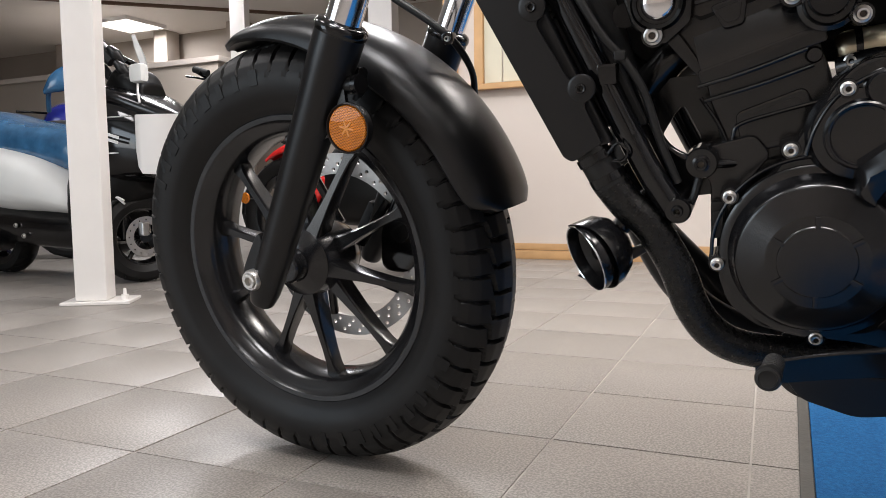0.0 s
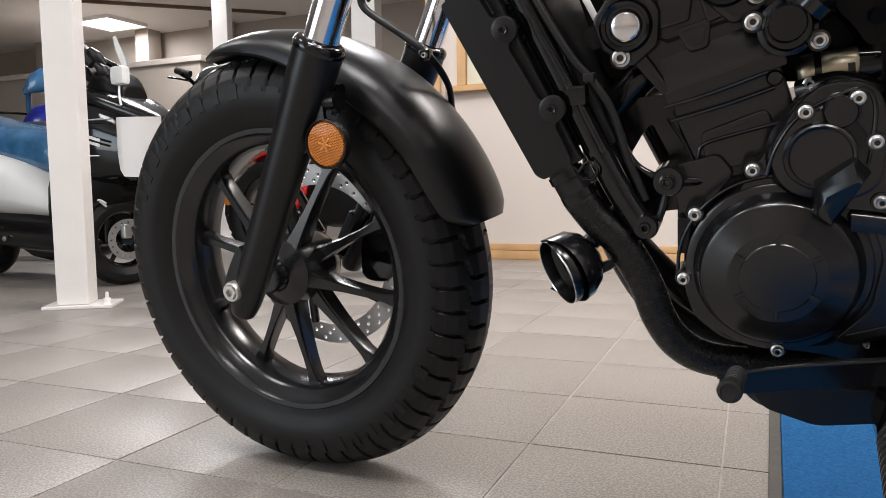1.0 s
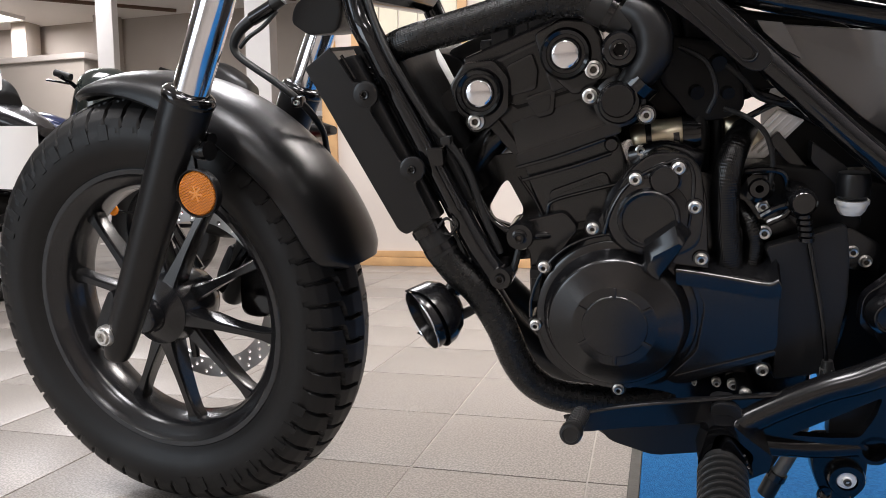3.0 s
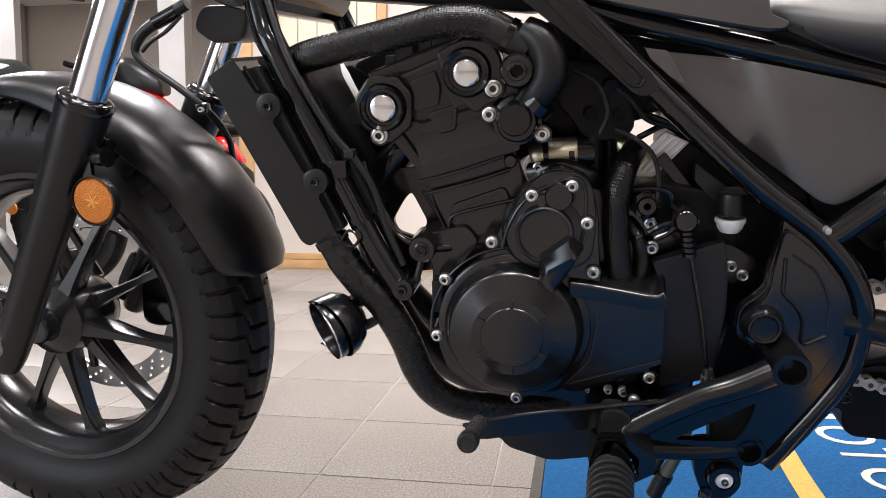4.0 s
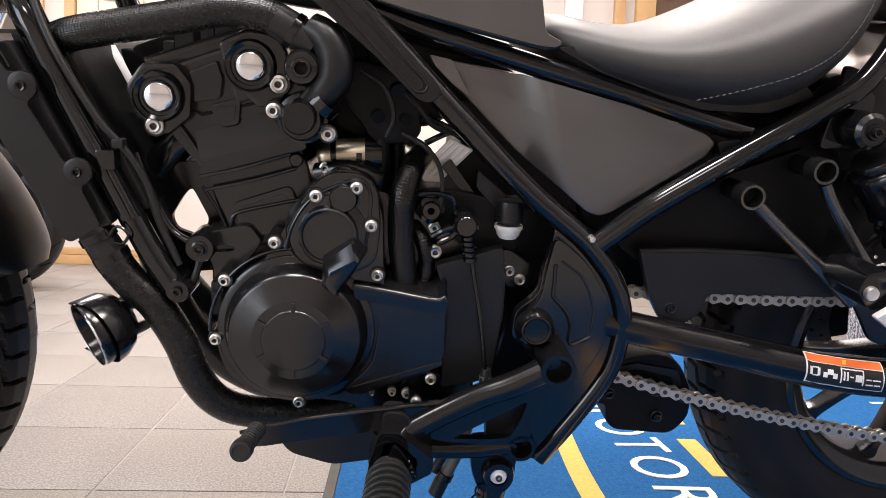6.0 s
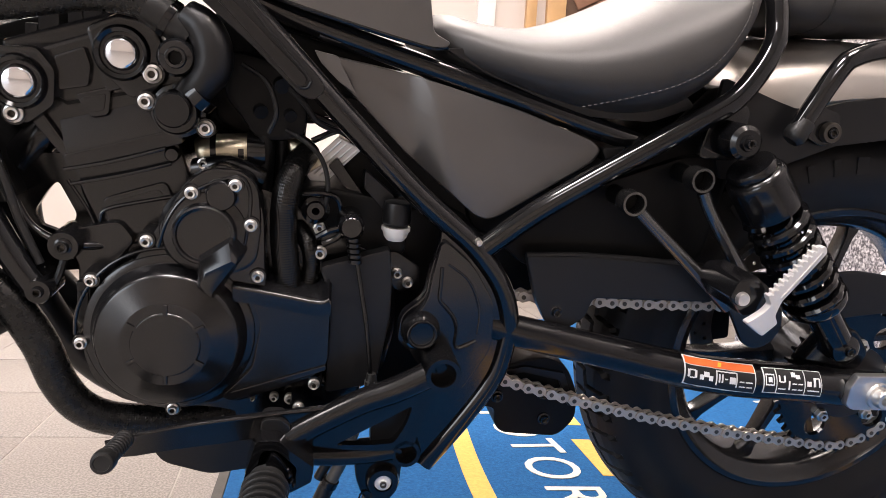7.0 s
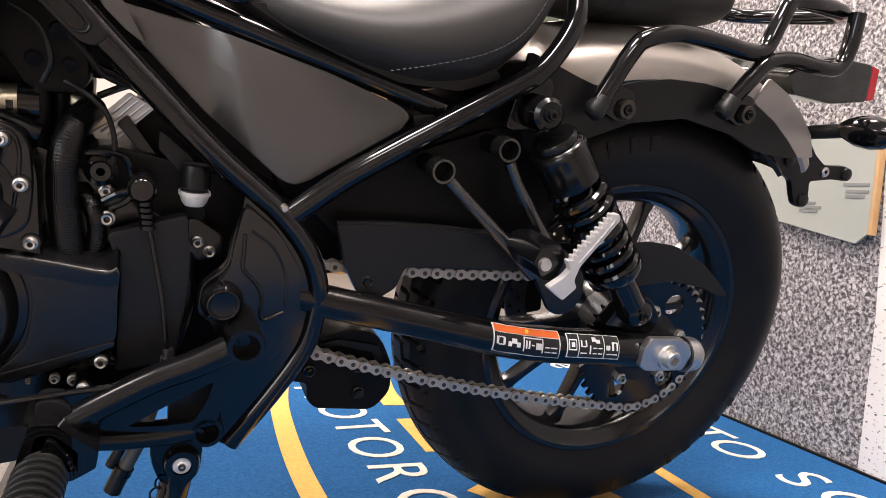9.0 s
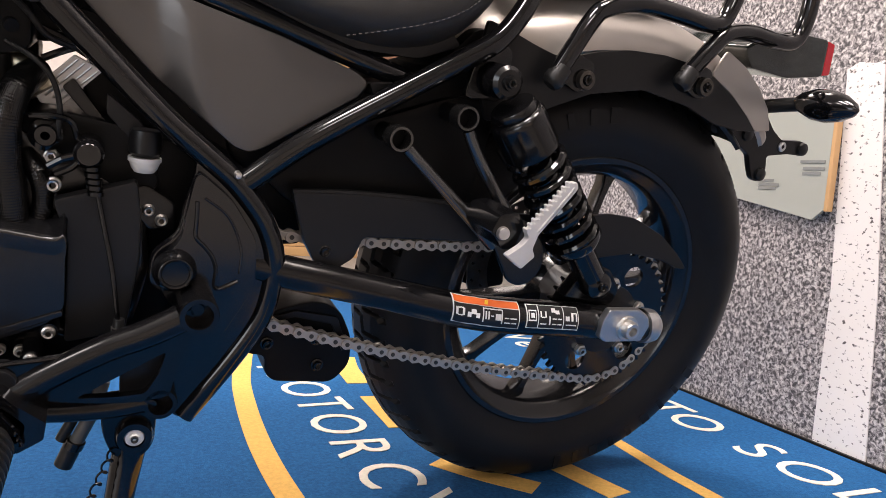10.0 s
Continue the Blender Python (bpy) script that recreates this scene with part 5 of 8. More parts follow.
decal("label", 1.2105, 1.3045, -0.019, 0.019, WHITE_INK, 0.0008, label="white edged warning label")
decal("label_field", 1.212, 1.303, 0.0075, 0.0175, ORANGE_INK, 0.0013, label="orange warning field")
decal("label_field", 1.212, 1.303, -0.0178, 0.0065, BLACK_INK, 0.0013)
decal("label", 1.3145, 1.3935, -0.016, 0.0165, WHITE_INK, 0.0008, label="white edged instruction label")
decal("label_field", 1.3158, 1.3922, -0.0148, 0.0153, BLACK_INK, 0.0013)
for x0, x1, v0, v1 in ((1.2145, 1.2175, -0.008, 0.001), (1.2175, 1.2245, -0.009, -0.0075), (1.2175, 1.2245, 0.000, 0.0015), (1.2235, 1.2265, -0.008, 0.001), (1.2305, 1.2355, -0.009, -0.003), (1.2355, 1.2425, -0.005, 0.001), (1.2425, 1.2475, -0.009, -0.003),
                       (1.2515, 1.253, -0.013, 0.005), (1.253, 1.2795, 0.0035, 0.005), (1.278, 1.2795, -0.013, 0.0035), (1.255, 1.257, -0.009, 0.001), (1.259, 1.261, -0.009, 0.001), (1.263, 1.267, -0.005, -0.0035), (1.2695, 1.2775, -0.009, -0.001),
                       (1.2825, 1.2885, -0.006, -0.0045), (1.2905, 1.2995, -0.006, -0.0045), (1.2825, 1.2905, -0.012, -0.0105), (1.2925, 1.2995, -0.012, -0.0105),
                       (1.317, 1.318, -0.006, 0.008), (1.318, 1.3275, 0.0065, 0.008), (1.3275, 1.3285, -0.006, 0.008), (1.318, 1.3275, -0.006, -0.0045), (1.3205, 1.3255, -0.002, 0.004),
                       (1.331, 1.332, -0.015, 0.015), (1.3345, 1.3365, -0.001, 0.007), (1.3365, 1.3415, -0.0015, 0.0), (1.3415, 1.3435, -0.001, 0.007), (1.334, 1.3435, -0.010, -0.0085), (1.3475, 1.3495, -0.010, 0.001), (1.3515, 1.3575, 0.006, 0.012), (1.3575, 1.3635, 0.004, 0.009),
                       (1.3525, 1.3585, -0.003, -0.0015), (1.3605, 1.3665, -0.003, -0.0015), (1.3525, 1.3585, -0.010, -0.0085), (1.3605, 1.3665, -0.010, -0.0085), (1.369, 1.37, -0.015, 0.015), (1.3725, 1.3785, -0.004, 0.002), (1.3815, 1.3845, -0.004, 0.007), (1.3845, 1.3895, 0.0055, 0.007), (1.3885, 1.3905, -0.004, 0.007), (1.3735, 1.3895, -0.010, -0.0085)):
    decal("pictogram_bar", x0, x1, v0, v1, WHITE_INK, 0.0017)
decal("warning_sign", 1.2545, 1.259, 0.0095, 0.0155, YELLOW_INK, 0.0017, 0.002)

# chain guards
guard = part("chain_guard", slab([(1.013, 0.477), (1.10, 0.480), (1.244, 0.474), (1.258, 0.452), (1.250, 0.431), (1.100, 0.430), (1.092, 0.405), (1.072, 0.391), (1.052, 0.392), (1.044, 0.402), (1.030, 0.426)], -0.112, -0.098, 0.003, 0.006), PLASTIC, bike, "black plastic upper chain guard")
part("screw", screw(bmesh.new(), 1.057, -0.1165, 0.4125, 0.0075), SATIN, guard)
part("rear_fin", slab([(1.22, 0.463), (1.33, 0.466), (1.406, 0.468), (1.45, 0.474), (1.495, 0.470), (1.546, 0.449), (1.585, 0.421), (1.607, 0.400), (1.590, 0.400), (1.557, 0.412), (1.50, 0.420), (1.422, 0.408), (1.26, 0.430)], -0.096, -0.088, 0.002, 0.008), PLASTIC, guard)
part("top_lip", tube([(1.014, -0.107, 0.4765), (1.10, -0.107, 0.4795), (1.244, -0.106, 0.4735)], 0.004, 8), PLASTIC, guard)
ug = part("under_guard", slab([(0.985, 0.308), (0.990, 0.265), (1.015, 0.263), (1.015, 0.242), (1.027, 0.228), (1.103, 0.223), (1.124, 0.248), (1.122, 0.284), (1.104, 0.319), (1.078, 0.334), (1.05, 0.33)], -0.060, 0.02, 0.004, 0.012), DARK, bike, "black plastic chain under-guard")
for x, z in ((1.075, 0.285), (1.080, 0.250), (1.015, 0.280)):
    part("screw", screw(bmesh.new(), x, -0.068, z, 0.0080), SATIN, ug)
part("guard_flange", slab([(0.990, 0.306), (1.045, 0.322), (1.098, 0.314), (1.116, 0.272), (1.110, 0.268), (1.092, 0.304), (1.045, 0.314), (0.994, 0.300)], -0.064, -0.058, 0.001, 0.002), PLASTIC, ug)
# recess black stands in for the shade under the seat
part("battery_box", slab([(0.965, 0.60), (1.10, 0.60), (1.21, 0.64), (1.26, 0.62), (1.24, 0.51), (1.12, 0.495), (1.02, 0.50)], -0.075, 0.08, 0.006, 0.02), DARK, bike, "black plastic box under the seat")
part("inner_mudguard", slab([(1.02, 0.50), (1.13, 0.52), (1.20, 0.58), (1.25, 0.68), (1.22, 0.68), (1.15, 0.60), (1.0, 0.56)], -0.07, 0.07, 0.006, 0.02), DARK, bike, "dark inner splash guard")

# shock absorber
SA, SB = Vector((1.2370, -0.134, 0.612)), Vector((1.424, -0.122, 0.386))
sd = (SB - SA).normalized()
srot = Vector((0, 1, 0)).rotation_difference(sd).to_matrix()
shock = part("shock_absorber", turn([(0, -0.002), (0.026, -0.002), (0.0280, 0.001), (0.0280, 0.006), (0.0270, 0.008), (0.0305, 0.0095), (0.0335, 0.0130), (0.0342, 0.018), (0.0340, 0.056), (0.0330, 0.061), (0.030, 0.060), (0.021, 0.068)], SA + sd * 0.018, 40, turn_m=srot), SATIN, bike, "black coil-over shock absorber")
part("damper_body", turn([(0.018, 0.08), (0.018, 0.19), (0.024, 0.195), (0.024, 0.215), (0.020, 0.22), (0.020, 0.285), (0.012, 0.30), (0, 0.30)], SA, 28, turn_m=srot), GLOSS, shock)
coil = []
side_v = sd.orthogonal().normalized()
up_v = sd.cross(side_v)
for k in range(0, 7 * 14 + 1):
    a = 2 * math.pi * k / 14
    coil.append(SA + sd * (0.082 + 0.130 * k / 98) + (side_v * math.cos(a) + up_v * math.sin(a)) * 0.0310)
part("spring", tube(coil, 0.0058, 8, 1), GLOSS, shock, "glossy black coil spring")
part("spring_seat", turn([(0.02, 0.212), (0.0365, 0.212), (0.0375, 0.218), (0.033, 0.226), (0.020, 0.228)], SA, 32, turn_m=srot), GLOSS, shock)
eye = part("top_eye", turn([(0, -0.020), (0.008, -0.020), (0.009, -0.016), (0.0145, -0.016), (0.0190, -0.012), (0.0200, 0.012), (0, 0.012)], (1.2305, -0.132, 0.6245), 28), SATIN, shock, "rubber bushed upper eye")
part("screw", screw(bmesh.new(), 1.2305, -0.156, 0.6245, 0.0075), GLOSS, eye)
part("top_bracket", slab([(1.195, 0.60), (1.205, 0.65), (1.225, 0.672), (1.25, 0.66), (1.245, 0.60)], -0.112, -0.100, 0.003, 0.01), GLOSS, shock)
part("lower_eye", turn([(0, -0.014), (0.012, -0.014), (0.018, -0.010), (0.020, 0.012), (0, 0.012)], (1.424, -0.128, 0.386), 24), GLOSS, shock)
part("screw", screw(bmesh.new(), 1.424, -0.147, 0.386, 0.0085), SATIN, shock)
part("lower_bracket", slab([(1.385, 0.362), (1.41, 0.40), (1.45, 0.405), (1.475, 0.375), (1.465, 0.352)], -0.118, -0.095, 0.003, 0.008), SATIN, swing)

# pillion footrest on its stays
rest_stay = part("footrest_stay", tube([(1.127, -0.134, 0.5395), (1.158, -0.135, 0.514), (1.189, -0.136, 0.489), (1.252, -0.140, 0.436)], [0.0074, 0.0074, 0.0076, 0.0085], 14, 6), STAY, bike, "glossy black pillion footrest stays")
part("stay_tube", tube([(1.1975, -0.134, 0.5660), (1.211, -0.135, 0.543), (1.242, -0.136, 0.503), (1.275, -0.140, 0.460)], [0.0074, 0.0074, 0.0076, 0.0085], 14, 6), STAY, rest_stay)
for x, z in ((1.1155, 0.5495), (1.1900, 0.5800)):
    part("stay_eye", turn([(0.0108, -0.010), (0.0134, -0.010), (0.0140, -0.008), (0.0140, 0.012), (0.0110, 0.012), (0.0108, 0.006), (0.0106, -0.008)], (x, -0.134, z), 26, closed=True), STAY, rest_stay, "open tube end")
    # black disc stands in for the shade inside the hollow tube end
    part("eye_shade", turn([(0, -0.010), (0.0108, -0.010), (0.0108, 0.03), (0, 0.03)], (x, -0.112, z), 18), DARK, rest_stay)
part("heel_plate", slab([(1.240, 0.452), (1.258, 0.474), (1.290, 0.470), (1.322, 0.440), (1.327, 0.412), (1.314, 0.391), (1.296, 0.385), (1.280, 0.391), (1.262, 0.420)], -0.142, -0.134, 0.003, 0.010), SATIN, rest_stay)
mount = part("peg_mount", slab([(1.206, 0.470), (1.214, 0.490), (1.236, 0.494), (1.248, 0.478), (1.240, 0.452), (1.224, 0.450)], -0.210, -0.138, 0.004, 0.005), SATIN, rest_stay)
part("mount_screw", turn([(0, -0.002), (0.0065, -0.002), (0.0075, 0.001), (0.0075, 0.008)], (1.2195, -0.2135, 0.4700), 20), BOLT, rest_stay, "bright pin head")
peg = part("pillion_peg", slab([(1.219, 0.449), (1.240, 0.435), (1.255, 0.450), (1.250, 0.458), (1.254, 0.474), (1.276, 0.504), (1.293, 0.528), (1.290, 0.535), (1.285, 0.534), (1.263, 0.506), (1.239, 0.476), (1.243, 0.470), (1.236, 0.461)], -0.228, -0.2180, 0.0012, 0.003), PEGMETAL, bike, "folded bare aluminium pillion peg with teeth")
part("peg_groove", tube([(1.252, -0.2285, 0.478), (1.270, -0.2285, 0.503), (1.287, -0.2285, 0.528)], 0.0012, 8), ALU, peg)
bm = bmesh.new()
for k in range(11):
    f = k / 10
    x, z = 1.2405 + 0.042 * f, 0.4785 + 0.0535 * f
    slab([(x - 0.001, z - 0.0035), (x - 0.0026, z + 0.0008), (x - 0.0006, z + 0.0022), (x + 0.002, z + 0.001)], -0.2278, -0.2185, 0, 0, bm)
part("teeth", bm, PEGMETAL, peg, smooth=False)

# ---- engine and its neighbours ----
engine = part("engine", slab([(0.565, 0.470), (0.552, 0.420), (0.548, 0.36), (0.562, 0.325), (0.60, 0.290), (0.68, 0.275), (0.80, 0.275), (0.865, 0.31), (0.88, 0.38), (0.87, 0.45), (0.80, 0.49), (0.73, 0.53), (0.66, 0.535)], -0.085, 0.165, 0.010, 0.02), ENGINE, bike, "black painted twin-cylinder engine")
part("left_case", slab([(0.600, 0.451), (0.576, 0.425), (0.556, 0.385), (0.553, 0.355), (0.563, 0.325), (0.590, 0.303), (0.640, 0.293), (0.690, 0.300), (0.722, 0.335), (0.735, 0.405), (0.731, 0.450), (0.728, 0.510), (0.716, 0.548), (0.684, 0.560), (0.652, 0.541), (0.622, 0.487)], -0.128, -0.080, 0.004, 0.010), ENGINE, engine, "black crankcase half")
part("rib", slab([(0.520, 0.475), (0.545, 0.445), (0.545, 0.41), (0.558, 0.39), (0.585, 0.45), (0.60, 0.47), (0.585, 0.49)], -0.105, -0.06, 0.004, 0.008), ENGINE, engine)
# alternator cover
gc = (0.639, 0.380)
gen = part("alternator_cover", turn([(0, -0.1622), (0.0318, -0.1622), (0.0328, -0.1617), (0.0336, -0.1606), (0.0345, -0.1604), (0.0425, -0.1602), (0.0440, -0.1598), (0.0455, -0.1590), (0.0655, -0.1516), (0.0672, -0.1512), (0.0690, -0.1500), (0.0708, -0.1470), (0.0730, -0.1400), (0.0750, -0.1345), (0.0765, -0.1325), (0.0815, -0.1315), (0.0840, -0.1300), (0.0850, -0.1240), (0.0, -0.1240)], (gc[0], 0, gc[1]), 96), ENGINE, engine, "round black alternator cover")
for k in range(6):
    a = radians(30 + 60 * k)
    bm = block(0.0315, 0.0425, -0.1624, -0.1575, -0.0022, 0.0022, 0.0010)
    bmesh.ops.rotate(bm, cent=(0, 0, 0), matrix=Matrix.Rotation(-a, 3, "Y"), verts=bm.verts)
    bmesh.ops.translate(bm, vec=(gc[0], 0, gc[1]), verts=bm.verts)
    part("notch", bm, ENGINE, gen)
part("name_bar", block(gc[0] - 0.024, gc[0] + 0.024, -0.1617, -0.1605, gc[1] - 0.0025, gc[1] + 0.0025, 0.0003), ENGINE, gen, "faint moulded lettering")
A = [(0.668, -0.146, 0.470), (0.699, -0.146, 0.492), (0.713, -0.146, 0.476), (0.684, -0.146, 0.426), (0.666, -0.146, 0.440)]
B = [(0.670, -0.160, 0.467), (0.697, -0.160, 0.488), (0.707, -0.160, 0.475), (0.682, -0.1605, 0.432), (0.669, -0.1605, 0.441)]
C = [(0.6765, -0.1685, 0.4585), (0.7005, -0.1665, 0.4715), (0.704, -0.1660, 0.469), (0.683, -0.1625, 0.437), (0.675, -0.1650, 0.449)]
bm = loft([[(x, -0.128, z) for x, _, z in A], A, B, C])
bmesh.ops.bevel(bm, geom=[e for e in bm.edges if len(e.link_faces) == 2 and e.calc_face_angle(0) > 0.3], offset=0.0014, segments=2, profile=0.5, affect="EDGES")
part("cover_web", bm, ENGINE, engine)
bump = part("gear_cover", turn([(0, -0.1460), (0.0240, -0.1460), (0.0252, -0.1466), (0.0262, -0.1500), (0.0280, -0.1508), (0.0296, -0.1495), (0.0312, -0.1400), (0.0400, -0.1380), (0.0450, -0.1300), (0.0460, -0.1240), (0, -0.1240)], (0.672, 0, 0.491), 56), ENGINE, engine, "round black gear cover")
part("cover_boss", turn([(0, -0.1470), (0.0128, -0.1470), (0.0140, -0.1455), (0.0150, -0.1380), (0.0190, -0.1360), (0.0200, -0.1240)], (0.687, 0, 0.530), 32), ENGINE, bump)
part("chain_case_flange", slab([(0.625, 0.490), (0.652, 0.538), (0.672, 0.556), (0.706, 0.556), (0.722, 0.540), (0.726, 0.500), (0.722, 0.460), (0.70, 0.448), (0.66, 0.448)], -0.137, -0.124, 0.004, 0.012), ENGINE, bump)
for x, z in ((0.564, 0.435), (0.553, 0.368), (0.616, 0.478), (0.659, 0.531), (0.700, 0.541), (0.716, 0.502), (0.724, 0.446), (0.787, 0.327), (0.772, 0.299), (0.642, 0.296)):
    lift = 0.009 if z > 0.485 and x > 0.64 else 0.0
    b = part("bolt_boss", turn([(0.0040, -0.131 - lift), (0.0082, -0.131 - lift), (0.0092, -0.126 - lift), (0.0098, -0.10)], (x, 0, z), 20), ENGINE, engine)
    part("bolt", screw(bmesh.new(), x, -0.138 - lift, z, 0.0063), BOLT, b, "bright flanged socket bolt")

# raised cast edges: gasket joint, cylinder pocket and ribs, gear case rim, joint round the alternator
BEADS = [
    [(0.533, -0.1005, 0.538), (0.577, -0.1005, 0.549), (0.628, -0.1005, 0.566)],
    [(0.539, -0.1005, 0.524), (0.590, -0.1005, 0.537), (0.634, -0.1005, 0.551)],
    [(0.564, -0.097, 0.459), (0.565, -0.0985, 0.488), (0.572, -0.0985, 0.500), (0.607, -0.0985, 0.510), (0.641, -0.0985, 0.518)],
    [(0.535, -0.095, 0.527), (0.553, -0.096, 0.498), (0.564, -0.096, 0.470), (0.572, -0.095, 0.454)],
    [(0.628, -0.1375, 0.474), (0.635, -0.1385, 0.498), (0.650, -0.1385, 0.523), (0.673, -0.1385, 0.539), (0.703, -0.1385, 0.549), (0.7135, -0.1385, 0.536), (0.714, -0.1385, 0.511), (0.7105, -0.1375, 0.482)],
    [(gc[0] + 0.0915 * math.cos(radians(a)), -0.1305, gc[1] + 0.0915 * math.sin(radians(a))) for a in range(62, 186, 12)],
]

# cylinder block and head, leaning forward
cyl = part("cylinder_block", slab([(0.538, 0.548), (0.560, 0.455), (0.640, 0.470), (0.655, 0.500), (0.650, 0.540), (0.636, 0.580)], -0.092, 0.165, 0.005, 0.010), ENGINE, engine, "black cylinder block")
part("recess_frame", slab([(0.566, 0.510), (0.575, 0.470), (0.628, 0.480), (0.640, 0.505), (0.628, 0.532)], -0.0965, -0.090, 0.003, 0.008), ENGINE, cyl)
part("pocket_floor", slab([(0.574, 0.506), (0.581, 0.478), (0.622, 0.486), (0.632, 0.505), (0.622, 0.524)], -0.0972, -0.090, 0.0004, 0.006), LOWER, cyl)
part("gasket_flange", slab([(0.532, 0.553), (0.536, 0.538), (0.645, 0.572), (0.642, 0.588)], -0.100, 0.165, 0.003, 0.004), ENGINE, cyl)
head = part("cylinder_head", slab([(0.500, 0.600), (0.520, 0.580), (0.534, 0.548), (0.642, 0.584), (0.652, 0.610), (0.640, 0.655), (0.600, 0.690), (0.560, 0.672), (0.500, 0.648)], -0.088, 0.165, 0.005, 0.010), ENGINE, engine, "black cylinder head")
part("head_skirt", loft([[(x, -0.084, z), (x, -0.0975, z), (x - 0.001, -0.0990, z + 0.002), (x - 0.004, -0.0975, z + 0.012), (x - 0.009, -0.0895, z + 0.034), (x - 0.009, -0.084, z + 0.034)] for x, z in ((0.537, 0.551), (0.560, 0.558), (0.590, 0.567), (0.620, 0.5765), (0.643, 0.583))]), ENGINE, head)
part("cast_pocket", slab([(0.543, 0.612), (0.577, 0.622), (0.574, 0.594), (0.556, 0.590)], -0.0945, -0.086, 0.003, 0.005), ENGINE, head)
part("pocket_floor", slab([(0.548, 0.608), (0.572, 0.615), (0.570, 0.598), (0.558, 0.595)], -0.0958, -0.090, 0.001, 0.004), ENGINE, head)
part("cast_tab", slab([(0.525, 0.646), (0.553, 0.658), (0.559, 0.640), (0.556, 0.620), (0.528, 0.614)], -0.096, -0.086, 0.003, 0.004), ENGINE, head)
part("corner_rib", slab([(0.500, 0.586), (0.512, 0.594), (0.545, 0.546), (0.538, 0.540)], -0.094, -0.06, 0.003, 0.004), ENGINE, head)
for hx, hz, ol in ((0.497, 0.620, [(0.463, 0.628), (0.480, 0.652), (0.514, 0.654), (0.530, 0.634), (0.528, 0.600), (0.502, 0.579), (0.472, 0.598)]),
                   (0.589, 0.655, [(0.556, 0.676), (0.585, 0.692), (0.618, 0.688), (0.630, 0.655), (0.622, 0.622), (0.596, 0.612), (0.566, 0.640)])):
    h = part("cam_end", slab(ol, -0.105, -0.07, 0.006, 0.006), ENGINE, head, "black camshaft end housing")
    part("housing_ring", turn([(0.0185, -0.100), (0.0200, -0.108), (0.0235, -0.110), (0.0260, -0.107), (0.0270, -0.100)], (hx, 0, hz), 40), GLOSS, h)
    part("cap", turn([(0, -0.1120), (0.0120, -0.1115), (0.0150, -0.1095), (0.0165, -0.1060), (0.0168, -0.1020), (0.0190, -0.1000)], (hx, 0, hz), 40), CHROME, h, "domed chrome plug")
for x, z in ((0.617, 0.638), (0.492, 0.590), (0.600, 0.628)):
    if x != 0.600:
        part("bolt", screw(bmesh.new(), x, -0.112, z, 0.0090), BOLT, head, "large bright socket bolt")
        part("bolt_boss", turn([(0.004, -0.105), (0.0112, -0.105), (0.012, -0.09)], (x, 0, z), 20), ENGINE, head)
part("head_seam", slab([(0.520, 0.610), (0.535, 0.600), (0.640, 0.628), (0.640, 0.631), (0.535, 0.604)], -0.0900, -0.086, 0.0006, 0.001), DARK, head)
part("plug_tower", slab([(0.563, 0.650), (0.580, 0.656), (0.590, 0.622), (0.573, 0.616)], -0.0985, -0.086, 0.003, 0.004), ENGINE, head)
part("side_boss", turn([(0, -0.101), (0.006, -0.101), (0.0075, -0.0985), (0.008, -0.086)], (0.634, 0, 0.560), 18), ENGINE, head)
bm = block(0.475, 0.60, -0.08, 0.15, 0.655, 0.672, 0.004, m=Matrix.Translation((0.54, 0, 0.665)) @ Matrix.Rotation(radians(-20), 4, "Y") @ Matrix.Translation((-0.54, 0, -0.658)))
part("cam_cover", bm, ENGINE, head)
for x, z, w, h in ((0.516, 0.676, 0.020, 0.022), (0.540, 0.684, 0.014, 0.018), (0.556, 0.688, 0.018, 0.014), (0.500, 0.664, 0.012, 0.02)):
    part("coil_connector", block(x - w / 2, x + w / 2, -0.075, -0.045, z - h / 2, z + h / 2, 0.003), PLASTIC, head, "black ignition connector")

for pts in BEADS:
    part("cast_bead", tube(pts, 0.0019, 8, 5), ENGINE, engine)
part("sensor_plug", block(0.546, 0.560, -0.118, -0.085, 0.390, 0.428, 0.003), PLASTIC, engine, "black sensor plug beside the alternator cover")
part("plug_latch", block(0.548, 0.558, -0.1205, -0.115, 0.400, 0.418, 0.0015), PLASTIC, engine)

# water pump, elbow and hoses
pump = part("thermostat_housing", turn([(0, -0.136), (0.0190, -0.136), (0.0208, -0.134), (0.0216, -0.128), (0.0216, -0.120), (0.0255, -0.118), (0.0262, -0.108), (0.0262, -0.06)], (0.643, 0, 0.606), 40), ENGINE, engine, "round black thermostat housing")
part("cap", turn([(0, -0.147), (0.0150, -0.147), (0.0165, -0.145), (0.0170, -0.135)], (0.642, 0, 0.609), 32), SATIN, pump)
for x, z in ((0.614, 0.613), (0.669, 0.592)):
    part("bolt", screw(bmesh.new(), x, -0.128, z, 0.0075), BOLT, pump, "bright socket bolt")
    part("bolt_boss", turn([(0.004, -0.122), (0.0095, -0.122), (0.0105, -0.10)], (x, 0, z), 16), ENGINE, pump)
part("plug", turn([(0.0060, -0.140), (0.0065, -0.146), (0.0090, -0.1465), (0.0100, -0.143), (0.0150, -0.142), (0.0178, -0.138), (0.0182, -0.12)], (0.644, 0, 0.657), 32), GLOSS, pump, "black drain plug with a hexagon recess")
part("plug_core", turn([(0, -0.139), (0.0062, -0.139), (0.0064, -0.13)], (0.644, 0, 0.657), 6), DARK, pump)
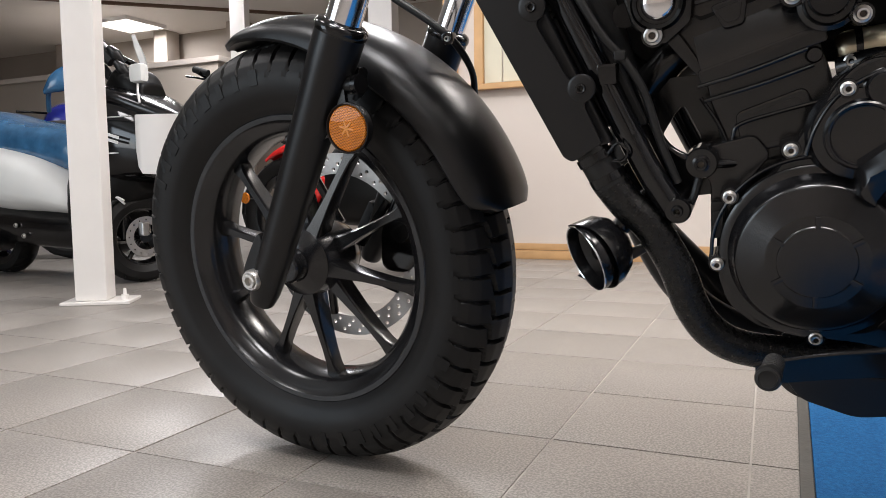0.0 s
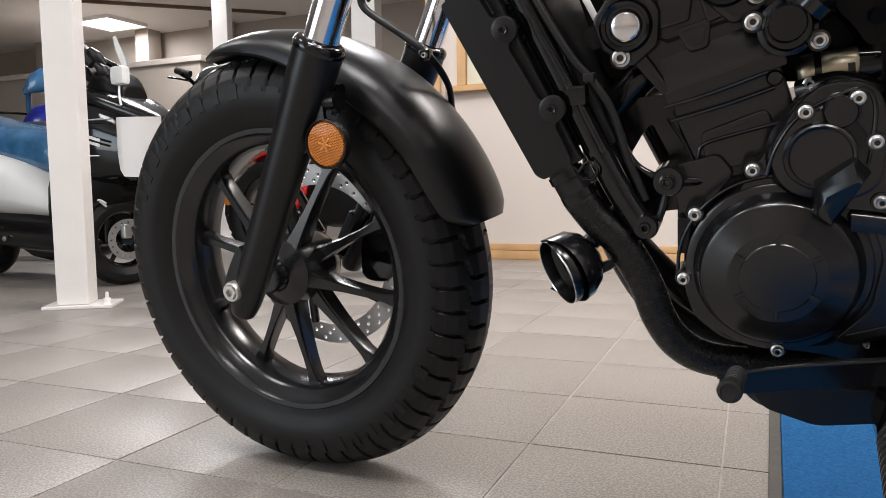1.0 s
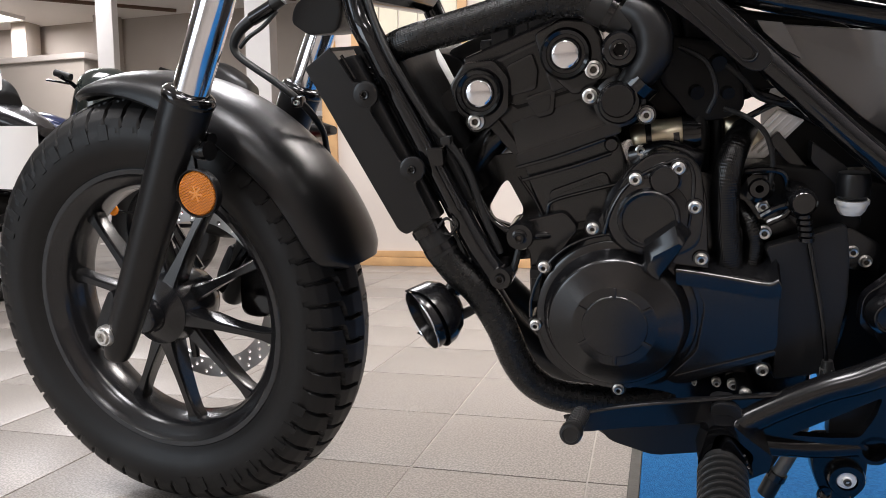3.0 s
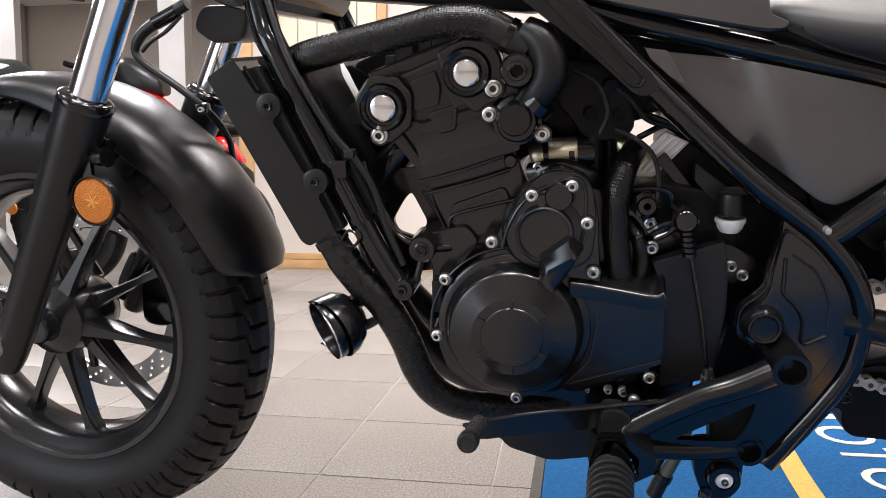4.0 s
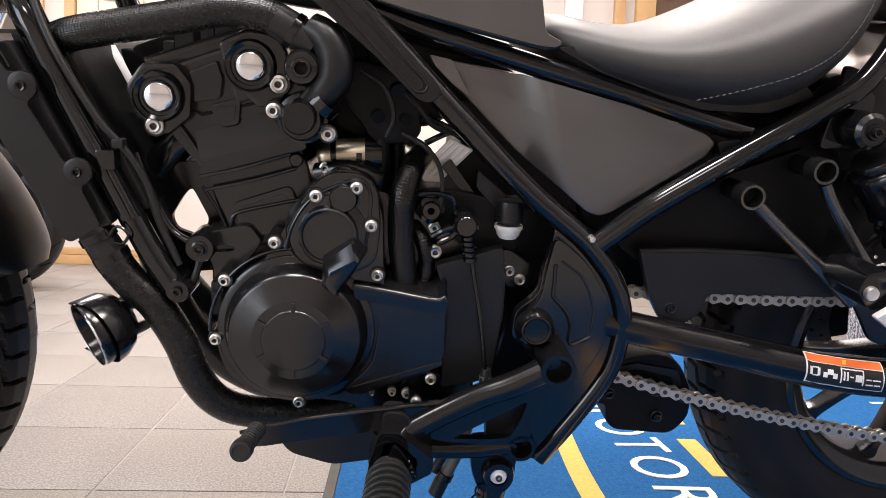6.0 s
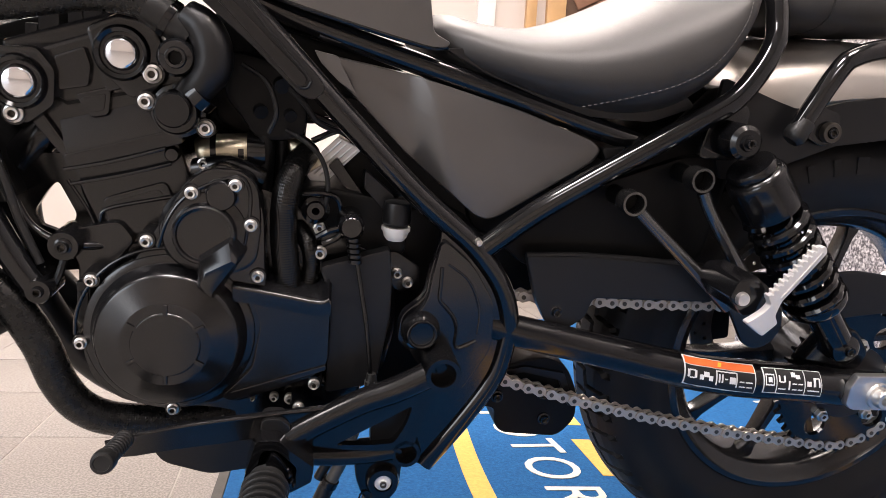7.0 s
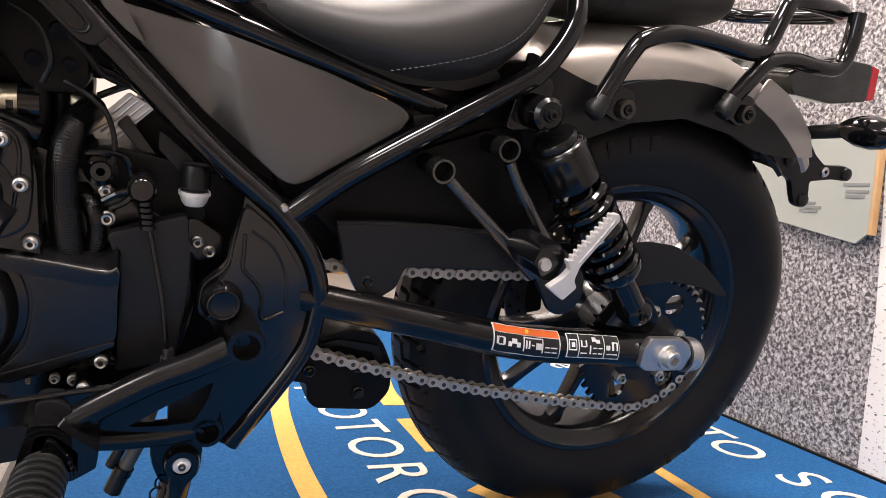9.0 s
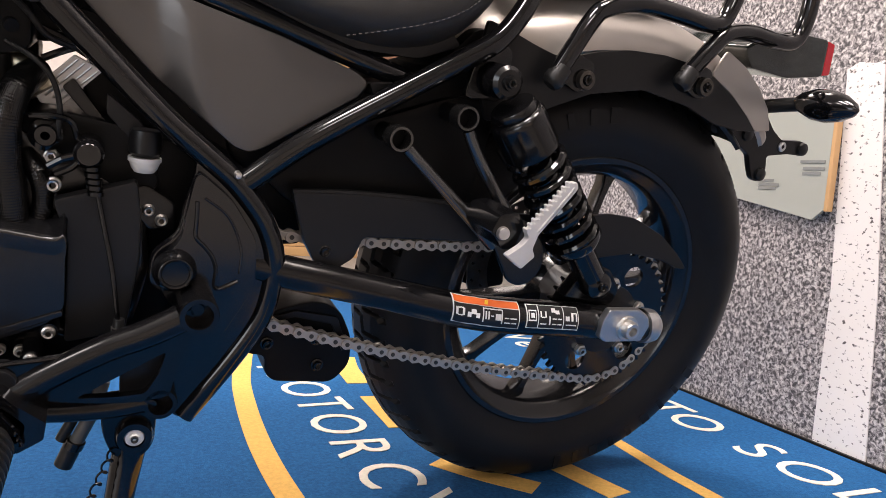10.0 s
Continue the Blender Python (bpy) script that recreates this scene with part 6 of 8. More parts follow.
part("elbow", tube([(0.650, -0.122, 0.695), (0.665, -0.126, 0.686), (0.674, -0.128, 0.669), (0.674, -0.128, 0.650), (0.664, -0.126, 0.634), (0.653, -0.122, 0.620)], [0.0155, 0.0178, 0.0190, 0.0190, 0.0170, 0.0148], 24, 6), PLASTIC, pump, "satin black coolant elbow")
part("elbow_band", tube([(0.668, -0.125, 0.628), (0.660, -0.123, 0.620)], 0.0190, 24), GLOSS, pump)


def hose(name, pts, r, label, seg=22, mat_=None):
    return part(name, tube(pts, r, seg, 8), mat_ or SLEEVE, bike, label)


hose("upper_hose", [(0.395, -0.10, 0.668), (0.425, -0.118, 0.677), (0.471, -0.120, 0.687), (0.528, -0.120, 0.699), (0.567, -0.120, 0.707), (0.606, -0.120, 0.705), (0.628, -0.120, 0.695)], 0.0165, "thick coolant hose in a braided black sleeve")
u = hose("hose_end", [(0.616, -0.120, 0.701), (0.640, -0.120, 0.688), (0.656, -0.121, 0.678)], 0.0172, "smooth black hose end with a spring clip", mat_=SOFT)
part("spring_clip", tube([(0.632, -0.120, 0.6925), (0.638, -0.120, 0.6890)], 0.0186, 24), SATIN, u)
low = hose("lower_hose", [(0.448, -0.126, 0.452), (0.466, -0.126, 0.428), (0.490, -0.125, 0.403), (0.513, -0.124, 0.362), (0.528, -0.122, 0.320), (0.548, -0.118, 0.290), (0.580, -0.112, 0.273), (0.64, -0.100, 0.266), (0.70, -0.085, 0.268)], 0.0180, "thick lower coolant hose in a braided sleeve")
part("hose_neck", tube([(0.428, -0.126, 0.492), (0.438, -0.126, 0.472), (0.452, -0.126, 0.447)], [0.0165, 0.0175, 0.0185], 24, 6), SOFT, low)
for x, z in ((0.436, 0.476), (0.448, 0.455)):
    part("clip_band", tube([(x - 0.002, -0.126, z + 0.004), (x + 0.002, -0.126, z - 0.004)], 0.0192, 24), SATIN, low)
part("spring_clip", tube([(0.452, -0.140, 0.482), (0.462, -0.143, 0.492), (0.472, -0.143, 0.484), (0.466, -0.140, 0.474), (0.456, -0.138, 0.474)], 0.0017, 6, 3), SATIN, low)
hose("bypass_hose", [(0.768, -0.06, 0.566), (0.757, -0.095, 0.556), (0.748, -0.110, 0.530), (0.747, -0.110, 0.490), (0.751, -0.110, 0.455), (0.755, -0.108, 0.425)], 0.0140, "glossy woven water hose", mat_=SLEEVE_GLOSSY)
hose("small_hose", [(0.762, -0.085, 0.490), (0.774, -0.100, 0.472), (0.778, -0.100, 0.450), (0.774, -0.100, 0.420)], 0.0090, "thin woven water hose", 14, SLEEVE_GLOSSY)
part("hose_joint", tube([(0.745, -0.05, 0.578), (0.762, -0.055, 0.566), (0.776, -0.06, 0.548)], [0.012, 0.0165, 0.015], 20), BRASS, bike, "pale metal hose joint")
# starter motor behind the block
starter = part("starter_motor", tube([(0.655, -0.066, 0.558), (0.665, -0.066, 0.560), (0.705, -0.066, 0.564), (0.718, -0.066, 0.564)], [0.015, 0.0190, 0.0190, 0.013], 28, 3), BRASS, engine, "metal starter motor with clamp bands")
for x in (0.672, 0.700):
    part("band", tube([(x - 0.003, -0.066, 0.5605), (x + 0.003, -0.066, 0.561)], 0.0200, 28), SATIN, starter)
part("end_cap", tube([(0.706, -0.066, 0.564), (0.724, -0.066, 0.565)], [0.0205, 0.0185], 28), GLOSS, starter, "black end cap")
part("starter_bolt", screw(bmesh.new(), 0.664, -0.100, 0.552, 0.0062), BOLT, engine, "small bright bolt")
part("starter_collar", tube([(0.655, -0.085, 0.545), (0.690, -0.095, 0.552), (0.722, -0.085, 0.540)], 0.011, 12), ENGINE, engine)

# sprocket side covers
sp = part("sprocket_cover", slab([(0.702, 0.438), (0.792, 0.424), (0.799, 0.416), (0.800, 0.352), (0.786, 0.336), (0.706, 0.305), (0.690, 0.310), (0.722, 0.345), (0.729, 0.395), (0.718, 0.425)], -0.134, -0.090, 0.007, 0.008), ENGINE, bike, "satin black sprocket cover")
part("top_edge", loft([[(x, -0.1365, z - 0.022), (x, -0.1380, z - 0.0085), (x, -0.1372, z - 0.0062), (x, -0.1345, z - 0.0045), (x, -0.1050, z + 0.0030 + up), (x, -0.1000, z + 0.0030 + up), (x, -0.1000, z - 0.022)] for x, z, up in ((0.700, 0.4420, 0), (0.72, 0.4395, 0), (0.75, 0.4345, 0), (0.778, 0.4295, 0), (0.787, 0.4285, 0.002), (0.792, 0.4290, 0.009), (0.797, 0.4320, 0.016), (0.800, 0.4280, 0.014))]), ENGINE, sp)
part("lower_crease", slab([(0.700, 0.318), (0.798, 0.351), (0.799, 0.345), (0.704, 0.308)], -0.1365, -0.130, 0.002, 0.002), ENGINE, sp)
pan = part("side_panel", slab([(0.786, 0.454), (0.860, 0.478), (0.865, 0.440), (0.866, 0.400), (0.856, 0.320), (0.800, 0.308), (0.800, 0.410), (0.795, 0.430)], -0.116, -0.095, 0.004, 0.006), PLASTIC, bike, "flat black plastic side panel")
part("gear_rod", tube([(0.823, -0.120, 0.472), (0.832, -0.122, 0.430), (0.841, -0.124, 0.386), (0.849, -0.126, 0.330)], 0.0024, 8), SATIN, pan)
rod_cap = part("sensor", turn([(0, -0.134), (0.010, -0.134), (0.0130, -0.131), (0.0138, -0.125), (0.0138, -0.09)], (0.816, 0, 0.503), 28), GLOSS, bike, "round black sensor with a ribbed stem")
for k in range(5):
    part("stem_ring", turn([(0.004, 0.002), (0.0075, 0.002), (0.0075, -0.002), (0.004, -0.002)], (0.819 + 0.001 * k, -0.120, 0.488 - 0.006 * k), 14, "z", closed=True), SATIN, rod_cap)
part("rod_boot", tube([(0.849, -0.126, 0.338), (0.850, -0.126, 0.322), (0.852, -0.126, 0.305)], [0.005, 0.008, 0.005], 12), SOFT, pan)
part("rod_nut", turn([(0, 0.004), (0.007, 0.004), (0.007, -0.004), (0, -0.004)], (0.849, -0.126, 0.326), 6, "z"), BOLT, pan)

# throttle linkage, wiring and brackets above the gearbox; the recess black carries their shade
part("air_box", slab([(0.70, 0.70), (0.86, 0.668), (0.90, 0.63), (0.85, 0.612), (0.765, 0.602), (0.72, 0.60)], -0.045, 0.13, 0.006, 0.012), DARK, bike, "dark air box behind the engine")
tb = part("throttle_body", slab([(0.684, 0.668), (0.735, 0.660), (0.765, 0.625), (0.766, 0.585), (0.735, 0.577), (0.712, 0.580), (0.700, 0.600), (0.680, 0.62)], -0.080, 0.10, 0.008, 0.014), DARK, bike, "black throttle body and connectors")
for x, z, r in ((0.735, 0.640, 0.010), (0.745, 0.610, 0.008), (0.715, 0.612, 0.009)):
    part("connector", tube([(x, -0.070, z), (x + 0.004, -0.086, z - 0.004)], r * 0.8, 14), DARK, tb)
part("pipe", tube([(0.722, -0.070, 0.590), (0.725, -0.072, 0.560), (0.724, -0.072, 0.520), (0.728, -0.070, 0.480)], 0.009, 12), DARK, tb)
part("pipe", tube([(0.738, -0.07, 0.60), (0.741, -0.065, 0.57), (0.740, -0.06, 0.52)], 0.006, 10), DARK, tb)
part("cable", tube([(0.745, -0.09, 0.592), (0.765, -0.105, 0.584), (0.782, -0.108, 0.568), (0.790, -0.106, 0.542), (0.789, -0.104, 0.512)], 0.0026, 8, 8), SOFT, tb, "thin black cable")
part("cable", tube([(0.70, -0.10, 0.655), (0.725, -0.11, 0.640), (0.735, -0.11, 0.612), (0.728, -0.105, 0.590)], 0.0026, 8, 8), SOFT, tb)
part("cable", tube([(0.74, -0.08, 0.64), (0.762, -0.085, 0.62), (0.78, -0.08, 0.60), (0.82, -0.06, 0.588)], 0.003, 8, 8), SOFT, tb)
# dark filler slabs close see-through gaps, in place of shaded parts behind
part("pivot_filler", slab([(0.985, 0.470), (1.045, 0.476), (1.065, 0.440), (1.050, 0.395), (1.010, 0.392), (0.985, 0.420)], -0.030, 0.08, 0.005, 0.008), DARK, bike, "dark filler slab closing the gap by the swing arm pivot")
part("joint_filler", slab([(0.915, 0.560), (0.965, 0.560), (1.000, 0.520), (0.985, 0.480), (0.930, 0.490)], -0.060, 0.08, 0.005, 0.008), DARK, bike, "dark filler slab closing the gap behind the frame joint")
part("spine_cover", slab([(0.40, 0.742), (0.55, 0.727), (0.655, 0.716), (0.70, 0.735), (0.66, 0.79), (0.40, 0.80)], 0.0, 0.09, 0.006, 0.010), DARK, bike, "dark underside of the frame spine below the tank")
part("starter_filler", slab([(0.640, 0.592), (0.700, 0.592), (0.765, 0.590), (0.765, 0.520), (0.715, 0.520), (0.690, 0.545), (0.640, 0.548)], 0.02, 0.09, 0.005, 0.008), DARK, bike, "dark filler slab closing the gaps behind the starter motor")
part("cylinder_filler", slab([(0.655, 0.700), (0.705, 0.716), (0.770, 0.690), (0.835, 0.640), (0.850, 0.600), (0.800, 0.604), (0.776, 0.590), (0.750, 0.592), (0.735, 0.575), (0.672, 0.575), (0.655, 0.590)], 0.0, 0.12, 0.006, 0.010), DARK, bike, "dark filler slab closing the gaps between the cylinders and tank")
part("hose_filler", slab([(0.440, 0.664), (0.470, 0.676), (0.530, 0.692), (0.620, 0.706), (0.645, 0.690), (0.600, 0.668), (0.520, 0.640), (0.450, 0.640)], -0.010, 0.12, 0.005, 0.008), DARK, bike, "dark filler slab closing the gap under the upper hose")
part("throttle_filler", slab([(0.655, 0.69), (0.700, 0.70), (0.722, 0.60), (0.700, 0.572), (0.668, 0.59)], -0.030, 0.10, 0.006, 0.012), DARK, bike, "dark filler slab behind the throttle body")
part("gearbox_filler", slab([(0.822, 0.606), (0.90, 0.62), (0.90, 0.52), (0.815, 0.52), (0.806, 0.56)], -0.040, 0.12, 0.006, 0.010), DARK, bike, "dark filler slab below the air box")
hp = part("heat_plate", slab([(0.764, 0.548), (0.800, 0.586), (0.826, 0.574), (0.790, 0.536), (0.772, 0.536)], -0.060, -0.055, 0.001, 0.002), ALU, bike, "bare aluminium heat plate with long ribs")
for k in range(4):
    part("rib", tube([(0.770 + 0.006 * k, -0.0605, 0.546 - 0.002 * k), (0.803 + 0.006 * k, -0.0605, 0.582 - 0.003 * k)], 0.0012, 6), ALU, hp)
cl = part("gearbox_top", slab([(0.745, 0.520), (0.78, 0.535), (0.85, 0.525), (0.885, 0.47), (0.86, 0.44), (0.78, 0.45), (0.74, 0.48)], -0.080, 0.12, 0.006, 0.01), DARK, bike, "black gearbox top with fittings")
part("pivot_boss", turn([(0.003, -0.104), (0.004, -0.110), (0.009, -0.110), (0.0105, -0.106), (0.0150, -0.104), (0.0155, -0.08)], (0.779, 0, 0.513), 24), GLOSS, cl)
part("pale_bolt", screw(bmesh.new(), 0.784, -0.106, 0.493, 0.0070, 0.006, 6), BOLT, cl, "worn bright nut")
part("bolt", screw(bmesh.new(), 0.786, -0.108, 0.466, 0.0075), BOLT, cl, "bright socket bolt")
part("lever", tube([(0.782, -0.108, 0.485), (0.795, -0.112, 0.494), (0.808, -0.112, 0.497), (0.803, -0.112, 0.487), (0.788, -0.110, 0.478)], 0.0035, 8, 6), GLOSS, cl)
part("lever", tube([(0.765, -0.104, 0.530), (0.785, -0.108, 0.532), (0.800, -0.108, 0.528), (0.806, -0.104, 0.512)], 0.003, 8, 6), GLOSS, cl)
part("brace", tube([(0.770, -0.05, 0.606), (0.800, -0.05, 0.594), (0.840, -0.05, 0.570)], 0.0045, 8), SATIN, cl)
part("brace", tube([(0.772, -0.05, 0.578), (0.800, -0.05, 0.592), (0.830, -0.05, 0.598)], 0.0035, 8), SATIN, cl)
part("linkage", slab([(0.79, 0.555), (0.80, 0.565), (0.835, 0.52), (0.83, 0.51)], -0.07, -0.06, 0.002, 0.003), SATIN, cl)
part("linkage", slab([(0.83, 0.555), (0.862, 0.53), (0.88, 0.50), (0.87, 0.495), (0.83, 0.535)], -0.08, -0.06, 0.003, 0.004), PLASTIC, cl)
bottle = part("reserve_bottle", turn([(0, 0.006), (0.013, 0.006), (0.0145, 0.002), (0.0125, -0.004), (0.0095, -0.008), (0, -0.009)], (0.866, -0.098, 0.492), 20, "z"), FOAM, bike, "small translucent white bottle with a black cap")
part("cap", turn([(0, 0.016), (0.014, 0.016), (0.0155, 0.010), (0.0155, -0.006), (0.012, -0.010)], (0.866, -0.098, 0.510), 20, "z"), PLASTIC, bottle)
part("cap_ring", turn([(0.013, 0.002), (0.0158, 0.002), (0.0158, -0.002), (0.013, -0.002)], (0.866, -0.098, 0.497), 20, "z", closed=True), FOAM, bottle)
br = part("rear_bracket", slab([(0.845, 0.46), (0.87, 0.468), (0.90, 0.45), (0.90, 0.42), (0.875, 0.42), (0.86, 0.435)], -0.085, -0.06, 0.003, 0.006), SATIN, bike, "black bracket behind the gearbox")
for x, z in ((0.873, 0.442), (0.886, 0.432)):
    part("screw", screw(bmesh.new(), x, -0.092, z, 0.0065), BOLT, br)

# shift pedal, footrest hanger, side stand
hang = part("footrest_hanger", tube([(0.752, -0.170, 0.275), (0.790, -0.168, 0.299), (0.837, -0.166, 0.324), (0.870, -0.165, 0.337), (0.9035, -0.163, 0.3535)], [0.0140, 0.0135, 0.0135, 0.0140, 0.0145], 20, 6), SATIN, bike, "satin black footrest hanger of two tubes")
part("hanger_tube", tube([(0.758, -0.166, 0.262), (0.795, -0.160, 0.256), (0.840, -0.154, 0.254), (0.8765, -0.150, 0.2575)], [0.0105, 0.0100, 0.0105, 0.0110], 18, 6), SATIN, hang)
part("hanger_web", slab([(0.755, 0.285), (0.80, 0.302), (0.850, 0.332), (0.915, 0.362), (0.918, 0.335), (0.905, 0.300), (0.898, 0.268), (0.85, 0.258), (0.76, 0.256)], -0.160, -0.150, 0, 0.003, holes=[[(0.812, 0.2690), (0.846, 0.289), (0.893, 0.317), (0.888, 0.295), (0.876, 0.2715), (0.850, 0.2690)]]), LOWER, hang)
# filler plate added to keep most of the web's opening dark
part("hanger_filler", slab([(0.853, 0.255), (0.852, 0.288), (0.870, 0.300), (0.897, 0.322), (0.903, 0.262)], -0.138, -0.118, 0.003, 0.004), PLASTIC, hang)
for x, z, r, fy in ((0.919, 0.3605, 0.0185, 0.0), (0.8905, 0.2580, 0.0160, 0.018)):
    part("socket", turn([(r * 0.74, -0.178), (r, -0.178), (r * 1.05, -0.175), (r * 1.05, -0.130), (r * 0.74, -0.130), (r * 0.72, -0.150)], (x, fy, z), 30, closed=True), SATIN, hang, "open black socket")
    part("socket_floor", turn([(0, -0.160), (r * 0.35, -0.160), (r * 0.4, -0.156), (r * 0.76, -0.156), (r * 0.76, -0.13)], (x, fy, z), 20), SATIN, hang)
fmount = part("footrest_mount", slab([(0.7215, 0.2560), (0.7310, 0.2925), (0.7345, 0.2965), (0.7540, 0.2965), (0.7640, 0.2865), (0.7900, 0.2665), (0.7880, 0.2500), (0.7680, 0.2380), (0.7240, 0.2380)], -0.200, -0.160, 0.0022, 0.002, holes=[[(0.7310, 0.2560), (0.7375, 0.2860), (0.7520, 0.2865), (0.7740, 0.2660), (0.7700, 0.2480), (0.7330, 0.2470)]]), GLOSS, bike, "glossy black angular footrest bracket")
part("bracket_neck", slab([(0.734, 0.284), (0.735, 0.306), (0.742, 0.3095), (0.756, 0.3085), (0.764, 0.301), (0.764, 0.280)], -0.178, -0.150, 0.003, 0.003), PLASTIC, fmount)
part("bracket_back", slab([(0.726, 0.250), (0.735, 0.289), (0.755, 0.290), (0.782, 0.266), (0.775, 0.246)], -0.170, -0.158, 0.002, 0.003), DARK, fmount)
part("knuckle", slab([(0.737, 0.258), (0.7465, 0.283), (0.7500, 0.2845), (0.7545, 0.280), (0.7700, 0.258)], -0.205, -0.172, 0.002, 0.002), SATIN, fmount)
part("pin", turn([(0, -0.004), (0.0045, -0.004), (0.0058, -0.001), (0.0058, 0.006)], (0.7385, -0.208, 0.2635), 16), BOLT, fmount, "bright hinge pin")
part("return_spring", tube([(0.764 + 0.0022 * k * 0.25, -0.206 + 0.003 * math.sin(k * 1.4), 0.266 - 0.0012 * k + 0.003 * math.cos(k * 1.4)) for k in range(16)], 0.0011, 5, 2), SATIN, fmount)
pegtop = Vector((0.7435, -0.212, 0.2535))
pegdir = Vector((-0.006, -0.093, -0.003))
ribs = []
for k in range(9):
    f0 = k / 9
    for df, r in ((0.0, 0.0165), (0.026, 0.0168), (0.036, 0.0222), (0.048, 0.0236), (0.078, 0.0236), (0.090, 0.0222), (0.100, 0.0168)):
        ribs.append((r, f0 + df))
prof = [(0, -0.01), (0.019, -0.01)] + [(r, f * 0.098) for r, f in ribs] + [(0.0230, 0.100), (0.0215, 0.110), (0.012, 0.116), (0, 0.117)]
part("footrest", turn(prof, pegtop, 30, turn_m=Vector((0, 1, 0)).rotation_difference(pegdir.normalized()).to_matrix()), SOFT, fmount, "ribbed black rubber footrest")
shift = part("shift_pedal", loft([[(x, y - 0.004, z - h), (x, y + 0.004, z - h), (x, y + 0.004, z + h), (x, y - 0.004, z + h)] for x, y, z, h in ((0.590, -0.182, 0.278, 0.008), (0.615, -0.180, 0.281, 0.010), (0.652, -0.176, 0.288, 0.012), (0.70, -0.172, 0.294, 0.013), (0.75, -0.168, 0.300, 0.012), (0.80, -0.164, 0.308, 0.009), (0.83, -0.160, 0.318, 0.006), (0.845, -0.155, 0.328, 0.004))]), LOWER, bike, "flat black shift pedal with a ribbed rubber tip")
part("pedal_edge", tube([(0.588, -0.186, 0.287), (0.652, -0.180, 0.300), (0.75, -0.172, 0.312), (0.80, -0.168, 0.318), (0.845, -0.158, 0.334), (0.862, -0.15, 0.338)], 0.0022, 8, 6), SATIN, shift)
tipdir = Vector((-0.006, -0.070, 0.013)).normalized()
prof = [(0, -0.005), (0.007, -0.005)]
for k in range(8):
    prof += [(0.0074, k * 0.0062), (0.0092, k * 0.0062 + 0.001), (0.0092, k * 0.0062 + 0.004), (0.0074, k * 0.0062 + 0.005)]
prof += [(0.0098, 0.051), (0.0110, 0.054), (0.0110, 0.062), (0.0100, 0.065), (0.0076, 0.0655), (0.0072, 0.0640), (0, 0.0636)]
part("rubber_tip", turn(prof, (0.606, -0.186, 0.291), 24, turn_m=Vector((0, 1, 0)).rotation_difference(tipdir).to_matrix()), SOFT, shift, "ribbed rubber toe piece")
sump = part("sump", slab([(0.600, 0.262), (0.612, 0.226), (0.630, 0.214), (0.680, 0.211), (0.700, 0.210), (0.730, 0.217), (0.80, 0.224), (0.832, 0.236), (0.842, 0.285), (0.84, 0.33), (0.70, 0.31), (0.62, 0.30)], -0.100, 0.15, 0.008, 0.012), LOWER, bike, "black sump and belly pan")
part("belly_cover", slab([(0.610, 0.258), (0.630, 0.227), (0.680, 0.212), (0.735, 0.221), (0.80, 0.228), (0.80, 0.255)], -0.125, -0.098, 0.006, 0.010), PLASTIC, sump)
for x, z, r in ((0.745, 0.300, 0.005), (0.722, 0.299, 0.003), (0.762, 0.298, 0.006)):
    part("bolt", screw(bmesh.new(), x, -0.116, z, r), STEEL, sump, "dull bolt")
part("breather_pipe", tube([(0.70, -0.11, 0.305), (0.735, -0.115, 0.318), (0.775, -0.112, 0.327), (0.80, -0.108, 0.318)], 0.006, 10, 6), SATIN, sump)
stand = part("side_stand", tube([(0.868, -0.135, 0.215), (0.862, -0.140, 0.175), (0.850, -0.165, 0.10), (0.838, -0.200, 0.030), (0.834, -0.215, 0.000)], [0.018, 0.016, 0.013, 0.012, 0.011], 16, 6), GLOSS, bike, "black side stand, swung out to the mat")
part("pivot_plate", slab([(0.835, 0.255), (0.89, 0.26), (0.888, 0.205), (0.872, 0.188), (0.848, 0.195), (0.838, 0.22)], -0.150, -0.118, 0.005, 0.010), SATIN, stand)
part("pivot_washer", turn([(0, -0.003), (0.0045, -0.003), (0.0050, -0.001), (0.0090, -0.0005), (0.0100, 0.002), (0.0100, 0.008)], (0.868, -0.158, 0.221), 30), WHITE_INK, stand, "pale washer round the pivot bolt")
part("pivot_ring", turn([(0.0102, -0.002), (0.0165, -0.002), (0.0185, 0.002), (0.0185, 0.012)], (0.868, -0.158, 0.221), 30), GLOSS, stand)
part("pivot_bolt", screw(bmesh.new(), 0.868, -0.163, 0.221, 0.0052), STEEL_DARK, stand, "bare pivot bolt")
part("stand_foot", slab([(0.815, 0.001), (0.855, 0.001), (0.850, 0.010), (0.82, 0.010)], -0.245, -0.195, 0.002, 0.003), GLOSS, stand)
part("stand_spring", tube([(0.850 - 0.0010 * k + 0.004 * math.cos(k * 1.3), -0.150 - 0.0008 * k, 0.205 - 0.0022 * k + 0.004 * math.sin(k * 1.3)) for k in range(36)], 0.0012, 5, 2), SATIN, stand)
dr = hose("drain_hose", [(0.838, -0.095, 0.255), (0.830, -0.10, 0.225), (0.818, -0.10, 0.195), (0.808, -0.10, 0.172)], 0.0075, "grey drain hose with a black plug and clip", 14, HOSEMAT)
part("plug", tube([(0.812, -0.10, 0.184), (0.803, -0.10, 0.160)], 0.0095, 16), SOFT, dr)
part("clip", tube([(0.8145, -0.10, 0.189), (0.8115, -0.10, 0.181)], 0.0105, 16), SATIN, dr)
hose("drain_hose_short", [(0.825, -0.09, 0.25), (0.812, -0.095, 0.215), (0.800, -0.095, 0.188)], 0.006, "short black drain hose", 12, SOFT)

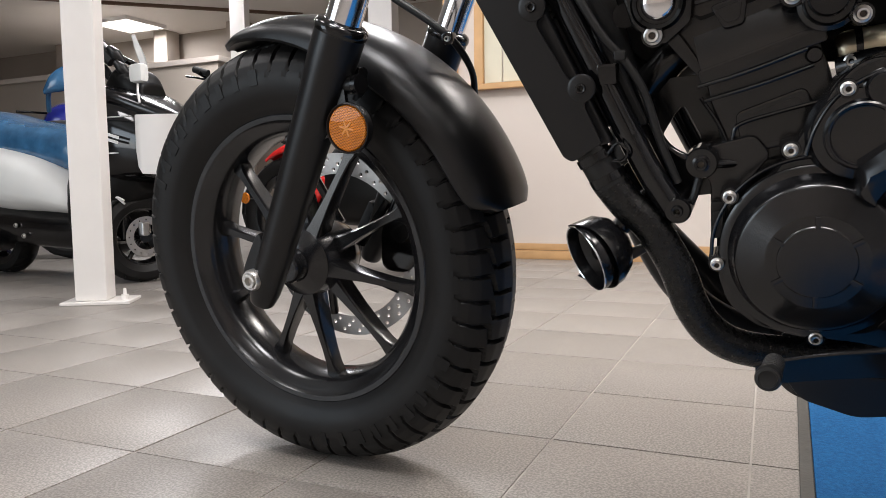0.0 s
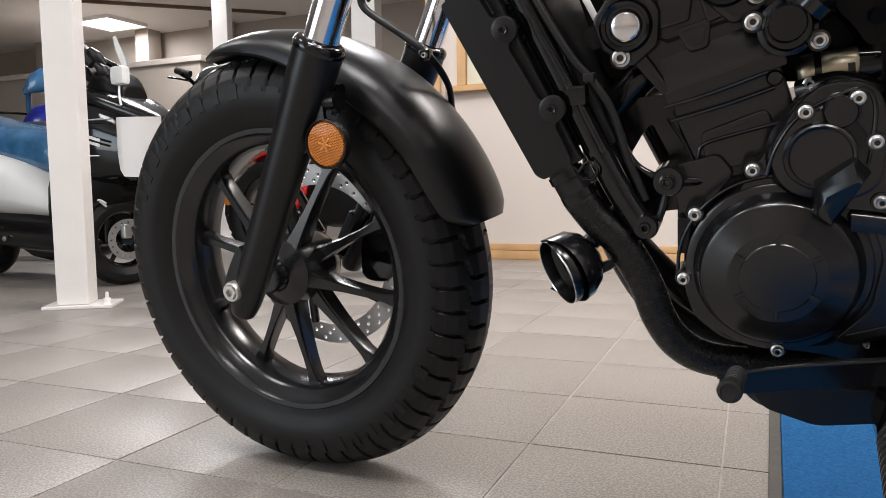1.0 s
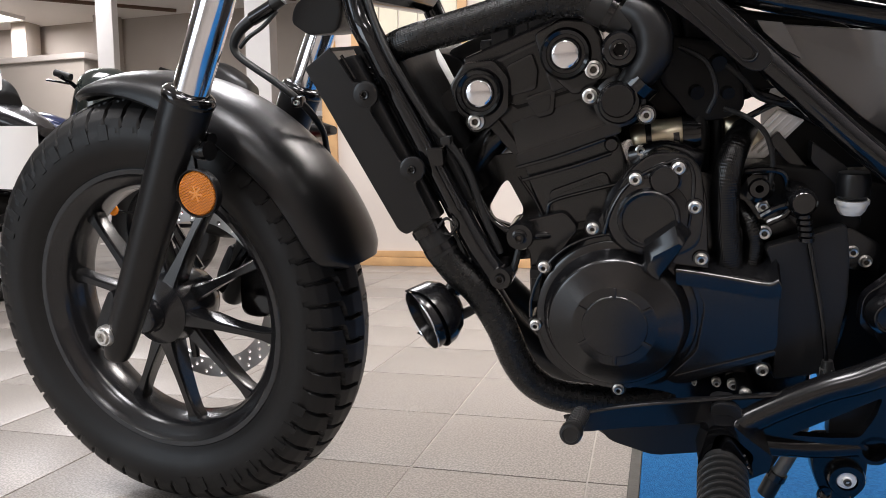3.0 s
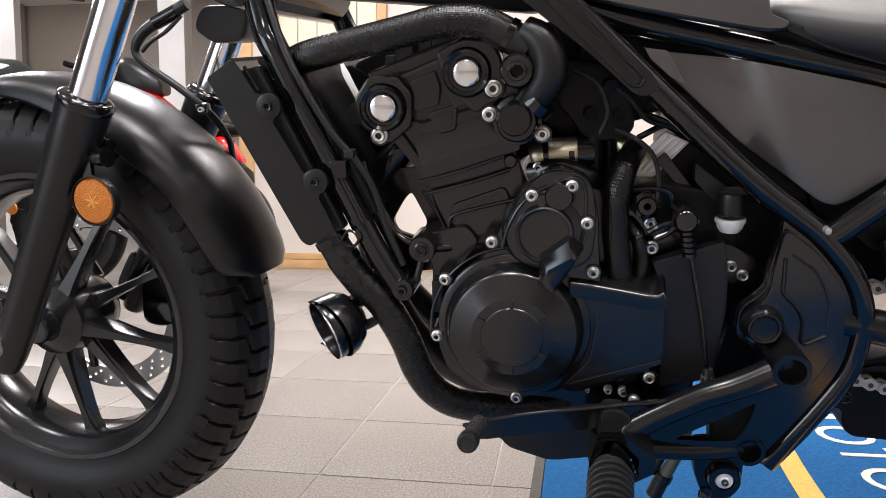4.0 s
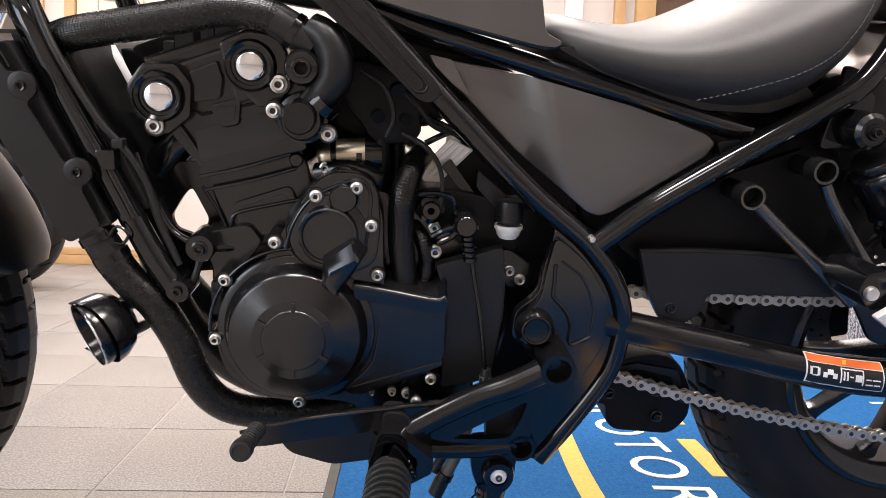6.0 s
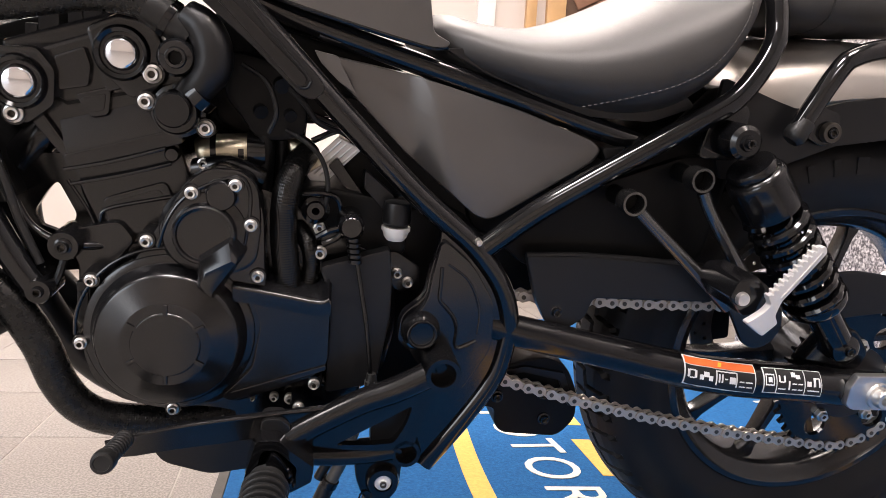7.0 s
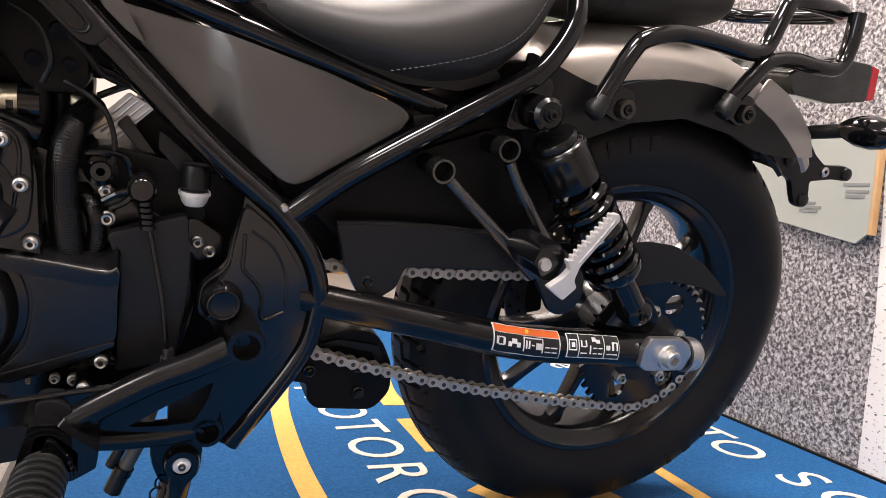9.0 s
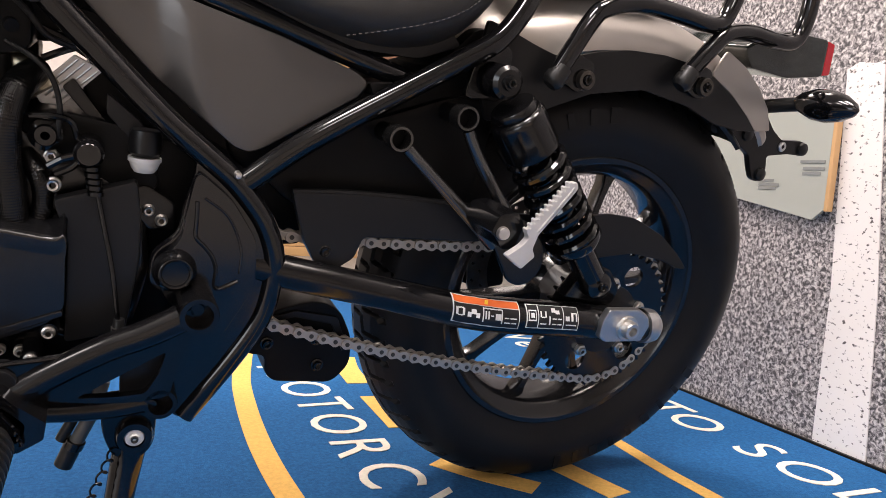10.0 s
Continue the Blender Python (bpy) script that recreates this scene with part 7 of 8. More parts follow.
# horn on its bracket
HD = Vector((-0.73, -0.61, -0.29)).normalized()
hr_ = Vector((0, 1, 0)).rotation_difference(HD).to_matrix()
HC = (0.440, -0.130, 0.379)
horn = part("horn", turn([(0, -0.024), (0.014, -0.024), (0.021, -0.018), (0.029, -0.008), (0.0350, 0.006), (0.0368, 0.016), (0.0362, 0.019), (0.0345, 0.019), (0.0325, 0.008), (0.024, 0.002), (0.017, 0.001), (0.015, 0.004), (0.010, 0.003), (0.007, 0.009), (0, 0.010)], HC, 48, turn_m=hr_), SATIN, bike, "round black horn with a bright rim")
part("rim", turn([(0.0362, 0.0190), (0.0366, 0.0204), (0.0360, 0.0210), (0.0352, 0.0202)], HC, 48, turn_m=hr_, closed=True), CHROME, horn, "thin chrome rim")
hu = (Vector((1, 0, 0)) - HD * HD.x).normalized()
hw = HD.cross(hu)
shroud = []
for k in range(29):
    a = radians(-118 + 236 * k / 28)
    f = abs(k - 14) / 14
    reach = 0.006 + 0.018 * f ** 3
    ring = []
    for r, h in ((0.014, -0.023), (0.028, -0.014), (0.0360, -0.002), (0.0382, reach), (0.0400, reach), (0.0380, -0.004), (0.030, -0.017), (0.015, -0.027)):
        ring.append(Vector(HC) + (hu * math.cos(a) + hw * math.sin(a)) * r + HD * h)
    shroud.append(ring)
part("shroud", loft(shroud), SATIN, horn, "black bracket band round the horn")
part("bracket", tube([(0.452, -0.105, 0.395), (0.466, -0.10, 0.410), (0.482, -0.10, 0.428), (0.495, -0.105, 0.440)], 0.010, 12), SATIN, horn)
part("terminal", tube([(0.455, -0.118, 0.366), (0.470, -0.116, 0.373), (0.484, -0.114, 0.380)], [0.0055, 0.0060, 0.0050], 10), SOFT, horn)
part("terminal", tube([(0.478, -0.116, 0.384), (0.494, -0.112, 0.388), (0.510, -0.108, 0.392)], 0.0024, 8), SOFT, horn)

# exhaust pipes, engine mount, cables beside the down tube
hose("exhaust_pipe", [(0.535, 0.02, 0.57), (0.478, 0.02, 0.545), (0.446, 0.02, 0.495), (0.442, 0.03, 0.42), (0.458, 0.045, 0.355), (0.494, 0.05, 0.288), (0.542, 0.05, 0.245), (0.61, 0.05, 0.222), (0.72, 0.06, 0.215)], 0.020, "matte black exhaust header pipe", 22, MATTE)
hose("exhaust_pipe", [(0.535, 0.10, 0.57), (0.468, 0.10, 0.545), (0.430, 0.10, 0.495), (0.430, 0.10, 0.42), (0.460, 0.10, 0.355), (0.516, 0.11, 0.288), (0.56, 0.10, 0.248), (0.63, 0.10, 0.225)], 0.020, "matte black exhaust header pipe", 22, MATTE)
mnt = part("engine_mount", tube([(0.470, -0.10, 0.560), (0.485, -0.108, 0.520), (0.505, -0.112, 0.482), (0.538, -0.114, 0.466), (0.570, -0.100, 0.462)], 0.0045, 10, 6), GLOSS, bike, "black front engine mount")
part("mount_eye", turn([(0.006, -0.128), (0.014, -0.128), (0.0155, -0.124), (0.0155, -0.09), (0.006, -0.09)], (0.538, 0, 0.467), 24), GLOSS, mnt)
part("mount_bolt", screw(bmesh.new(), 0.538, -0.134, 0.467, 0.0085), SATIN, mnt)
part("mount_arm", tube([(0.535, -0.112, 0.452), (0.528, -0.118, 0.428), (0.514, -0.122, 0.412), (0.500, -0.12, 0.41)], 0.004, 8, 6), SOFT, mnt)
part("filter_pipe", tube([(0.475, -0.05, 0.535), (0.502, -0.05, 0.565), (0.530, -0.04, 0.585)], 0.018, 16), SATIN, mnt)
hose("wiring_loom", [(0.380, -0.118, 0.74), (0.398, -0.130, 0.69), (0.416, -0.136, 0.652), (0.448, -0.136, 0.596), (0.468, -0.132, 0.570), (0.486, -0.128, 0.538), (0.500, -0.126, 0.490), (0.516, -0.124, 0.448)], 0.0042, "thin black cable along the down tube", 10, SOFT)
hose("wiring_loom", [(0.368, -0.105, 0.735), (0.385, -0.128, 0.69), (0.408, -0.134, 0.64), (0.446, -0.134, 0.566), (0.478, -0.136, 0.50)], 0.0046, "glossy black cable along the down tube", 10, GLOSS)
part("cable_tie", block(0.460, 0.471, -0.141, -0.126, 0.570, 0.579, 0.002), SOFT, mnt)
part("mount_plate", slab([(0.474, 0.545), (0.535, 0.548), (0.566, 0.464), (0.551, 0.425), (0.505, 0.420), (0.479, 0.445), (0.455, 0.470), (0.462, 0.510)], -0.062, -0.054, 0, 0.004, holes=[[(0.516, 0.519), (0.534, 0.483), (0.523, 0.462), (0.497, 0.471), (0.492, 0.485), (0.507, 0.510)]]), SATIN, mnt, "black stamped engine hanger plate")
part("front_flap", slab([(0.455, 0.46), (0.478, 0.475), (0.505, 0.435), (0.50, 0.40), (0.478, 0.405)], -0.085, -0.075, 0.002, 0.006), SATIN, mnt)
hd = part("heat_cap", turn([(0, 0.0), (0.008, 0.0), (0.011, -0.004), (0.012, -0.012), (0.0, -0.012)], (0.462, -0.075, 0.612), 24), PLASTIC, bike, "pale plastic cap behind the cables")
bm = tube([(0.448, -0.086, 0.668), (0.453, -0.088, 0.655), (0.464, -0.088, 0.632), (0.470, -0.088, 0.616)], [0.002, 0.0045, 0.004, 0.002], 12, 5, flat=0.4)
part("pale_guide", bm, FOAM, hd)

# inner body behind the pivot plate and under the seat, shade put into its colour
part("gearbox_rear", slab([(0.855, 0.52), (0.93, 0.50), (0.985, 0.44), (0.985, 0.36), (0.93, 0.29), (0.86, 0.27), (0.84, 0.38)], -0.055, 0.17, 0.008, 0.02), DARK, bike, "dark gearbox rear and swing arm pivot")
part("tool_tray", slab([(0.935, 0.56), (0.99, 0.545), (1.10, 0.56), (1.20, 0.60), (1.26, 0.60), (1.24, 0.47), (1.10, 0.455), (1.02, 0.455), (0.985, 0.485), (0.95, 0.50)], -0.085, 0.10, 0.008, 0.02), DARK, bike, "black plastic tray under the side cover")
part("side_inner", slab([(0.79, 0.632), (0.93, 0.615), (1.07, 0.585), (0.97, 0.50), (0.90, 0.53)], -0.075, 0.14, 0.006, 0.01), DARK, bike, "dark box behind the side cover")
part("swing_pivot", turn([(0, -0.115), (0.024, -0.115), (0.027, -0.108), (0.027, 0.2)], (0.935, 0, 0.41), 24), SATIN, bike, "swing arm pivot tube")
# ---- motorcycles parked behind ----
def parked(px_u, d, heading):
    """Pose on the floor, x running along the vehicle."""
    return pose(px_u, d, 0, 0, 0, heading)


def small_wheel(name, parent, x, z, r, w, steer=0.0, spokes=6):
    t = part(name, turn([(r - 0.085, -w * 0.72), (r - 0.05, -w), (r - 0.02, -w * 0.86), (r - 0.004, -w * 0.45), (r, 0), (r - 0.004, w * 0.45), (r - 0.02, w * 0.86), (r - 0.05, w), (r - 0.085, w * 0.72)], (0, 0, 0), 48), RUBBER, parent, m=pose(x, 0, z, 0, 0, steer))
    bm = bmesh.new()
    turn([(r - 0.080, -w * 0.75), (r - 0.088, -w * 0.72), (r - 0.100, -w * 0.2), (r - 0.100, w * 0.2), (r - 0.088, w * 0.72), (r - 0.080, w * 0.75)], (0, 0, 0), 40, bm=bm)
    for k in range(spokes):
        a = 2 * math.pi * k / spokes
        sweep(bm, [(0.02 * math.cos(a), 0, 0.02 * math.sin(a)), ((r - 0.098) * math.cos(a), 0, (r - 0.098) * math.sin(a))], 0.011, 8)
    turn([(0, -w), (0.028, -w), (0.03, w), (0, w)], (0, 0, 0), 20, bm=bm)
    part("rim", bm, SATIN, t)
    part("disc", disc_bm(0.095, 0.06, -w - 0.012, -w - 0.008, [(0.08, 16, 0, 0.004)]), DISC, t)
    for k in range(18):
        a = 2 * math.pi * k / 18
        c = Vector(((r - 0.012) * math.cos(a), -w * 0.80, (r - 0.012) * math.sin(a)))
        part("groove", tube([c, Vector(((r - 0.001) * math.cos(a + 0.1), -w * 0.25, (r - 0.001) * math.sin(a + 0.1)))], 0.004, 6), DARK, t)
    return t


def body(name, parent, sections, mat_, label="", power=2.6, n=24):
    """A shell lofted along x through (x, y, z, half width, half height)."""
    fine = bend([(a, b, c) for a, b, c, _, _ in sections], 4)
    size = bend([(d, e, 0) for _, _, _, d, e in sections], 4)
    return part(name, loft([egg(p.x, p.y, p.z, max(0.003, q.x), max(0.003, q.y), n, power) for p, q in zip(fine, size)]), mat_, parent, label, angle=60)


# black maxi scooter, its front to the right
sc = thing("scooter", "glossy black maxi scooter with blue-wrapped seat and white foam", "scooter", parked(-2.17, 1.79, -4))
small_wheel("front_wheel", sc, 0.03, 0.215, 0.215, 0.060, 72)
body("front_cowl", sc, [(-0.30, 0, 0.62, 0.10, 0.12), (-0.20, 0, 0.66, 0.19, 0.20), (-0.05, 0, 0.67, 0.23, 0.225), (0.12, 0, 0.66, 0.21, 0.20), (0.26, 0, 0.63, 0.16, 0.15), (0.38, 0, 0.62, 0.09, 0.09), (0.43, 0, 0.61, 0.03, 0.03)], GLOSS, "glossy black front cowl")
body("nose_panel", sc, [(-0.16, -0.01, 0.87, 0.10, 0.02), (-0.04, -0.01, 0.865, 0.17, 0.045), (0.10, -0.01, 0.84, 0.17, 0.05), (0.26, -0.01, 0.78, 0.12, 0.045), (0.40, -0.01, 0.73, 0.05, 0.02)], SATIN, "satin grey-black nose panel")
body("leg_shield", sc, [(-0.26, 0, 0.34, 0.16, 0.18), (-0.18, 0, 0.38, 0.22, 0.26), (-0.08, 0, 0.42, 0.20, 0.22), (0.04, 0, 0.48, 0.16, 0.14), (0.14, 0, 0.52, 0.08, 0.08)], DARK, "black leg shield")
part("front_mudguard", mudguard_bm(0, 0, 150, 20, [(0, 0.226, 0.05, 0.02), (0.5, 0.235, 0.06, 0.03), (1, 0.226, 0.05, 0.02)]), DARK, sc, m=pose(0.03, 0, 0.215, 0, 0, 72))
for side in (-1, 1):
    part("fork_leg", tube([(0.03, side * 0.085, 0.205), (0.02, side * 0.085, 0.40), (0.0, side * 0.085, 0.55)], 0.02, 12), SATIN, sc)
part("caliper", block(0.085, 0.120, -0.060, -0.020, 0.22, 0.285, 0.010), ALU, sc, "bare metal brake caliper")
part("hose", tube([(0.02, -0.12, 0.52), (0.015, -0.13, 0.46), (0.03, -0.13, 0.41), (0.08, -0.12, 0.37)], 0.005, 8), PAPER, sc, "pale brake hose")
part("cable_tag", tube([(-0.01, -0.13, 0.385), (0.05, -0.135, 0.400), (0.09, -0.13, 0.385)], 0.005, 8), PAPER, sc, "pale cable tie")
for z0, x0, x1 in ((0.745, -0.10, 0.24), (0.590, -0.03, 0.16)):
    part("trim_line", tube([(x0, -0.222, z0 - 0.008), ((x0 + x1) / 2, -0.236, z0), (x1, -0.190, z0 + 0.004)], 0.0035, 8), ALU, sc, "pale trim line")
for k in range(2):
    part("name_bar", block(-0.05, 0.04, -0.236, -0.230, 0.680 - 0.022 * k, 0.692 - 0.022 * k, 0.001, m=pose(0, 0, 0, 0, 14, 0)), WHITE_INK, sc)
bar = part("handlebar", tube([(-0.14, -0.10, 1.19), (-0.06, -0.08, 1.09), (0.02, 0.0, 1.02), (0.04, 0.06, 1.00)], 0.014, 12), SATIN, sc, "black handlebar with controls")
part("grip", tube([(-0.150, -0.105, 1.200), (-0.075, -0.085, 1.105)], 0.022, 14), SOFT, bar)
part("bar_end", tube([(-0.160, -0.107, 1.212), (-0.148, -0.104, 1.197)], [0.016, 0.018], 14), SATIN, bar)
part("switch_block", tube([(-0.085, -0.09, 1.105), (-0.055, -0.085, 1.06), (-0.02, -0.07, 1.02)], [0.026, 0.036, 0.028], 14), PLASTIC, bar)
part("lever", tube([(-0.03, -0.11, 1.08), (-0.06, -0.16, 1.09), (-0.10, -0.17, 1.13)], 0.006, 8), SATIN, bar)
for k, (x, z) in enumerate(((-0.07, 0.99), (0.02, 1.05), (0.06, 0.98))):
    part("control", tube([(x - 0.025, -0.10, z + 0.03), (x, -0.085, z), (x + 0.02, -0.06, z - 0.04)], [0.014, 0.026, 0.018], 12), PLASTIC, bar)
body("binnacle", sc, [(-0.08, 0, 0.90, 0.07, 0.05), (0.0, 0, 0.92, 0.10, 0.08), (0.09, 0, 0.91, 0.10, 0.07), (0.17, 0, 0.86, 0.06, 0.04)], DARK, "black instrument binnacle")
part("windscreen", loft([[(x, -w, z), (x + 0.012, 0, z + 0.004), (x, w, z), (x - 0.006, w, z), (x + 0.006, 0, z + 0.004), (x - 0.006, -w, z)] for x, z, w in ((0.110, 0.99, 0.018), (0.092, 1.04, 0.022), (0.068, 1.09, 0.018), (0.040, 1.145, 0.006))]), SCREEN, sc, "small clear windscreen")
part("mirror_wrap", block(0.140, 0.225, -0.12, -0.07, 0.905, 0.990, 0.022, m=pose(0, 0, 0, 0, 0, 0)), FOAM, sc, "white foam round a mirror")
part("mirror_stem", tube([(0.18, -0.10, 0.90), (0.215, -0.13, 0.86), (0.235, -0.14, 0.81)], 0.005, 8), PAPER, sc)
part("delivery_sheet", loft([[(x, y, z0), (x, y, z1), (x + 0.002, y - 0.002, z1), (x + 0.002, y - 0.002, z0)] for x, y, z0, z1 in ((0.262, -0.19, 0.60, 0.752), (0.285, -0.20, 0.53, 0.752), (0.315, -0.205, 0.50, 0.750), (0.40, -0.19, 0.495, 0.748), (0.50, -0.16, 0.49, 0.745))]), PAPER, sc, "white paper sheet hung on the nose")
body("seat", sc, [(-1.25, 0, 0.82, 0.10, 0.06), (-1.00, 0, 0.76, 0.18, 0.10), (-0.72, 0, 0.69, 0.20, 0.11), (-0.45, 0, 0.65, 0.20, 0.11), (-0.24, 0, 0.61, 0.17, 0.11), (-0.14, 0, 0.58, 0.10, 0.08)], WRAP, "seat in crinkled blue plastic wrap")
body("foam_panel", sc, [(-1.30, -0.06, 0.58, 0.14, 0.10), (-1.00, -0.08, 0.53, 0.19, 0.15), (-0.70, -0.09, 0.50, 0.20, 0.16), (-0.40, -0.09, 0.46, 0.19, 0.13), (-0.22, -0.08, 0.40, 0.15, 0.08), (-0.15, -0.07, 0.36, 0.08, 0.03)], FOAM, "white foam sheet over the rear flank")
body("lower_body", sc, [(-1.25, 0, 0.30, 0.14, 0.08), (-0.9, 0, 0.28, 0.20, 0.11), (-0.5, 0, 0.26, 0.22, 0.11), (-0.2, 0, 0.25, 0.20, 0.10), (-0.06, 0, 0.27, 0.12, 0.08)], SATIN, "satin black lower body")
small_wheel("rear_wheel", sc, -1.02, 0.21, 0.21, 0.06)
body("exhaust", sc, [(-1.40, -0.20, 0.28, 0.05, 0.05), (-1.1, -0.20, 0.24, 0.07, 0.07), (-0.75, -0.19, 0.19, 0.06, 0.05)], SATIN, "dark exhaust silencer")
for x, z in ((-0.58, 0.27), (-0.52, 0.22)):
    part("bolt", screw(bmesh.new(), x, -0.235, z, 0.012), BOLT, sc)

# blue motorcycle behind it, partly in plastic wrap
sd2 = thing("motorcycle", "blue motorcycle with plastic-wrapped mirrors behind the scooter", "motorcycle", parked(-4.15, 2.80, 36))
body("fairing", sd2, [(0.02, 0, 0.86, 0.08, 0.06), (0.12, 0, 0.92, 0.16, 0.12), (0.30, 0, 0.92, 0.16, 0.13), (0.50, 0, 0.82, 0.10, 0.12), (0.60, 0, 0.76, 0.04, 0.05)], BLUEPAINT, "glossy blue front fairing")
body("tail", sd2, [(-0.75, 0, 0.93, 0.05, 0.02), (-0.55, 0, 0.93, 0.10, 0.04), (-0.36, 0, 0.95, 0.06, 0.03), (-0.22, 0, 0.97, 0.02, 0.01)], BLUEPAINT, "pointed blue tail")
body("lamp", sd2, [(-0.62, -0.05, 1.08, 0.05, 0.05), (-0.50, -0.05, 1.10, 0.10, 0.09), (-0.38, -0.05, 1.10, 0.08, 0.07), (-0.30, -0.05, 1.10, 0.03, 0.03)], SCREEN, "lamp in clear wrap")
body("lower_body", sd2, [(-0.6, 0, 0.5, 0.14, 0.16), (-0.2, 0, 0.5, 0.18, 0.25), (0.2, 0, 0.5, 0.16, 0.22), (0.35, 0, 0.55, 0.08, 0.10)], DARK)
part("mirror_arm", tube([(0.12, -0.20, 0.98), (0.14, -0.26, 1.08), (0.18, -0.30, 1.16)], 0.016, 10), WRAP, sd2, "mirror arm in blue wrap")
body("mirror", sd2, [(0.13, -0.31, 1.10, 0.02, 0.02), (0.18, -0.32, 1.15, 0.03, 0.06), (0.27, -0.32, 1.19, 0.035, 0.08), (0.34, -0.31, 1.22, 0.02, 0.03)], WRAP, "mirror in blue wrap")
part("lever", tube([(0.10, -0.18, 0.97), (0.02, -0.24, 0.97), (-0.06, -0.28, 0.97)], 0.008, 8), SATIN, sd2)
small_wheel("front_wheel", sd2, 0.65, 0.30, 0.30, 0.055)
small_wheel("rear_wheel", sd2, -0.75, 0.30, 0.30, 0.07)

# dark motorcycle with a smoked screen, and a red one, behind the front wheel
mc = thing("motorcycle", "dark green-grey motorcycle with a smoked screen parked behind", "motorcycle", parked(-2.83, 3.05, 30))
body("front_fairing", mc, [(0.02, -0.20, 0.86, 0.06, 0.06), (0.10, -0.24, 0.96, 0.16, 0.18), (0.20, -0.26, 1.00, 0.20, 0.20), (0.36, -0.24, 0.98, 0.20, 0.20), (0.52, -0.2, 0.84, 0.12, 0.14), (0.60, -0.2, 0.76, 0.04, 0.05)], GREYLENS, "dark fairing and smoked screen")
body("tank", mc, [(-0.60, 0, 0.82, 0.08, 0.05), (-0.40, -0.02, 0.86, 0.15, 0.09), (-0.15, -0.08, 0.86, 0.16, 0.10), (0.02, -0.1, 0.82, 0.10, 0.08)], NAVY, "dark blue tank")
body("engine_block", mc, [(-0.5, 0, 0.45, 0.14, 0.16), (-0.2, 0, 0.45, 0.18, 0.22), (0.1, 0, 0.45, 0.14, 0.20)], DARK)
body("seat", mc, [(-1.05, 0, 0.86, 0.06, 0.03), (-0.85, 0, 0.84, 0.12, 0.05), (-0.60, 0, 0.80, 0.12, 0.04)], VINYL)
small_wheel("front_wheel", mc, 0.48, 0.30, 0.30, 0.055)
small_wheel("rear_wheel", mc, -0.90, 0.30, 0.30, 0.07)
part("handlebar", tube([(0.02, -0.40, 1.14), (0.06, -0.30, 1.11), (0.10, -0.1, 1.05), (0.08, 0.25, 1.07), (0.02, 0.40, 1.12)], 0.013, 10), SATIN, mc)
part("grip", tube([(-0.015, -0.34, 1.165), (0.075, -0.38, 1.135)], 0.021, 12), SOFT, mc)
part("lever", tube([(0.06, -0.36, 1.10), (0.00, -0.38, 1.11), (-0.06, -0.36, 1.12)], 0.006, 8), SATIN, mc)

rb = thing("motorcycle", "black motorcycle with red fairing pieces parked behind the front wheel", "motorcycle", parked(-1.30, 2.42, 0))
body("tank", rb, [(-0.06, 0, 0.90, 0.04, 0.02), (-0.01, -0.03, 0.905, 0.09, 0.035), (0.06, -0.03, 0.89, 0.10, 0.035), (0.12, -0.02, 0.865, 0.06, 0.022), (0.145, 0, 0.855, 0.03, 0.010)], REDPAINT, "red tank shoulder")
part("stripe", tube([(-0.02, -0.148, 0.905), (0.03, -0.151, 0.912), (0.05, -0.150, 0.93)], 0.006, 6), WHITE_INK, rb, "thin white stripe")
body("dash", rb, [(-0.14, 0.02, 0.98, 0.06, 0.06), (-0.08, 0.02, 1.01, 0.10, 0.09), (0.02, 0.02, 0.98, 0.09, 0.07), (0.10, 0.02, 0.95, 0.04, 0.03)], PLASTIC, "dark instrument back")
body("tail_fairing", rb, [(0.37, -0.04, 0.70, 0.02, 0.015), (0.41, -0.05, 0.69, 0.05, 0.035), (0.455, -0.05, 0.67, 0.06, 0.035), (0.49, -0.04, 0.63, 0.04, 0.02), (0.51, -0.03, 0.61, 0.02, 0.010)], REDPAINT, "small red tail piece")
body("seat", rb, [(0.16, 0, 0.80, 0.08, 0.03), (0.28, 0, 0.77, 0.11, 0.045), (0.42, 0, 0.76, 0.10, 0.04), (0.52, 0, 0.75, 0.04, 0.02)], DARK, "dark seat")
part("front_mudguard", mudguard_bm(-0.42, 0.30, 118, 60, [(0, 0.33, 0.04, 0.02), (0.5, 0.37, 0.06, 0.05), (1, 0.36, 0.04, 0.03)]), REDPAINT, rb, "red front mudguard")
body("engine_block", rb, [(-0.22, 0, 0.40, 0.10, 0.12), (-0.05, 0, 0.46, 0.16, 0.22), (0.20, 0, 0.50, 0.17, 0.24), (0.42, 0, 0.50, 0.12, 0.14), (0.52, 0, 0.52, 0.05, 0.05)], DARK)
body("radiator_wing", rb, [(-0.25, -0.10, 0.36, 0.02, 0.02), (-0.21, -0.12, 0.40, 0.04, 0.06), (-0.16, -0.12, 0.44, 0.03, 0.05), (-0.12, -0.10, 0.48, 0.02, 0.02)], REDPAINT, "red radiator wing")
small_wheel("front_wheel", rb, -0.42, 0.30, 0.30, 0.055)
small_wheel("rear_wheel", rb, 0.36, 0.28, 0.28, 0.07)
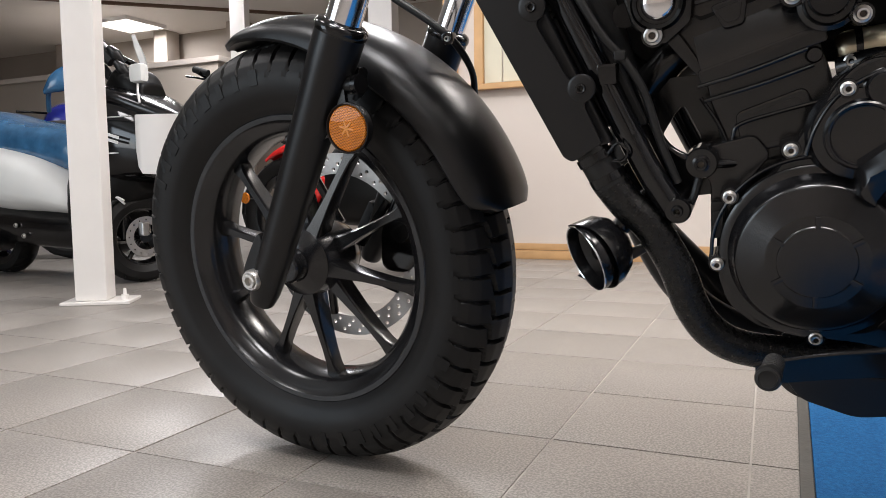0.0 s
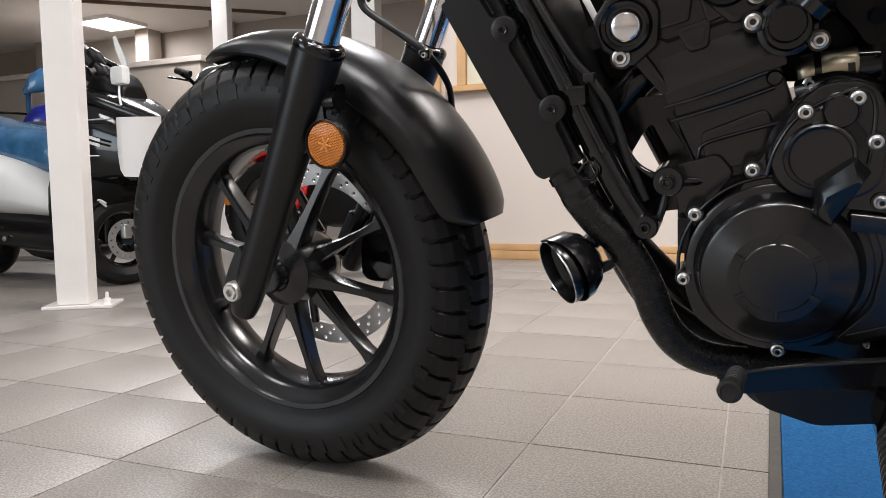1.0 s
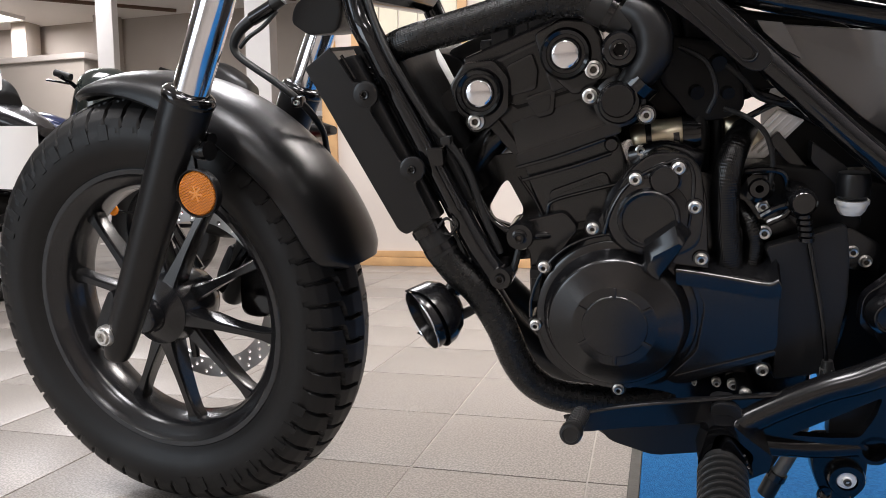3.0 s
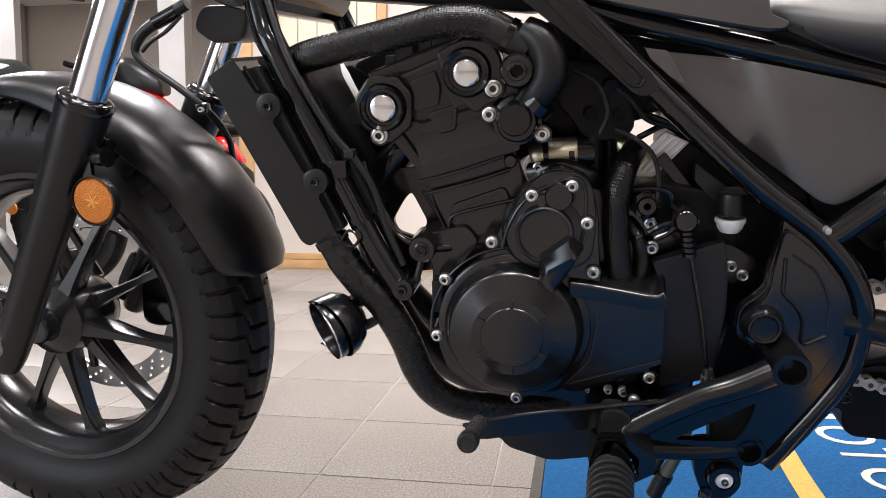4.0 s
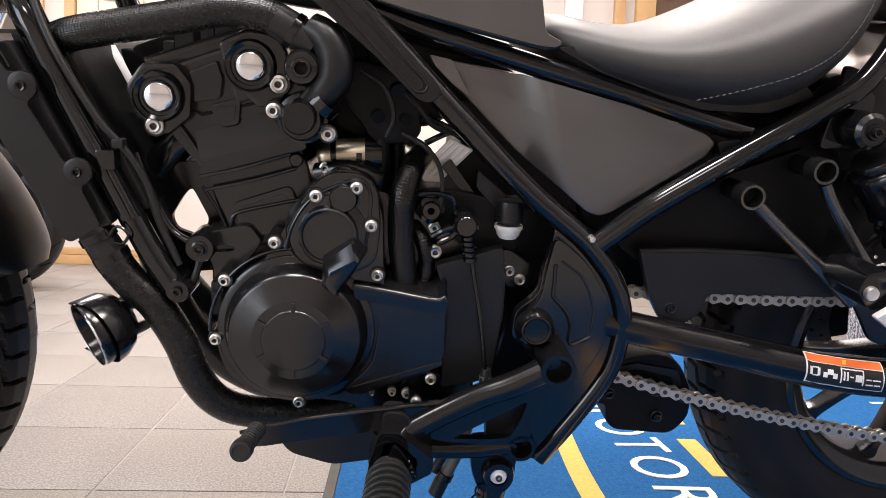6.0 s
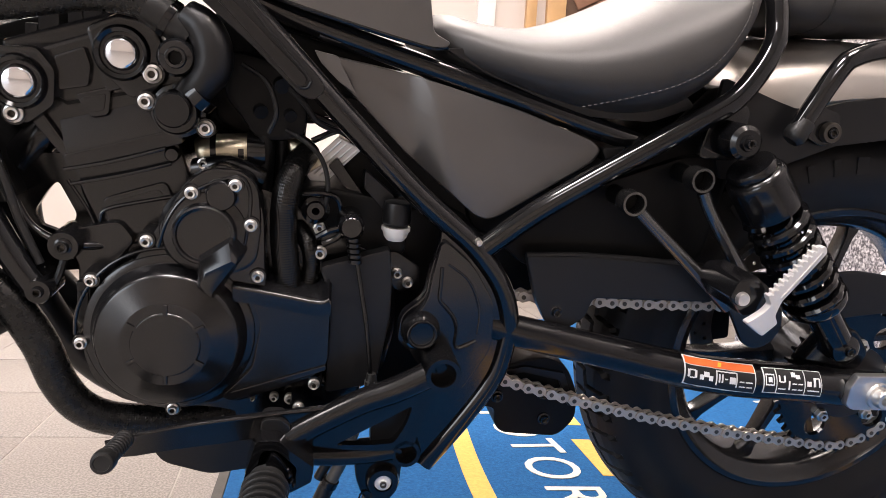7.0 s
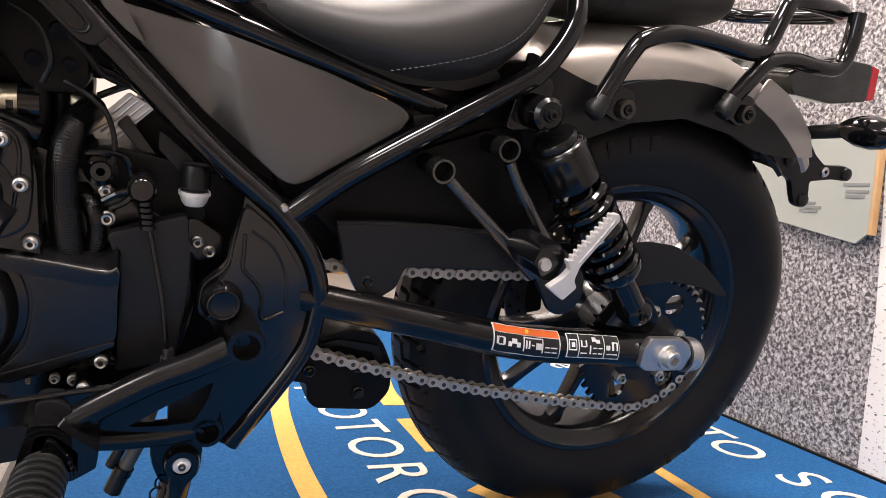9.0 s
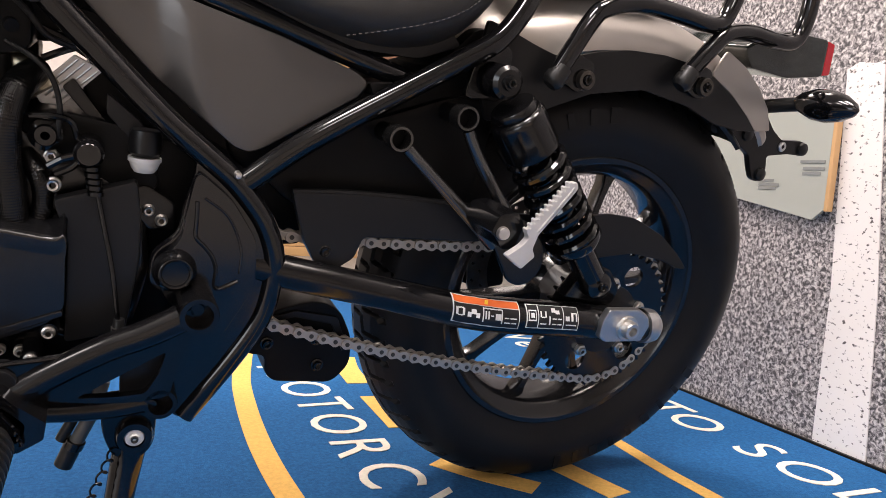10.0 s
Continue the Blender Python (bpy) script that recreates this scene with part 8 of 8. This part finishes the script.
part("fork_leg", tube([(-0.42, -0.09, 0.30), (-0.34, -0.09, 0.55), (-0.25, -0.09, 0.85)], 0.022, 14), ALU, rb, "bare metal fork leg")
part("reflector", turn([(0, -0.004), (0.028, -0.003), (0.030, 0.004), (0, 0.006)], (-0.66, -0.10, 0.385), 18), AMBER, rb, "small amber reflector")
part("reflector_arm", tube([(-0.66, -0.09, 0.385), (-0.52, -0.08, 0.36), (-0.40, -0.08, 0.34)], 0.006, 8), SATIN, rb)
part("handlebar", tube([(-0.16, -0.34, 1.02), (-0.12, -0.2, 1.0), (-0.10, 0, 0.98), (-0.12, 0.2, 1.0), (-0.16, 0.34, 1.02)], 0.013, 10), SATIN, rb)

# ---- floor tiles ----
tile_mesh = mesh_of("tile", block(-0.1506, 0.1506, -0.1506, 0.1506, -0.010, 0.0, 0.0012), TILE)
rest = []
GC, GS = math.cos(radians(TURN)), math.sin(radians(TURN))
for i in range(-36, 14):
    for j in range(-16, 24):
        gx, gy = (i + 0.5) * PITCH, (j + 0.5) * PITCH
        x, y = TX + gx * GC - gy * GS, TY + gx * GS + gy * GC
        if NEAR[0] < x < NEAR[1] and NEAR[2] < y < NEAR[3]:
            ob = new("tile", tile_mesh)
            ob.parent = floor
            ob.matrix_basis = pose(x, y, random.uniform(-0.0006, 0.0), random.uniform(-0.03, 0.03), random.uniform(-0.03, 0.03), TURN)
        elif -10.4 < x < 4.1 and -4.0 < y < 6.8:
            rest.append((x, y))
verts, faces = [], []
h = 0.1506
for x, y in rest:
    k = len(verts)
    z = random.uniform(-0.0006, 0.0)
    verts += [(x + (a * GC - b * GS) * h, y + (a * GS + b * GC) * h, z) for a, b in ((-1, -1), (1, -1), (1, 1), (-1, 1))]
    verts += [(a, b, -0.01) for a, b, _ in verts[-4:]]
    faces += [(k, k + 1, k + 2, k + 3)] + [(k + a, k + 4 + a, k + 4 + (a + 1) % 4, k + (a + 1) % 4) for a in range(4)]
me = bpy.data.meshes.new("tiles")
me.from_pydata(verts, [], faces)
me.materials.append(TILE)
ob = tagged(new("tiles", me), kind="stuff")
ob.parent = floor
